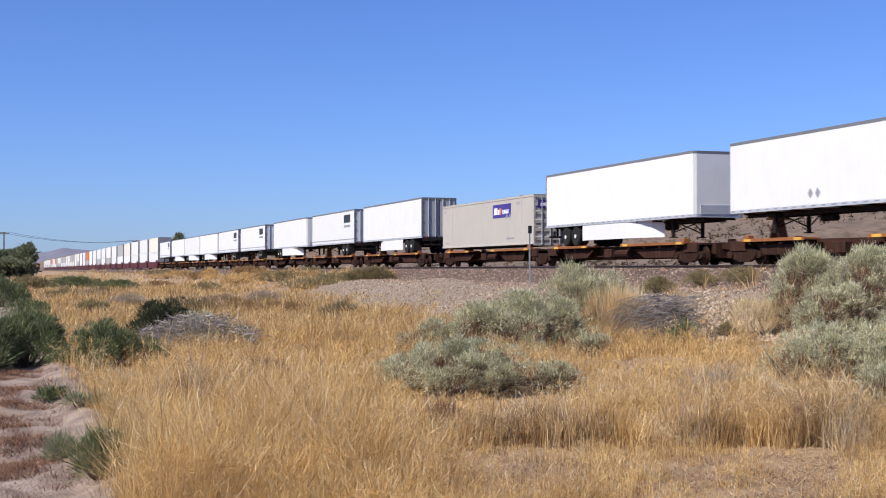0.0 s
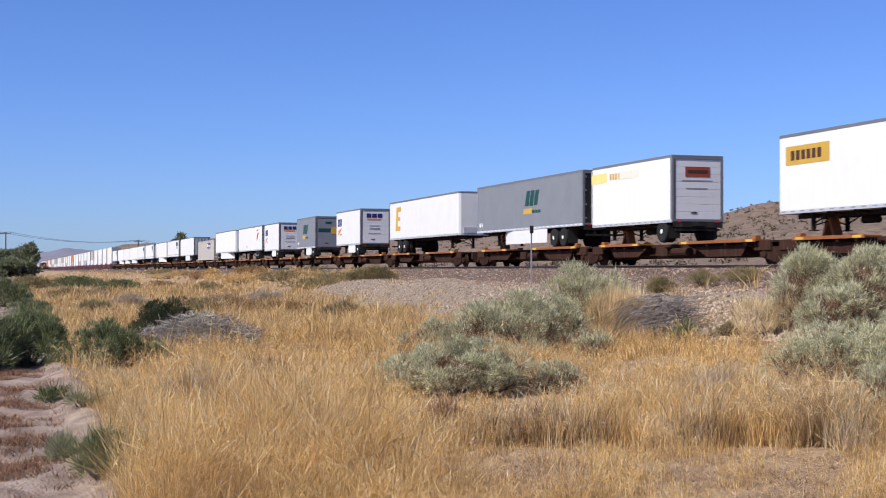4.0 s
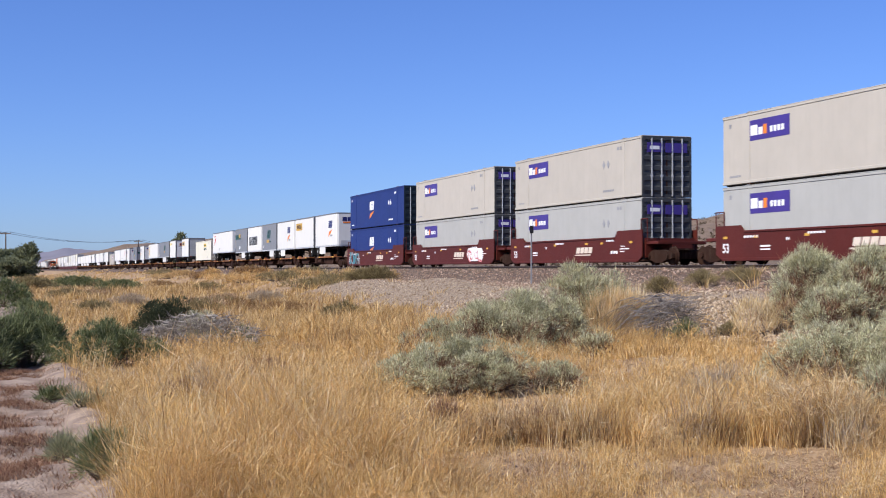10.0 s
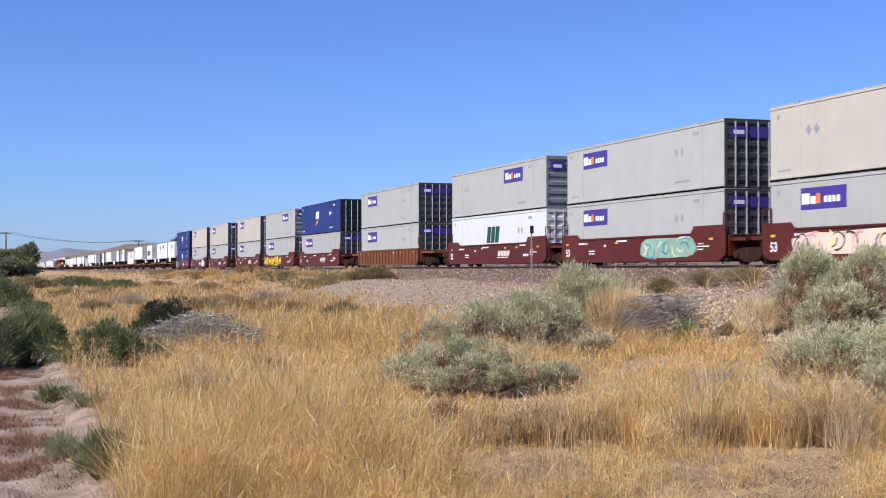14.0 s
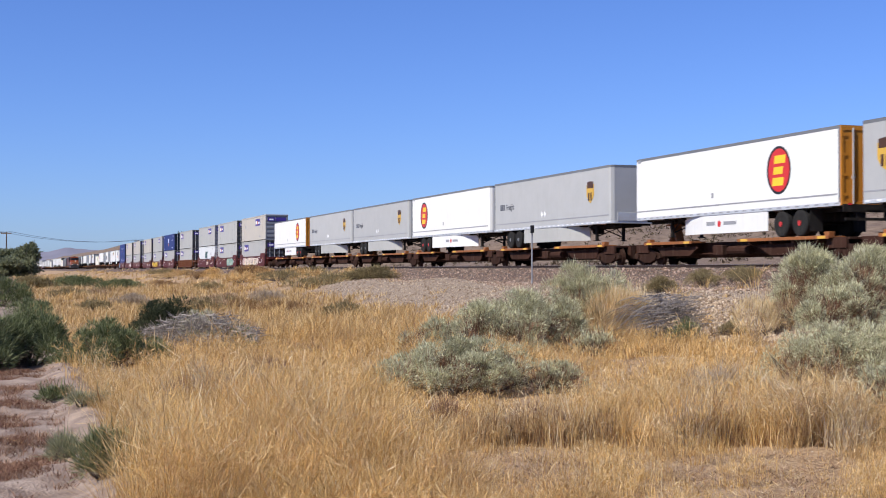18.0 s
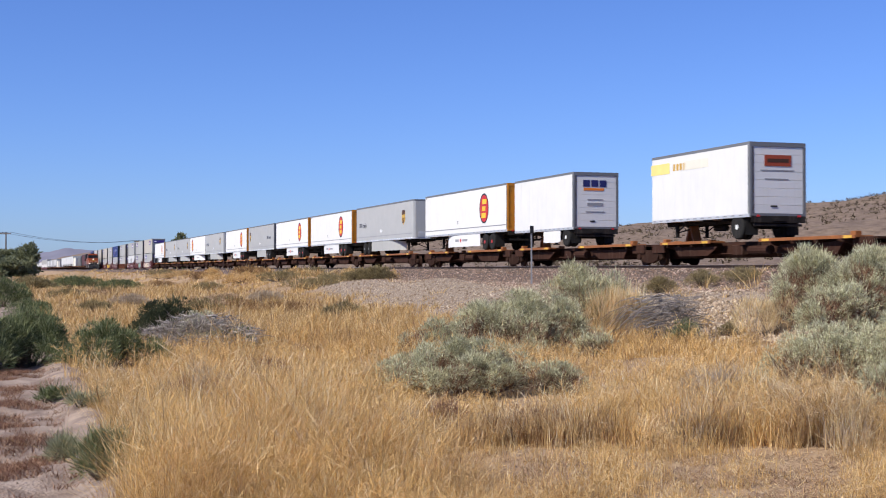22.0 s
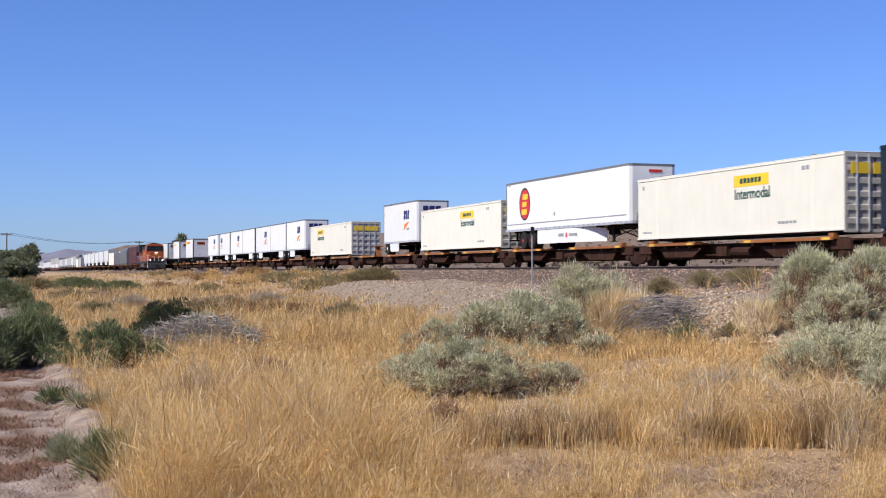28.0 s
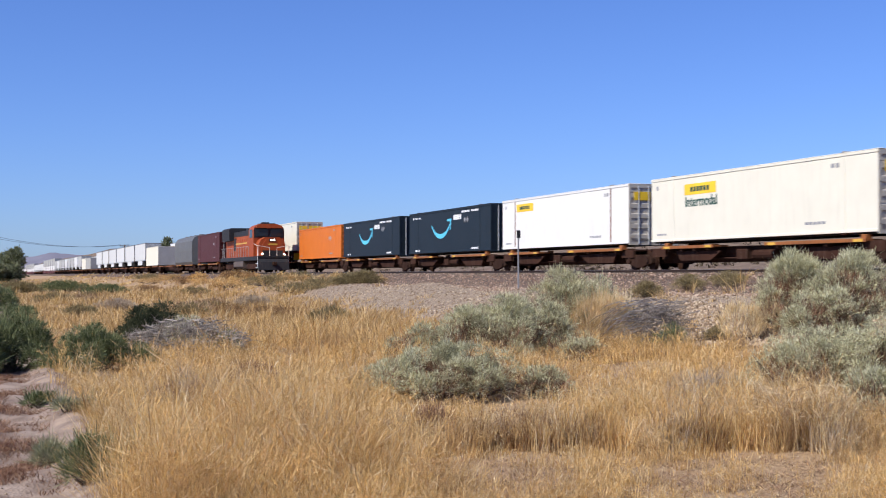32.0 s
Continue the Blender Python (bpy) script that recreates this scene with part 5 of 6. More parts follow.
M["straw"] = leaf_material("dry_golden_grass", (0.34, 0.185, 0.062), (0.75, 0.47, 0.162), (0.92, 0.70, 0.375), 0.5, (0.45, 0.295, 0.16), 0.32)
M["litter_straw"] = leaf_material("matted_straw_litter", (0.17, 0.10, 0.055), (0.43, 0.29, 0.165), (0.74, 0.56, 0.35), glow=0.2)
M["sage"] = leaf_material("grey_green_sage", (0.225, 0.21, 0.118), (0.55, 0.53, 0.322), (0.83, 0.79, 0.55), glow=0.34)
M["sage_dry"] = leaf_material("dry_sage_stems", (0.26, 0.19, 0.12), (0.46, 0.36, 0.25), (0.62, 0.52, 0.40))
M["green"] = leaf_material("dull_green_shrub", (0.07, 0.085, 0.035), (0.17, 0.195, 0.085), (0.31, 0.33, 0.17), glow=0.25)
M["dark_green"] = leaf_material("dark_green_shrub", (0.03, 0.036, 0.018), (0.06, 0.07, 0.035), (0.12, 0.13, 0.07))
M["olive"] = leaf_material("olive_brown_shrub", (0.15, 0.115, 0.055), (0.28, 0.22, 0.105), (0.42, 0.34, 0.18))
M["grey_twig"] = leaf_material("weathered_grey_twigs", (0.14, 0.115, 0.095), (0.29, 0.25, 0.21), (0.56, 0.51, 0.45), glow=0.05)
M["brown_straw"] = leaf_material("weathered_brown_grass", (0.15, 0.075, 0.03), (0.34, 0.20, 0.09), (0.55, 0.38, 0.20), glow=0.35)
M["pale_straw"] = leaf_material("bleached_stalks", (0.55, 0.37, 0.165), (0.76, 0.58, 0.32), (0.93, 0.80, 0.55), glow=0.35)
M["brown_weed"] = leaf_material("dead_brown_weeds", (0.10, 0.045, 0.028), (0.23, 0.115, 0.07), (0.42, 0.26, 0.16), glow=0.1)
M["tree_leaf"] = leaf_material("tree_leaves", (0.10, 0.11, 0.06), (0.21, 0.225, 0.12), (0.34, 0.35, 0.21), glow=0.4)
M["dead_grey"] = leaf_material("dark_dead_wood", (0.10, 0.082, 0.072), (0.20, 0.17, 0.15), (0.36, 0.32, 0.29), glow=0.05)
M["hill_bush"] = leaf_material("brown_hill_scrub", (0.06, 0.042, 0.026), (0.11, 0.082, 0.05), (0.17, 0.13, 0.08), glow=0.1)
M["bark"] = paint("grey_brown_bark", (0.13, 0.095, 0.07), rough=0.95, grime=0.4, var=0.25)

M["weed"] = leaf_material("grey_green_weed", (0.17, 0.17, 0.09), (0.31, 0.31, 0.18), (0.48, 0.47, 0.30), glow=0.4)
# straw's colours again, darker and less saturated, for grass farther off
M["far_straw"] = leaf_material("darker_dry_grass", (0.27, 0.15, 0.056), (0.66, 0.43, 0.165), (0.86, 0.66, 0.37), 0.6, (0.32, 0.22, 0.125), 0.32)
GEN = np.random.default_rng(11)


def blades(base, height, width, lean, bend=0.35):
    """Curved tapering blades, three triangles each. base: (n, 3); lean: (n, 2) sideways reach of the tip."""
    n = len(base)
    up = np.zeros((n, 3))
    up[:, 2] = height
    side = np.concatenate([lean, np.zeros((n, 1))], 1)
    ang = GEN.uniform(0, 2 * np.pi, n)
    w = np.stack([np.cos(ang), np.sin(ang), np.zeros(n)], 1) * (np.asarray(width) / 2)[:, None]
    mid = base + up * 0.55 + side * np.broadcast_to(bend, n)[:, None]
    tip = base + up + side
    v = np.stack([base - w, base + w, mid - w * 0.8, mid + w * 0.8, tip], 1).reshape(-1, 3)
    k = np.arange(n)[:, None] * 5
    f = np.concatenate([k + np.array([0, 1, 3]), k + np.array([0, 3, 2]), k + np.array([2, 3, 4])], 1).reshape(-1, 3)
    return v, f


# open spots round bushes and branches: x, y, reach across, reach along
OPEN = [(2.3, 15.2, .75, .9), (6.0, 16.1, 1.3, .9), (4.0, 27.8, 1.7, 2.8), (3.7, 31.0, .9, 1.3), (1.7, 23.6, .8, .9), (14.8, 26.3, 1.3, 1.3), (.9, 11.3, .3, .4), (11.3, 15.5, 1.2, 1.0),
        (9.2, 23.4, 1.9, 1.3), (16.0, 24.0, 2.4, 1.6)]


def trodden(x, y):
    """The worn, nearly bare strip before the tall stems, 0 to 1."""
    d = np.hypot(x, y) + 0.5 * (vnoise(x / 0.8, y / 0.8, 27) - 0.5)
    return step(2.3, 3.7, x + 0.35 * (vnoise(x * 0, y / 0.7, 28) - .5)) * (1 - step(12.0, 12.7, d))


def grass_cover(x, y):
    """How thick the dry grass stands, 0 to 1."""
    patch = vnoise(x / 1.7, y / 1.7, 21) * 0.45 + vnoise(x / 0.45, y / 0.45, 22) * 0.55
    far = step(22, 32, np.hypot(x, y))
    c = np.maximum(step(0.34, 0.60, patch) * 0.93 + 0.07, .75 * far)
    c = c * step(0.75, 1.7, x + 0.5 * (vnoise(x * 0, y / 1.2, 23) - 0.5))           # the dirt track
    d = np.hypot(x, y)
    c = c * (1 - .55 * step(3.2, 4, x) * step(12.2, 12.7, d) * (1 - step(13.6, 14.2, d)))   # the row of bare stems
    c = c * (1 - trodden(x, y) * (0.94 - 0.6 * step(.54, .72, patch)))
    slope_edge = 14.2 + 1.3 * step(30, 42, y) + 2.2 * (vnoise(y / 4.0, y * 0, 24) - 0.5) + 8.2 * step(66, 84, y)
    c = c * (1 - (0.95 + .035 * step(36, 44, y)) * step(slope_edge - 0.7, slope_edge + 0.5, x))
    for ox, oy, ax, ay in OPEN:
        c = c * (1 - 0.9 * np.clip(1.6 - 1.6 * (((x - ox) / ax) ** 2 + ((y - oy) / ay) ** 2), 0, 1))
    return c


def grass_height(x, y):
    h = 0.12 + 0.50 * vnoise(x / 1.9, y / 1.9, 25) * (0.35 + 1.2 * vnoise(x / 0.42, y / 0.42, 26))
    h = h * (1 - 0.72 * trodden(x, y)) * (1 + 0.3 * (1 - step(2.2, 3.6, x)) * (1 - step(11, 13, y)))
    h = h * (1 - 0.72 * np.exp(-((x - 5.1) / 1.7) ** 4 - ((y - 14.6) / 1.2) ** 4)) + 0.14 * np.exp(-((x - 8.0) / 1.6) ** 2 - ((y - 13.6) / 1.3) ** 2)
    h = h * (1 - .6 * np.exp(-((x - 3.95) / 1.6) ** 4 - ((y - 27.2) / 3.2) ** 4))
    d = np.hypot(x, y)
    return np.maximum(.05, h * (1 - (.26 + .30 * step(3.5, 5, x)) * step(14.3, 17, d) * (1 - step(21, 25, d)) - .12 * step(18, 24, d)))


def sown(n, r0, r1):
    """Spots on the flat, thicker where the grass is."""
    x, y, have = [], [], 0
    while have < n:
        r = r0 * (r1 / r0) ** GEN.random(n * 3)
        th = np.radians(GEN.uniform(-6, 45, n * 3))
        cx, cy = r * np.sin(th), r * np.cos(th)
        keep = (GEN.random(n * 3) < grass_cover(cx, cy)) & (cx < 23.0)
        x.append(cx[keep]), y.append(cy[keep])
        have += keep.sum()
    return np.concatenate(x)[:n], np.concatenate(y)[:n]


def grass_field(name, count, r0, r1, per, w0, label, wild=0.6, tall=1.0, mat="straw"):
    """Tussocks of blades that splay out of one foot."""
    clumps = count // per
    x, y = sown(clumps, r0, r1)
    hc = tall * grass_height(x, y) * np.exp(np.clip(GEN.normal(size=clumps) * 0.33, -1, .5))
    dist = np.hypot(x, y)
    spread = (0.03 + 0.004 * dist) * GEN.uniform(.6, 1.5, clumps)
    X, Y = np.repeat(x, per), np.repeat(y, per)
    S = np.repeat(spread, per)
    da, dr = GEN.uniform(0, 2 * np.pi, len(X)), np.sqrt(GEN.random(len(X)))
    X, Y = X + S * dr * np.cos(da), Y + S * dr * np.sin(da)
    H = np.repeat(hc, per) * GEN.uniform(0.35, 1.2, len(X))
    base = np.stack([X, Y, ground_z(X, Y) - 0.03], 1)
    da = da + GEN.normal(size=len(X)) * 0.7
    reach = H * (0.08 + wild * GEN.random(len(X)) ** 1.3 * (0.35 + 1.1 * dr))
    tilt = np.repeat(GEN.normal(size=(clumps, 2)) * .14, per, 0)
    lean = np.stack([np.cos(da) * reach, np.sin(da) * reach], 1) + tilt * H[:, None]
    W = w0 * np.repeat(np.maximum(1, dist / r0), per) * GEN.uniform(0.5, 1.5, len(X))
    v, f = blades(base, H * (1 - 0.3 * wild * GEN.random(len(X))), W, lean, GEN.uniform(.1, .55, len(X)))
    g = new(name, bulk(name, v, f, M[mat]))
    return tagged(g, label, "grass", kind="stuff")


def stalk_field(count, r0, r1, label, mat, tall=1.0, twigs=5, at=None):
    """Thin kinked stalks with side twigs that carry the seed heads."""
    x, y = sown(count, r0, r1) if at is None else at
    n = len(x)
    h = tall * grass_height(x, y) * np.exp(np.clip(GEN.normal(size=n) * .25, -.6, .4)) + .10
    k = np.maximum(1, np.hypot(x, y) / 10)
    p0 = np.stack([x, y, ground_z(x, y) - .02], 1)
    lean = GEN.normal(size=(n, 2)) * .16
    p1 = p0 + np.concatenate([lean * h[:, None] * .5, (h * .55)[:, None]], 1)
    lean = lean + GEN.normal(size=(n, 2)) * .26
    p2 = p1 + np.concatenate([lean * h[:, None] * .5, (h * GEN.uniform(.15, .5, n))[:, None]], 1)
    a = GEN.uniform(0, 2 * np.pi, n)
    w = np.stack([np.cos(a), np.sin(a), np.zeros(n)], 1) * (.0014 * k)[:, None]
    v = [p0 - w, p0 + w, p1 - w * .8, p1 + w * .8, p2]
    f = [(0, 1, 3), (0, 3, 2), (2, 3, 4)]
    for q in range(twigs):
        t = GEN.uniform(.1, 1, n)[:, None]
        b = p1 + (p2 - p1) * t
        way = GEN.normal(size=(n, 3)) * .8 + np.array([0, 0, .75])
        e = b + way * (h * GEN.uniform(.10, .26, n))[:, None]
        c = b + (e - b) * .6 + GEN.normal(size=(n, 3)) * (.0019 * k)[:, None]
        i = len(v)
        v += [b, c, e]
        f += [(i, i + 1, i + 2)]
    m = len(v)
    vv = np.stack(v, 1).reshape(-1, 3)
    ff = (np.arange(n)[:, None, None] * m + np.array(f)[None]).reshape(-1, 3)
    return tagged(new("stalks", bulk("stalks", vv, ff, M[mat])), label, "grass", kind="stuff")


def shoots(lobes, count, length, width, rise=0.5, shell=0.7, hollows=False):
    """Short leafy shoots that grow out of a set of ellipsoids (cx, cy, cz, rx, ry, rz)."""
    lobes = np.array(lobes, dtype=float)
    size = (lobes[:, 3] * lobes[:, 4] * lobes[:, 5]) ** (2 / 3)
    pick = GEN.choice(len(lobes), count, p=size / size.sum())
    d = GEN.normal(size=(count, 3))
    d /= np.linalg.norm(d, axis=1)[:, None]
    d[:, 2] = np.where(d[:, 2] < -0.7, -d[:, 2], d[:, 2])
    rad = shell + (1 - shell) * GEN.random(count) ** 0.6
    rad = rad * (0.86 + 0.28 * vnoise(d[:, 0] * 3 + pick * 7, d[:, 1] * 3 + d[:, 2] * 3, 31))
    base = lobes[pick, :3] + d * lobes[pick, 3:] * rad[:, None]
    size = float(np.mean(lobes[:, 3]))
    hollow = vnoise(base[:, 0] / (1.9 * size) + 40, base[:, 1] / (1.9 * size) + base[:, 2] / (1.3 * size), 32)
    keep = hollow > GEN.uniform(.20, .48, count) * hollows
    base, d = base[keep], d[keep]
    count = len(base)
    way = d + np.array([0, 0, rise]) + GEN.normal(size=(count, 3)) * 0.35
    way /= np.linalg.norm(way, axis=1)[:, None]
    ln = length * GEN.uniform(0.5, 1.4, count) * np.where(GEN.random(count) < 0.08, 2.1, 1.0)
    tip = base + way * ln[:, None]
    s = np.cross(way, GEN.normal(size=(count, 3)))
    s /= np.linalg.norm(s, axis=1)[:, None]
    w = s * (width * GEN.uniform(0.6, 1.4, count) / 2)[:, None]
    mid = base + way * (ln * 0.55)[:, None]
    v = np.stack([base, mid - w, mid + w, tip], 1).reshape(-1, 3)
    k = np.arange(count)[:, None] * 4
    f = np.concatenate([k + np.array([0, 1, 2]), k + np.array([1, 3, 2])], 1).reshape(-1, 3)
    return v, f


grass_field("grass", 125000, 7.5, 16, 30, 0.0025, "tall dry golden grass in thick tufts", 0.95)
grass_field("grass", 60000, 7.5, 22, 14, 0.0034, "matted dead straw between the tufts", 2.6, 0.42, "litter_straw")
grass_field("grass", 46000, 8, 30, 34, 0.003, "weathered brown grass clumps among the gold", 0.8, 0.9, "brown_straw")
grass_field("grass", 6000, 7.5, 20, 5, 0.003, "long bleached stalks that lean out of the grass", 1.1, 1.1, "pale_straw")
stalk_field(34000, 8, 26, "branched golden seed stalks over the grass", "straw", .95, 7)
stalk_field(8000, 8, 24, "branched bleached seed stalks over the grass", "pale_straw", 1.05)
grass_field("grass", 125000, 15, 34, 26, 0.0045, "dry golden grass on the desert flat", .9)
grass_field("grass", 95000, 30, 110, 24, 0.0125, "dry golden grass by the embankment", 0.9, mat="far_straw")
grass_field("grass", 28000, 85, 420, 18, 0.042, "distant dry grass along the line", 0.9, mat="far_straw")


def stem_stand(x0, y0, rx, ry, n, h0, h1, mat, label):
    """A stand of bare upright stems."""
    a, q = GEN.uniform(0, 2 * np.pi, n), np.sqrt(GEN.random(n))
    x, y = x0 + rx * q * np.cos(a), y0 + ry * q * np.sin(a)
    h = GEN.uniform(h0, h1, n) * (.6 + .7 * vnoise(x * 3, y * 3, 70)) * (1.05 - .4 * q)
    lean = GEN.normal(size=(n, 2)) * (.20 * h)[:, None] + np.stack([np.cos(a), np.sin(a)], 1) * (.22 * q * h)[:, None]
    v, f = blades(np.stack([x, y, ground_z(x, y) - .03], 1), h, GEN.uniform(.004, .009, n), lean, GEN.uniform(0, .8, n))
    tagged(new("dry_stems", bulk("dry_stems", v, f, M[mat])), label, "dry stems", kind="stuff")


for k in range(9):
    az, d = math.radians(16.2 + k * .82), 14.3 + .5 * rnd(k, 3)
    stem_stand(d * math.sin(az), d * math.cos(az), .3, .3, 200, .18, .36, ("brown_weed", "sage_dry", "brown_straw")[k % 3], "bare dead stems under the sagebrush")
# the row of tall stems behind the worn strip
dice = random.Random(31)
STEMS = (("brown_straw", "brown upright stems in dry grass"), ("straw", "golden upright stems in dry grass"), ("pale_straw", "bleached straw stems behind the worn strip"), ("sage_dry", "bare pinkish-brown stems in dry grass"))
for k in range(30):
    az, d = math.radians(16.3 + k * .68 + dice.uniform(-.4, .4)), dice.uniform(12.75, 13.6)
    kind = STEMS[(2, 0, 2, 0, 1, 1, 0, 1, 3, 0)[k % 10]]
    x, y, rx, ry = d * math.sin(az), d * math.cos(az), dice.uniform(.16, .36), dice.uniform(.12, .25)
    stem_stand(x, y, rx, ry, dice.randint(130, 260), .34, .60, *kind)
    # dark stems put the shade between the tall stems into colour
    stem_stand(x, y + .1, rx * .9, ry * .8, 130, .12, .30, "brown_weed", "short dark dead stems that stand for shade at the foot of dry grass")
    q, a = np.sqrt(GEN.random(60)), GEN.uniform(0, 6.28, 60)
    stalk_field(60, 1, 2, "fine branched tops of dry stems", ("straw", "pale_straw", "litter_straw")[k % 3], 1.15, 10, at=(x + rx * q * np.cos(a), y + ry * q * np.sin(a)))


def chaff(n, r0, r1, size):
    """Loose seed heads and broken stalks caught among the blades."""
    r = r0 * (r1 / r0) ** GEN.random(n)
    th = np.radians(GEN.uniform(-2, 42, n))
    x, y = r * np.sin(th), r * np.cos(th)
    keep = (GEN.random(n) < grass_cover(x, y)) & (x < 15)
    x, y = x[keep], y[keep]
    n = len(x)
    z = ground_z(x, y) + grass_height(x, y) * GEN.uniform(.15, .95, n)
    p = np.stack([x, y, z], 1)
    way = GEN.normal(size=(n, 3)) + np.array([0, 0, .7])
    way /= np.linalg.norm(way, axis=1)[:, None]
    s = np.cross(way, GEN.normal(size=(n, 3)))
    s /= np.linalg.norm(s, axis=1)[:, None]
    k = (size * GEN.uniform(.5, 1.6, n) * np.maximum(1, np.hypot(x, y) / 12))[:, None]
    v = np.stack([p, p + way * k * .5 - s * k * .055, p + way * k * .5 + s * k * .055, p + way * k], 1).reshape(-1, 3)
    i = np.arange(n)[:, None] * 4
    f = np.concatenate([i + np.array([0, 1, 2]), i + np.array([1, 3, 2])], 1).reshape(-1, 3)
    tagged(new("chaff", bulk("chaff", v, f, M["straw"])), "pale seed heads and broken stalks in dry grass", "grass", kind="stuff")


chaff(90000, 8, 34, .042)


def trampled(n, mat, label):
    """Flattened stalks strewn over the worn strip."""
    d, th = 8.2 * (13.0 / 8.2) ** GEN.random(n), np.radians(GEN.uniform(11, 41, n))
    x, y = d * np.sin(th), d * np.cos(th)
    keep = GEN.random(n) < trodden(x, y) * (.15 + 1.2 * step(.3, .7, vnoise(x / .5, y / .4, 61)))
    x, y = x[keep], y[keep]
    n = len(x)
    a, r = GEN.uniform(0, 2 * np.pi, n), GEN.uniform(.04, .16, n)
    v, f = blades(np.stack([x, y, ground_z(x, y) + .004], 1), GEN.uniform(.004, .05, n), GEN.uniform(.003, .007, n), np.stack([np.cos(a) * r, np.sin(a) * r], 1), .5)
    tagged(new("straw_litter", bulk("straw_litter", v, f, M[mat])), label, "straw", kind="stuff")


trampled(26000, "litter_straw", "flattened tan straw on worn ground")
trampled(12000, "brown_weed", "dark broken stems on worn ground")


def shrub(name, label, x, y, lobes, count, leaf="sage", length=0.15, width=0.012, rise=0.5, stem="bark", category="bush", group="desert bushes"):
    """A bush: bent stems that part from its foot, and a crown of small shoots. lobes: (dx, dy, height of centre, rx, ry, rz)."""
    z = float(ground_z(x, y))
    c = thing(name, label, category, group, pose(x, y, z))
    st = Shape()
    dice = random.Random(int(x * 100 + y * 7))
    for lx, ly, lz, rx, ry, rz in (lobes if len(lobes) < 20 else lobes[::max(1, len(lobes) // 14)]):
        for k in range(3):
            p = Vector((lx * .3 + dice.uniform(-.06, .06), ly * .3 + dice.uniform(-.06, .06), -0.05))
            q = Vector((lx + rx * dice.uniform(-.5, .5), ly + ry * dice.uniform(-.5, .5), lz))
            mid = (p + q) / 2 + Vector((dice.uniform(-.1, .1), dice.uniform(-.1, .1), -.08 * lz))
            r = .012 + .02 * rz
            st.tube(p, mid, r, r * .7, 4)
            st.tube(mid, q, r * .7, r * .25, 4)
            st.tube(q, q + Vector((dice.uniform(-.6, .6) * rx, dice.uniform(-.6, .6) * ry, rz * .6)), r * .25, r * .1, 3)
    tagged(part("stem", st, M[stem], c), kind="stuff")
    v, f = shoots(lobes, count, length, width, rise, hollows=name == "sagebrush")
    crown = new("crown", bulk("crown", v, f, M[leaf]))
    crown.parent = c
    # dead twigs, coloured dark to deepen the shaded hollows of the crown
    if name == "sagebrush":
        low = [(a * .9, b * .9, h * .62, rx * 1.05, ry * 1.05, rz * 1.1) for a, b, h, rx, ry, rz in lobes[::2]]
        v, f = shoots(low, count // 6, length * 2.2, width * .8, .7, .5)
        tw = new("dead_twig", bulk("dead_twig", v, f, M["brown_weed"]))
        tw.parent = c
        tagged(tw, "dark dead twigs that also deepen the shade under the leaves", kind="stuff")
    return c


def lumps(seed, rx, ry, h, n, tilt=0.0):
    """A cluster of rounded lobes that fill a low mound."""
    dice = random.Random(seed)
    out = []
    for k in range(n):
        a, r = dice.uniform(0, 2 * math.pi), math.sqrt(dice.random()) * .78
        dx, dy = rx * r * math.cos(a), ry * r * math.sin(a)
        top = h * (1 - .45 * r * r) * dice.uniform(.78, 1.05) * (1 + tilt * dx / rx)
        s = dice.uniform(.26, .42)
        out.append((dx, dy, top * .46, rx * s, ry * s, top * .54))
    return out


def tufts(seed, rx, ry, h, n, rs, tilt=0.0):
    """Many small rounded heads that cover a mound, with a few below them."""
    dice = random.Random(seed)
    out = []
    for k in range(n):
        a, q = dice.uniform(0, 2 * math.pi), dice.random() ** .6
        wave = 1 + .18 * math.sin(3 * a + seed) + .10 * math.sin(7 * a + 2 * seed)
        dx, dy = rx * q * wave * math.cos(a) * .95, ry * q * wave * math.sin(a) * .95
        top = h * math.sqrt(max(.06, 1 - .92 * q * q)) * dice.uniform(.74, 1.06) * (1 + tilt * dx / rx)
        r = rs * dice.uniform(.65, 1.3)
        out.append((dx, dy, max(r * .5, top - r), r, r, r * .9))
        if k % 4 == 0:
            out.append((dx * .9, dy * .9, max(r * .6, top * .45), r * 1.2, r * 1.2, top * .3))
    return out


SAGE = "pale grey-green sagebrush mound with dry stems beneath"
shrub("sagebrush", SAGE, 5.68, 16.6, tufts(1, 1.25, 0.78, 0.73, 150, 0.12, .08), 54000, length=0.055, width=0.0075, rise=0.35)
shrub("sagebrush", SAGE, 7.1, 16.6, tufts(2, 0.42, 0.45, 0.48, 34, 0.125), 9450, length=0.055, width=0.0075, rise=0.35)
shrub("sagebrush", "loose grey-green sagebrush on the flat", 8.85, 24.0, tufts(3, 1.1, 0.8, 1.12, 52, 0.2, .22), 23000, length=0.085, width=0.01, rise=0.35)
shrub("sagebrush", "loose grey-green sagebrush on the flat", 7.8, 24.0, tufts(15, 0.85, 0.7, 0.80, 32, 0.2, .2), 13000, length=0.085, width=0.01, rise=0.35)
shrub("sagebrush", "tall grey-green sagebrush at the embankment foot", 9.8, 24.65, tufts(4, 0.95, 0.8, 1.3, 60, 0.2, .1), 30000, length=0.085, width=0.01, rise=0.35)
shrub("sagebrush", "tall grey-green sagebrush at the embankment foot", 10.78, 24.87, tufts(5, 0.72, 0.65, 1.28, 42, 0.2), 20000, length=0.085, width=0.01, rise=0.35)
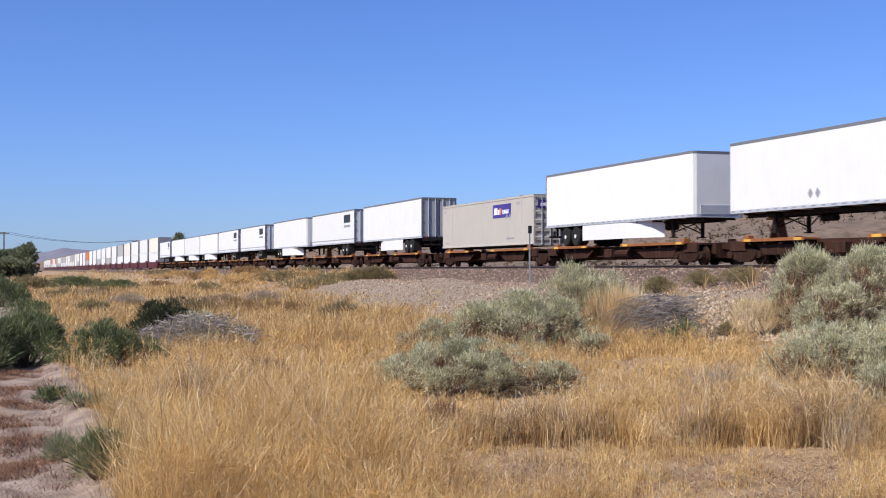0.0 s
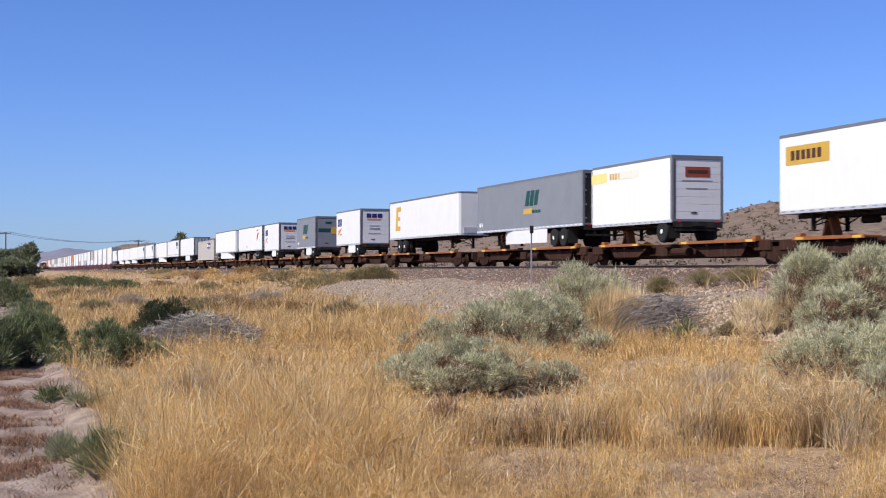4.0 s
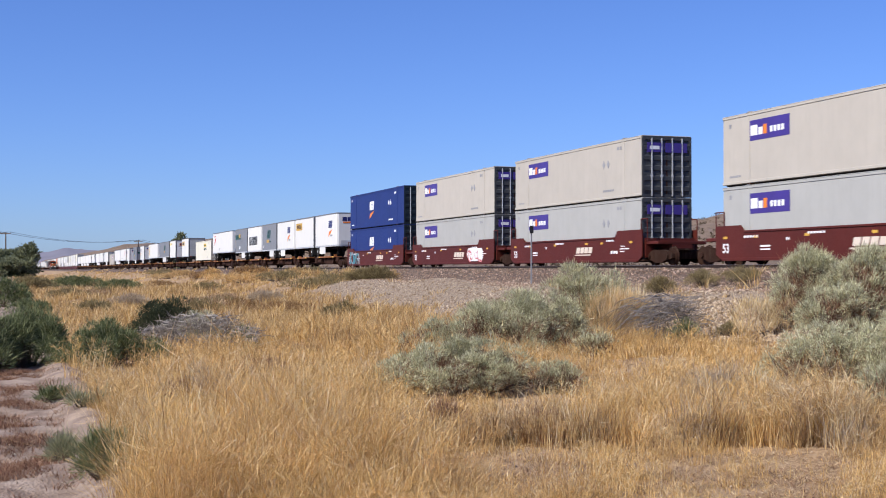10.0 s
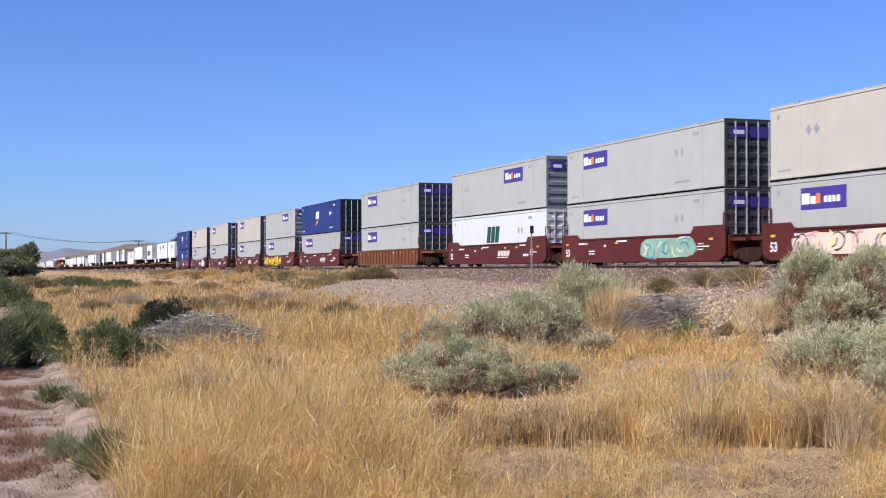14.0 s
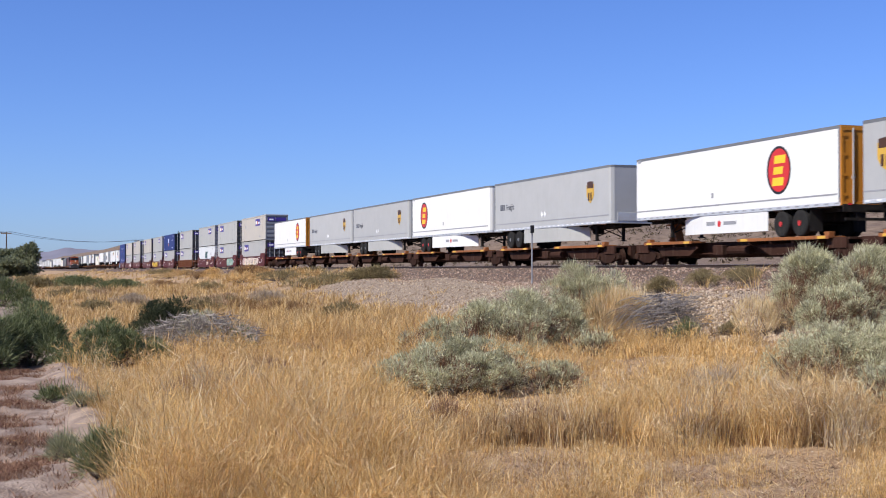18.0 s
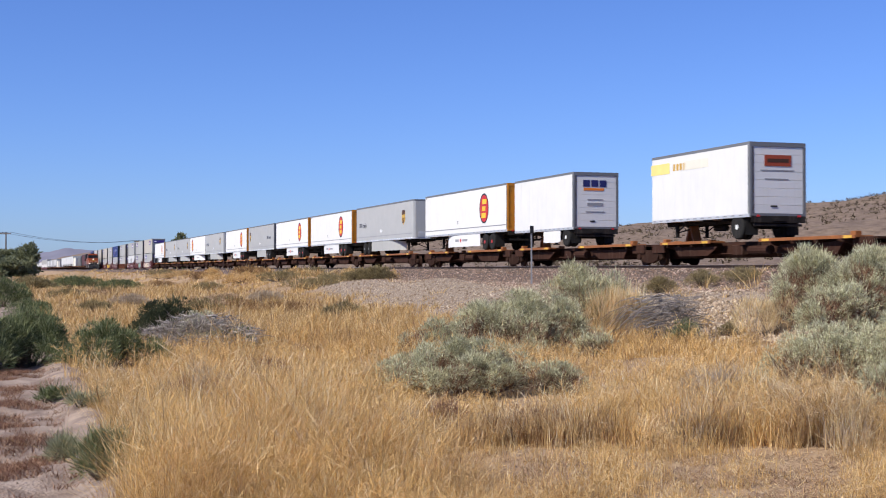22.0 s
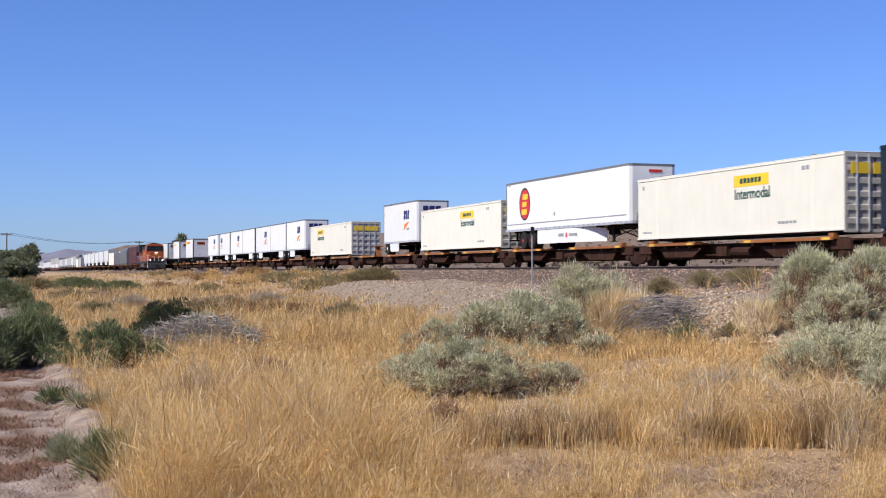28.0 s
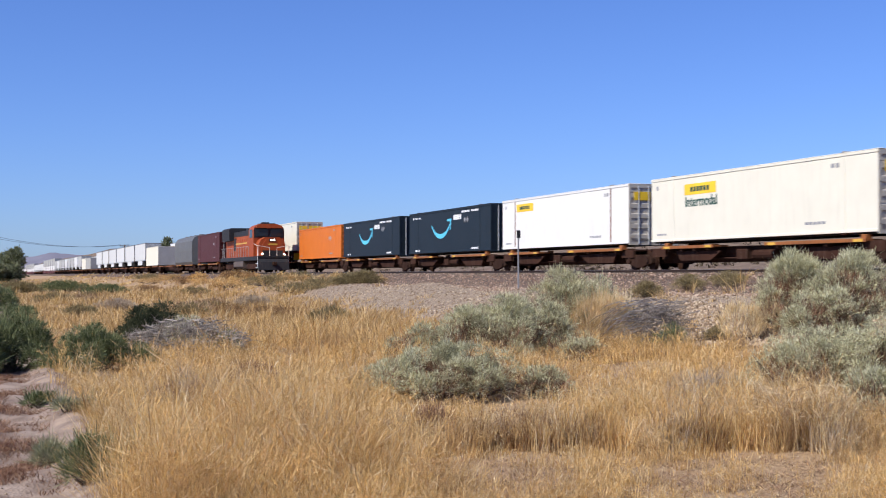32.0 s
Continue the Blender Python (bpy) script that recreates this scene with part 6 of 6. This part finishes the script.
shrub("sagebrush", "feathery pale green sagebrush by the embankment", 12.75, 28.36, tufts(6, 0.85, 0.6, 1.78, 34, 0.27), 26000, length=0.11, width=0.01, rise=0.6)
shrub("sagebrush", "feathery pale green sagebrush by the embankment", 13.8, 28.64, tufts(7, 0.65, 0.5, 1.68, 28, 0.27), 17000, length=0.11, width=0.01, rise=0.6)
shrub("sagebrush", "small round grey-green sagebrush in the grass", 10.8, 23.28, tufts(8, 0.46, 0.45, 0.6, 24, 0.2), 7350, length=0.085, width=0.01, rise=0.35)
shrub("sagebrush", "large feathery sagebrush on the gravel slope", 17.42, 25.81, tufts(9, 1.05, 0.9, 1.75, 45, 0.27), 37800, length=0.11, width=0.01, rise=0.6)
shrub("sagebrush", "large feathery sagebrush on the gravel slope", 18.14, 24.51, tufts(10, 1.1, 0.9, 1.45, 42, 0.27), 35700, length=0.11, width=0.01, rise=0.6)
shrub("sagebrush", "drooping pale sagebrush at the slope foot", 16.34, 23.0, tufts(11, 0.85, 0.7, 1.15, 46, 0.2), 23100, length=0.085, width=0.01, rise=0.35)
shrub("sagebrush", "dense grey-green sagebrush in dry grass", 11.1, 15.9, tufts(12, 1.0, 0.8, 1.06, 130, 0.13), 35000, length=0.055, width=0.0075, rise=0.35)
shrub("sagebrush", "dense grey-green sagebrush in dry grass", 11.8, 15.3, tufts(13, 0.95, 0.75, 1.2, 120, 0.13), 30000, length=0.055, width=0.0075, rise=0.35)
shrub("sagebrush", "dense grey-green sagebrush in dry grass", 9.0, 11.6, tufts(14, 0.5, 0.5, 0.72, 49, 0.125), 14700, length=0.055, width=0.0075, rise=0.35)
# olive shrubs on the ballast shoulder
OLIVE = "olive-brown shrub rooted in the ballast shoulder"
shrub("shoulder_shrub", "olive-green shrub rooted in the ballast shoulder", 18.99, 35.83, tufts(20, 0.55, 0.4, 0.5, 35, 0.12), 5400, "olive", 0.075, 0.0112, .5)
shrub("shoulder_shrub", OLIVE, 22.2, 38.9, tufts(21, 0.5, 0.9, 0.5, 60, 0.13), 8100, "olive", 0.065, 0.00806, .5)
shrub("shoulder_shrub", OLIVE, 22.5, 37.0, tufts(22, 0.5, 0.9, 0.5, 60, 0.13), 8100, "olive", 0.065, 0.00806, .5)
shrub("shoulder_shrub", OLIVE, 20.3, 75.2, tufts(23, 1.2, 0.9, 0.75, 43, 0.234), 8100, "olive", 0.125, 0.0217, .5)
shrub("shoulder_shrub", OLIVE, 21.0, 74.6, tufts(24, 1, 0.8, 0.85, 45, 0.208), 8100, "olive", 0.125, 0.0217, .5)
shrub("shoulder_shrub", "small green tuft on the gravel slope", 15.9, 26.6, tufts(25, 0.28, 0.28, 0.35, 14, 0.1), 1800, "olive", 0.07, 0.008, .6)
shrub("shoulder_shrub", "small green tuft beside a dead bush", 14.25, 25.9, tufts(26, 0.36, 0.3, 0.62, 18, 0.12), 2600, "green", 0.08, 0.008, .6)
shrub("shoulder_shrub", "small dry tuft on the gravel slope", 15.2, 24.6, tufts(27, 0.25, 0.25, 0.26, 12, 0.08), 1200, "litter_straw", 0.08, 0.007, .8)
# green shrubs by the dirt track
GREEN = "dull green shrub beside the dirt track"
shrub("green_shrub", GREEN, .38, 25.2, tufts(30, 0.8, 0.8, 1.12, 45, 0.195), 20250, "green", 0.11, 0.00992, .5)
shrub("green_shrub", GREEN, -.45, 24.5, tufts(31, 0.8, 0.8, 1.0, 40, 0.208), 16200, "green", 0.11, 0.00992, .5)
shrub("green_shrub", GREEN, 1.72, 23.9, tufts(32, 0.82, 0.7, 0.8, 46, 0.175), 23000, "green", 0.085, 0.00868, .5)
shrub("green_shrub", "dark green shrub beside a pile of dead branches", 3.7, 31.4, tufts(33, 0.98, 0.6, 1.02, 56, 0.175), 20000, "dark_green", 0.08, 0.0112, .5)
shrub("green_shrub", "grey-green shrub growing out of dead branches", 4.35, 31.0, tufts(34, 0.5, 0.4, 0.74, 36, 0.13), 7000, "sage", 0.07, 0.0093, .5)
shrub("green_shrub", "grey-green shrub growing out of dead branches", 4.9, 29.0, tufts(44, 0.4, 0.35, 0.45, 26, 0.11), 5000, "green", 0.07, 0.0093, .5)
shrub("green_shrub", GREEN, -.13, 63.3, tufts(35, 1.3, 1.3, 1.35, 38, 0.338), 12150, "green", 0.15, 0.0217, .5)
shrub("green_shrub", GREEN, -1.2, 45.0, tufts(36, 1, 1.2, 1, 43, 0.26), 12150, "green", 0.13, 0.0174, .5)
shrub("green_shrub", "low green shrub on the grass flat", .9, 50.0, tufts(37, 0.8, 0.8, 0.55, 47, 0.172), 6750, "green", 0.1, 0.0155, .5)
shrub("green_shrub", "low green shrub far along the flat", 2.1, 115.2, tufts(38, 1.8, 1.5, 1.2, 43, 0.374), 9450, "olive", 0.175, 0.031, .5)
shrub("green_shrub", "low green shrub far along the flat", 6.0, 124.5, tufts(39, 2.6, 1.5, 1, 79, 0.312), 9450, "green", 0.175, 0.031, .5)
shrub("green_shrub", "low green shrub far along the flat", 9.5, 118.0, tufts(40, 2.2, 1.5, 0.9, 82, 0.281), 8100, "green", 0.175, 0.031, .5)
shrub("green_shrub", "low grey shrub in dry grass", 12.2, 64.0, tufts(41, 1, 0.9, 0.55, 62, 0.172), 8100, "sage_dry", 0.125, 0.0155, .5)
shrub("green_shrub", "low grey shrub in dry grass", 9.3, 58.0, tufts(42, 0.9, 0.9, 0.6, 49, 0.187), 8100, "olive", 0.11, 0.0155, .5)
shrub("green_shrub", "low tan shrub in dry grass", 5.6, 62.0, tufts(43, 0.9, 0.9, 0.5, 67, 0.156), 6750, "sage_dry", 0.11, 0.0155, .5)
dice = random.Random(77)
for k in range(16):
    y = 44 * 2.6 ** dice.random()
    x = dice.uniform(2.5, 9 + .06 * y)
    r = dice.uniform(.5, 1.1)
    shrub("low_shrub", ("low olive-brown shrub on the grass flat", "low tan dead shrub on the grass flat", "low brown tuft on the grass flat")[k % 3], x, y, tufts(100 + k, r * 1.3, r, dice.uniform(.35, .6), 26, .2),
          2600, ("olive", "litter_straw", "brown_straw")[k % 3], .13, .02, .5)
for k in range(22):
    y = 74 * 2.5 ** dice.random()
    x = dice.uniform(16.5, 21.8)
    r = dice.uniform(.8, 1.5)
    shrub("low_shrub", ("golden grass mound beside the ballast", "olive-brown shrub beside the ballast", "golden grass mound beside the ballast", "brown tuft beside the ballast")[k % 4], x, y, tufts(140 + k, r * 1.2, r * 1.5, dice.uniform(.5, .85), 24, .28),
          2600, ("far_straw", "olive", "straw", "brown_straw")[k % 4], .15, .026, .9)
# small plants near the camera
WEED = "small grey-green weed on bare sand"
shrub("weed", "bushy green weed at the edge of the track", .80, 10.7, lumps(50, .25, .25, .36, 14), 6000, "green", .08, .005, .8, group="weeds by the track")
shrub("weed", "small green weed in dry grass", 1.25, 11.3, lumps(51, .2, .2, .28, 4), 3000, "sage", .10, .006, .8, group="weeds by the track")
shrub("weed", WEED, .47, 12.6, lumps(52, .22, .24, .2, 7), 2200, "weed", .09, .005, .8, group="weeds by the track")
shrub("weed", WEED, .59, 17.2, lumps(53, .2, .2, .13, 5), 1300, "green", .09, .007, .8, group="weeds by the track")
shrub("weed", WEED, .95, 15.6, lumps(54, .26, .22, .11, 5), 1400, "weed", .09, .007, .8, group="weeds by the track")
shrub("weed", "grey dead weed in dry grass", 7.95, 11.58, lumps(55, .5, .3, .34, 7), 2600, "sage_dry", .13, .005, .8, group="weeds by the track")
shrub("weed", "grey dead weed in dry grass", 8.9, 15.0, lumps(56, .5, .3, .34, 6), 2200, "sage_dry", .16, .006, .8, group="weeds by the track")
# dead twiggy weeds in the grass
for x, y, rx, h, leaf in ((2.35, 16.0, .55, .52, "sage_dry"), (2.1, 15.5, .4, .40, "brown_weed"), (3.0, 16.9, .4, .36, "brown_weed"), (3.35, 12.6, .3, .30, "brown_weed"), (7.6, 12.9, .5, .48, "sage_dry"),
                          (8.1, 12.2, .5, .5, "sage_dry"), (8.3, 14.2, .5, .55, "sage_dry"), (4.3, 12.75, .35, .36, "brown_weed"), (5.3, 12.5, .3, .34, "brown_weed"), (3.9, 20.5, .5, .4, "brown_weed")):
    shrub("dead_weed", "twiggy %s dead weed standing in dry grass" % {"sage_dry": "pinkish-brown", "brown_weed": "dark brown"}[leaf], x, y, tufts(int(x * 90), rx, rx * .8, h, 16, .10), 2600, leaf, .11, .0038, .9, "sage_dry", category="weed", group="dead weeds")
# tall golden clump at the slope's foot
shrub("grass_clump", "tall golden grass clump at the embankment foot", 13.53, 27.66, [(-.4, 0, .4, .42, .4, .55), (0, .1, .45, .45, .4, .6), (.38, -.1, .42, .4, .4, .55)], 10000, "pale_straw", .26, .008, 2.0, category="grass clump")
shrub("grass_clump", "golden grass clump on the gravel slope", 16.3, 25.6, [(-.4, 0, .3, .5, .4, .4), (.4, 0, .3, .5, .4, .4)], 2300, "pale_straw", .24, .008, 2.0, category="grass clump")


def branch_pile(name, label, x, y, rx, ry, h, n, arch, seed, thick, mat="grey_twig"):
    """A heap of weathered bent branches."""
    c = thing(name, label, "branches", "", pose(x, y, float(ground_z(x, y))))
    dice = random.Random(seed)
    for k in range(n):
        a = dice.uniform(0, 2 * math.pi) if not arch else dice.uniform(-.5, .5) + math.pi * .92
        p = Vector((dice.uniform(-rx, rx), dice.uniform(-ry, ry), 0))
        p.z = h * dice.uniform(.05, .95) * (1 - (.55 * (p.x / rx) ** 2 if not arch else 0))
        ln = dice.uniform(.35, .8) * (1.5 if arch else .75)
        r = dice.uniform(.4, 1) * thick
        br = Shape()
        for i in range(4):
            q = p + Vector((math.cos(a), math.sin(a), dice.uniform(-.25, .3) - (.28 * i if arch else 0))) * ln / 4
            q.z = max(q.z, .02)
            br.tube(p, q, r, r * .75, 5)
            if not arch and dice.random() < .6:
                br.tube(q, q + Vector((dice.uniform(-.2, .2), dice.uniform(-.2, .2), dice.uniform(.02, .2))), r * .5, r * .15, 4)
            p, r, a = q, r * .75, a + dice.uniform(-.5, .5) * (.4 if arch else 1)
        part("branch", br, M[mat], c)
    v, f = shoots([(0, 0, h * .32, rx, ry, h * .5)], 2200 if arch else 6000, .12 if not arch else .24, .006, .1, .3)
    tw = new("twig", bulk("twig", v, f, M[mat]))
    tw.parent = c
    tagged(tw, kind="stuff")
    return c


branch_pile("branch_pile", "pile of bleached grey dead branches in dry grass", 4.1, 28.9, 1.25, .65, .72, 170, False, 5, .024)
branch_pile("dead_bush", "collapsed grey dead bush on the gravel slope", 14.55, 26.9, .80, .5, 1.15, 200, True, 6, .017, "dead_grey")

# dead brown weeds down the middle of the dirt track
wx = .18 + .26 * GEN.normal(size=5200)
wy = GEN.uniform(8.5, 32, 5200)
keep = vnoise(wx * 2.4, wy * 2.2, 41) * .6 + vnoise(wx * 7, wy * 6, 42) * .4 > .54
wx, wy = wx[keep], wy[keep]
wx, wy = np.repeat(wx, 12) + GEN.normal(size=len(wx) * 12) * .05, np.repeat(wy, 12) + GEN.normal(size=len(wy) * 12) * .05
hh = GEN.uniform(.015, .09, len(wx))
v, f = blades(np.stack([wx, wy, ground_z(wx, wy) - .01], 1), hh, np.full(len(wx), .006), GEN.normal(size=(len(wx), 2)) * .07)
tagged(new("track_weeds", bulk("track_weeds", v, f, M["brown_weed"])), "dead brown weeds along the middle of the dirt track", "weeds", kind="stuff")


# ================= stones =================
def stone_field(name, n, x0, x1, y0, y1, s0, s1, mat, label):
    x = GEN.uniform(x0, x1, n)
    y = y0 * (y1 / y0) ** GEN.random(n)
    s = GEN.uniform(s0, s1, n) * GEN.uniform(.6, 1.3, n)
    c = np.stack([x, y, ground_z(x, y) + s * .18], 1)
    oct_ = np.array([(1, 0, 0), (-1, 0, 0), (0, 1, 0), (0, -1, 0), (0, 0, 1), (0, 0, -1)], dtype=float)
    v = oct_[None] * GEN.uniform(.55, 1.2, (n, 6, 1)) * s[:, None, None] * np.array([1, 1, .7])
    a = GEN.uniform(0, 6.28, n)
    ca, sa = np.cos(a)[:, None], np.sin(a)[:, None]
    tx = GEN.normal(size=(n, 1)) * .5
    v = np.stack([v[..., 0] * ca - v[..., 1] * sa, v[..., 0] * sa + v[..., 1] * ca, v[..., 2] + v[..., 0] * tx], 2) + c[:, None]
    tri = np.array([(0, 2, 4), (2, 1, 4), (1, 3, 4), (3, 0, 4), (2, 0, 5), (1, 2, 5), (3, 1, 5), (0, 3, 5)])
    f = (np.arange(n)[:, None, None] * 6 + tri[None]).reshape(-1, 3)
    return tagged(new(name, bulk(name, v.reshape(-1, 3), f, M[mat])), label, "stones", kind="stuff")


def stone_material(name, k, tone=(1, 1, 1)):
    m, nt, bsdf = nodes_of(name)
    geo = nt.nodes.new("ShaderNodeNewGeometry")
    col = ramp_node(nt, geo.outputs["Random Per Island"], [(p, tuple(k * q * e for q, e in zip(c, tone))) for p, c in ((0, (.13, .088, .058)), (.35, (.255, .186, .13)), (.7, (.38, .30, .22)), (1, (.58, .50, .40)))])
    nt.links.new(col, bsdf.inputs["Base Color"])
    bsdf.inputs["Roughness"].default_value = .9
    return m


M["stone"] = stone_material("broken_stone", 1.05, (1, .95, .88))
M["pale_stone"] = stone_material("pale_broken_stone", 1.05, (1, .93, .82))
M["ballast"] = stone_material("dark_ballast", 0.45)
M["pink_stone"] = stone_material("pinkish_ballast", 0.9, (1.0, .86, .84))
stone_field("ballast_stones", 10000, 21.4, 24.2, 24, 110, .02, .045, "ballast", "pinkish grey broken ballast stones beside the rails")
stone_field("shoulder_stones", 16000, 19.6, 23.4, 26, 90, .025, .06, "pink_stone", "pinkish broken stones on the ballast shoulder")
stone_field("slope_stones", 15000, 14.0, 21.6, 21, 80, .02, .06, "stone", "loose pale stones on the embankment slope")
stone_field("slope_stones", 9000, 14.0, 18.5, 20, 32, .025, .07, "pale_stone", "pale tan rubble on the embankment slope")
stone_field("ground_pebbles", 2000, -2.5, 9.0, 8, 26, .008, .025, "stone", "small pebbles on sandy ground")


# ================= post, poles, wires, far trees, mountains =================
def line_post():
    x, y = 20.95, 51.0
    z = float(ground_z(x, y))
    c = thing("marker_post", "thin grey steel marker post with small dark plate", "post", "", pose(x, y, z))
    part("pole", Shape().box(-.03, .03, -.02, .02, -.3, 2.52, .005).box(-.012, .012, .02, .05, -.3, 2.5), M["ink_grey"], c)
    part("plate", Shape().box(-.085, .085, -.045, -.022, 2.2, 2.52, .01), M["black"], c, "small dark plate")


line_post()


def utility_pole(x, y, top, arm, turn, double=False):
    z = float(ground_z(x, y))
    c = thing("utility_pole", "weathered wooden utility pole with cross arm", "utility pole", "utility poles", pose(x, y, z, 0, 0, turn))
    offs = (-1.6, 1.6) if double else (0,)
    for o in offs:
        part("pole", Shape().tube((o, 0, -1), (o, 0, top - z), .20, .13, 10), M["bark"], c)
    part("cross_arm", Shape().box(-arm, arm, -.2, -.06, top - z - .5, top - z - .28, .01), M["bark"], c)
    for k in (-.9, -.3, .3, .9):
        part("insulator", Shape().tube((k * arm, -.13, top - z - .28), (k * arm, -.13, top - z - .02), .05, .035, 8), M["ink_grey"], c)
    return c


POLES = [(-35.0, 270.0, 10.4), (.3, 310.4, 10.2), (35.8, 378.0, 10.1), (71.0, 445.0, 10.6)]
for x, y, top in POLES:
    utility_pole(x, y, top, 1.3, -28)
for (xa, ya, za), (xb, yb, zb) in zip(POLES, POLES[1:]):
    for k in (-1.1, 1.1):
        s = Shape()
        pts = [Vector((xa + (xb - xa) * t + k * .88, ya + (yb - ya) * t - k * .47, za + (zb - za) * t - .02 - 4 * 1.35 * t * (1 - t))) for t in [i / 14 for i in range(15)]]
        for p, q in zip(pts, pts[1:]):
            s.tube(p, q, .035, n=5)
        w = new("power_line", s.mesh("power_line"))
        w.data.materials.append(M["black"])
        tagged(w, "black overhead wire slung between utility poles", "wire", "overhead wires")
for th, r, top, dbl in ((28.2, 455, 30, False), (28.85, 455, 32, True)):
    x, y = r * math.sin(math.radians(th)), r * math.cos(math.radians(th))
    utility_pole(x, y, float(ground_z(x, y)) + (8.5 if dbl else 7.5), 2.4 if dbl else 1.2, -30, dbl)


def tree(x, y, h, r, seed, n=13000, trunk=.25, leaf=.42, low=.12):
    z = float(ground_z(x, y))
    c = thing("tree", "dark green broad desert tree with uneven crown", "tree", "trees along the line", pose(x, y, z))
    dice = random.Random(seed)
    tr = Shape().tube((0, 0, -.3), (.1, 0, h * .35), trunk, trunk * .7)
    lobes = []
    for k in range(20):
        a, q = dice.uniform(0, 2 * math.pi), math.sqrt(dice.random()) * .75
        p = Vector((r * q * math.cos(a), r * q * math.sin(a), h * dice.uniform(low + .08, .88) * (1 - .2 * q)))
        tr.tube((.1, 0, h * .33), p, trunk * .4, trunk * .12, 6)
        s = dice.uniform(.24, .42)
        lobes.append((p.x, p.y, p.z, r * s, r * s, h * s * .42))
    part("trunk", tr, M["bark"], c)
    v, f = shoots(lobes, n, leaf, leaf * .6, .1, .35)
    cr = new("crown", bulk("crown", v, f, M["tree_leaf"]))
    cr.parent = c
    return c


tree(-1.2, 302, 6.7, 4.2, 1, 9000)
tree(4.6, 300, 8.0, 2.9, 2, 7000)
tree(-6.5, 305, 6.6, 4.6, 3, 9000)
tree(-1.0, 288, 4.6, 4.5, 4, low=.05)
tree(4.0, 292, 3.8, 2.6, 6, 4000, low=.05)
tree(53.5, 425, 13.0, 3.6, 5, leaf=.5)

# the haze of distance is put into the ridge's violet-grey base colour
m, nt, bsdf = nodes_of("haze_tinted_mountain")
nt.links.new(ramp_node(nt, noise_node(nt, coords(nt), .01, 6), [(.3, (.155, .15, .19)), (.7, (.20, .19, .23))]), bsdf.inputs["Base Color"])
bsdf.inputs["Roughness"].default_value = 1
mx = np.linspace(-900, 900, 120)
mh = np.interp(mx, [-900, -250, -12, 70, 110, 154, 184, 216, 257, 314, 500, 900], [5, 30, 43, 50, 53, 65, 71, 64, 60, 55, 40, 10]) + 5 * (vnoise(mx / 22, mx * 0, 50) - .5)
rows = [np.stack([mx, np.full(120, yy), hh], 1) for yy, hh in ((3900, np.full(120, -3.0)), (4020, mh * .55), (4150, mh), (4400, mh * .3))]
mv = np.concatenate(rows)
mi = (np.arange(3)[:, None] * 120 + np.arange(119)[None]).ravel()
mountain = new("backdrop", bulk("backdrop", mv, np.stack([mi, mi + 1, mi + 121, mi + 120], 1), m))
tagged(mountain, "mountain ridge on the horizon, tinted violet for haze", "mountains", kind="structure")

# scrub on the hills
hx, hy = GEN.uniform(55, 240, 15000), 60 * (1800 / 60) ** GEN.random(15000)
keep = vnoise(hx / 20, hy / 20, 60) > .35
hx, hy = hx[keep], hy[keep]
sz = GEN.uniform(.25, .8, len(hx))
lv, lf = [], []
cx = np.stack([hx, hy, ground_z(hx, hy) + sz * .2], 1)
d = GEN.normal(size=(len(hx), 10, 3))
d /= np.linalg.norm(d, axis=2)[..., None]
d[..., 2] = np.abs(d[..., 2]) * .8
p = cx[:, None] + d * sz[:, None, None] * GEN.uniform(.4, 1, (len(hx), 10, 1))
q = p + GEN.normal(size=p.shape) * .2
s = p + GEN.normal(size=p.shape) * .2
v = np.stack([p, q, s], 2).reshape(-1, 3)
tagged(new("hill_scrub", bulk("hill_scrub", v, np.arange(len(v)).reshape(-1, 3), M["hill_bush"])), "scattered olive-brown scrub on bare hills", "scrub", kind="stuff")


# ================= movement =================
FAR_STEPS = [(0, 29.875), (6, 29.927), (12, 30.138), (18, 30.310), (24, 30.318), (32, 30.318)]


def far_run(t):
    gone = 0.0
    for (a, v), (b, _) in zip(FAR_STEPS, FAR_STEPS[1:]):
        gone += v * max(0.0, min(t, b) - a)
    return gone


def motions():
    """The far train rolls away, the near one comes on."""
    far = [(t, far_run(t)) for t in (0, 6, 12, 18, 24, 32)]
    near = [(0, 0.0), (16, -16 * NEAR_SPEED), (32, -32 * NEAR_SPEED)]
    for ob, lane, y, z in MOVERS:
        x = LANE_FAR if lane == "far" else LANE_NEAR
        walk(ob, [(t, pose(x, y + d, z)) for t, d in (far if lane == "far" else near)])


motions()
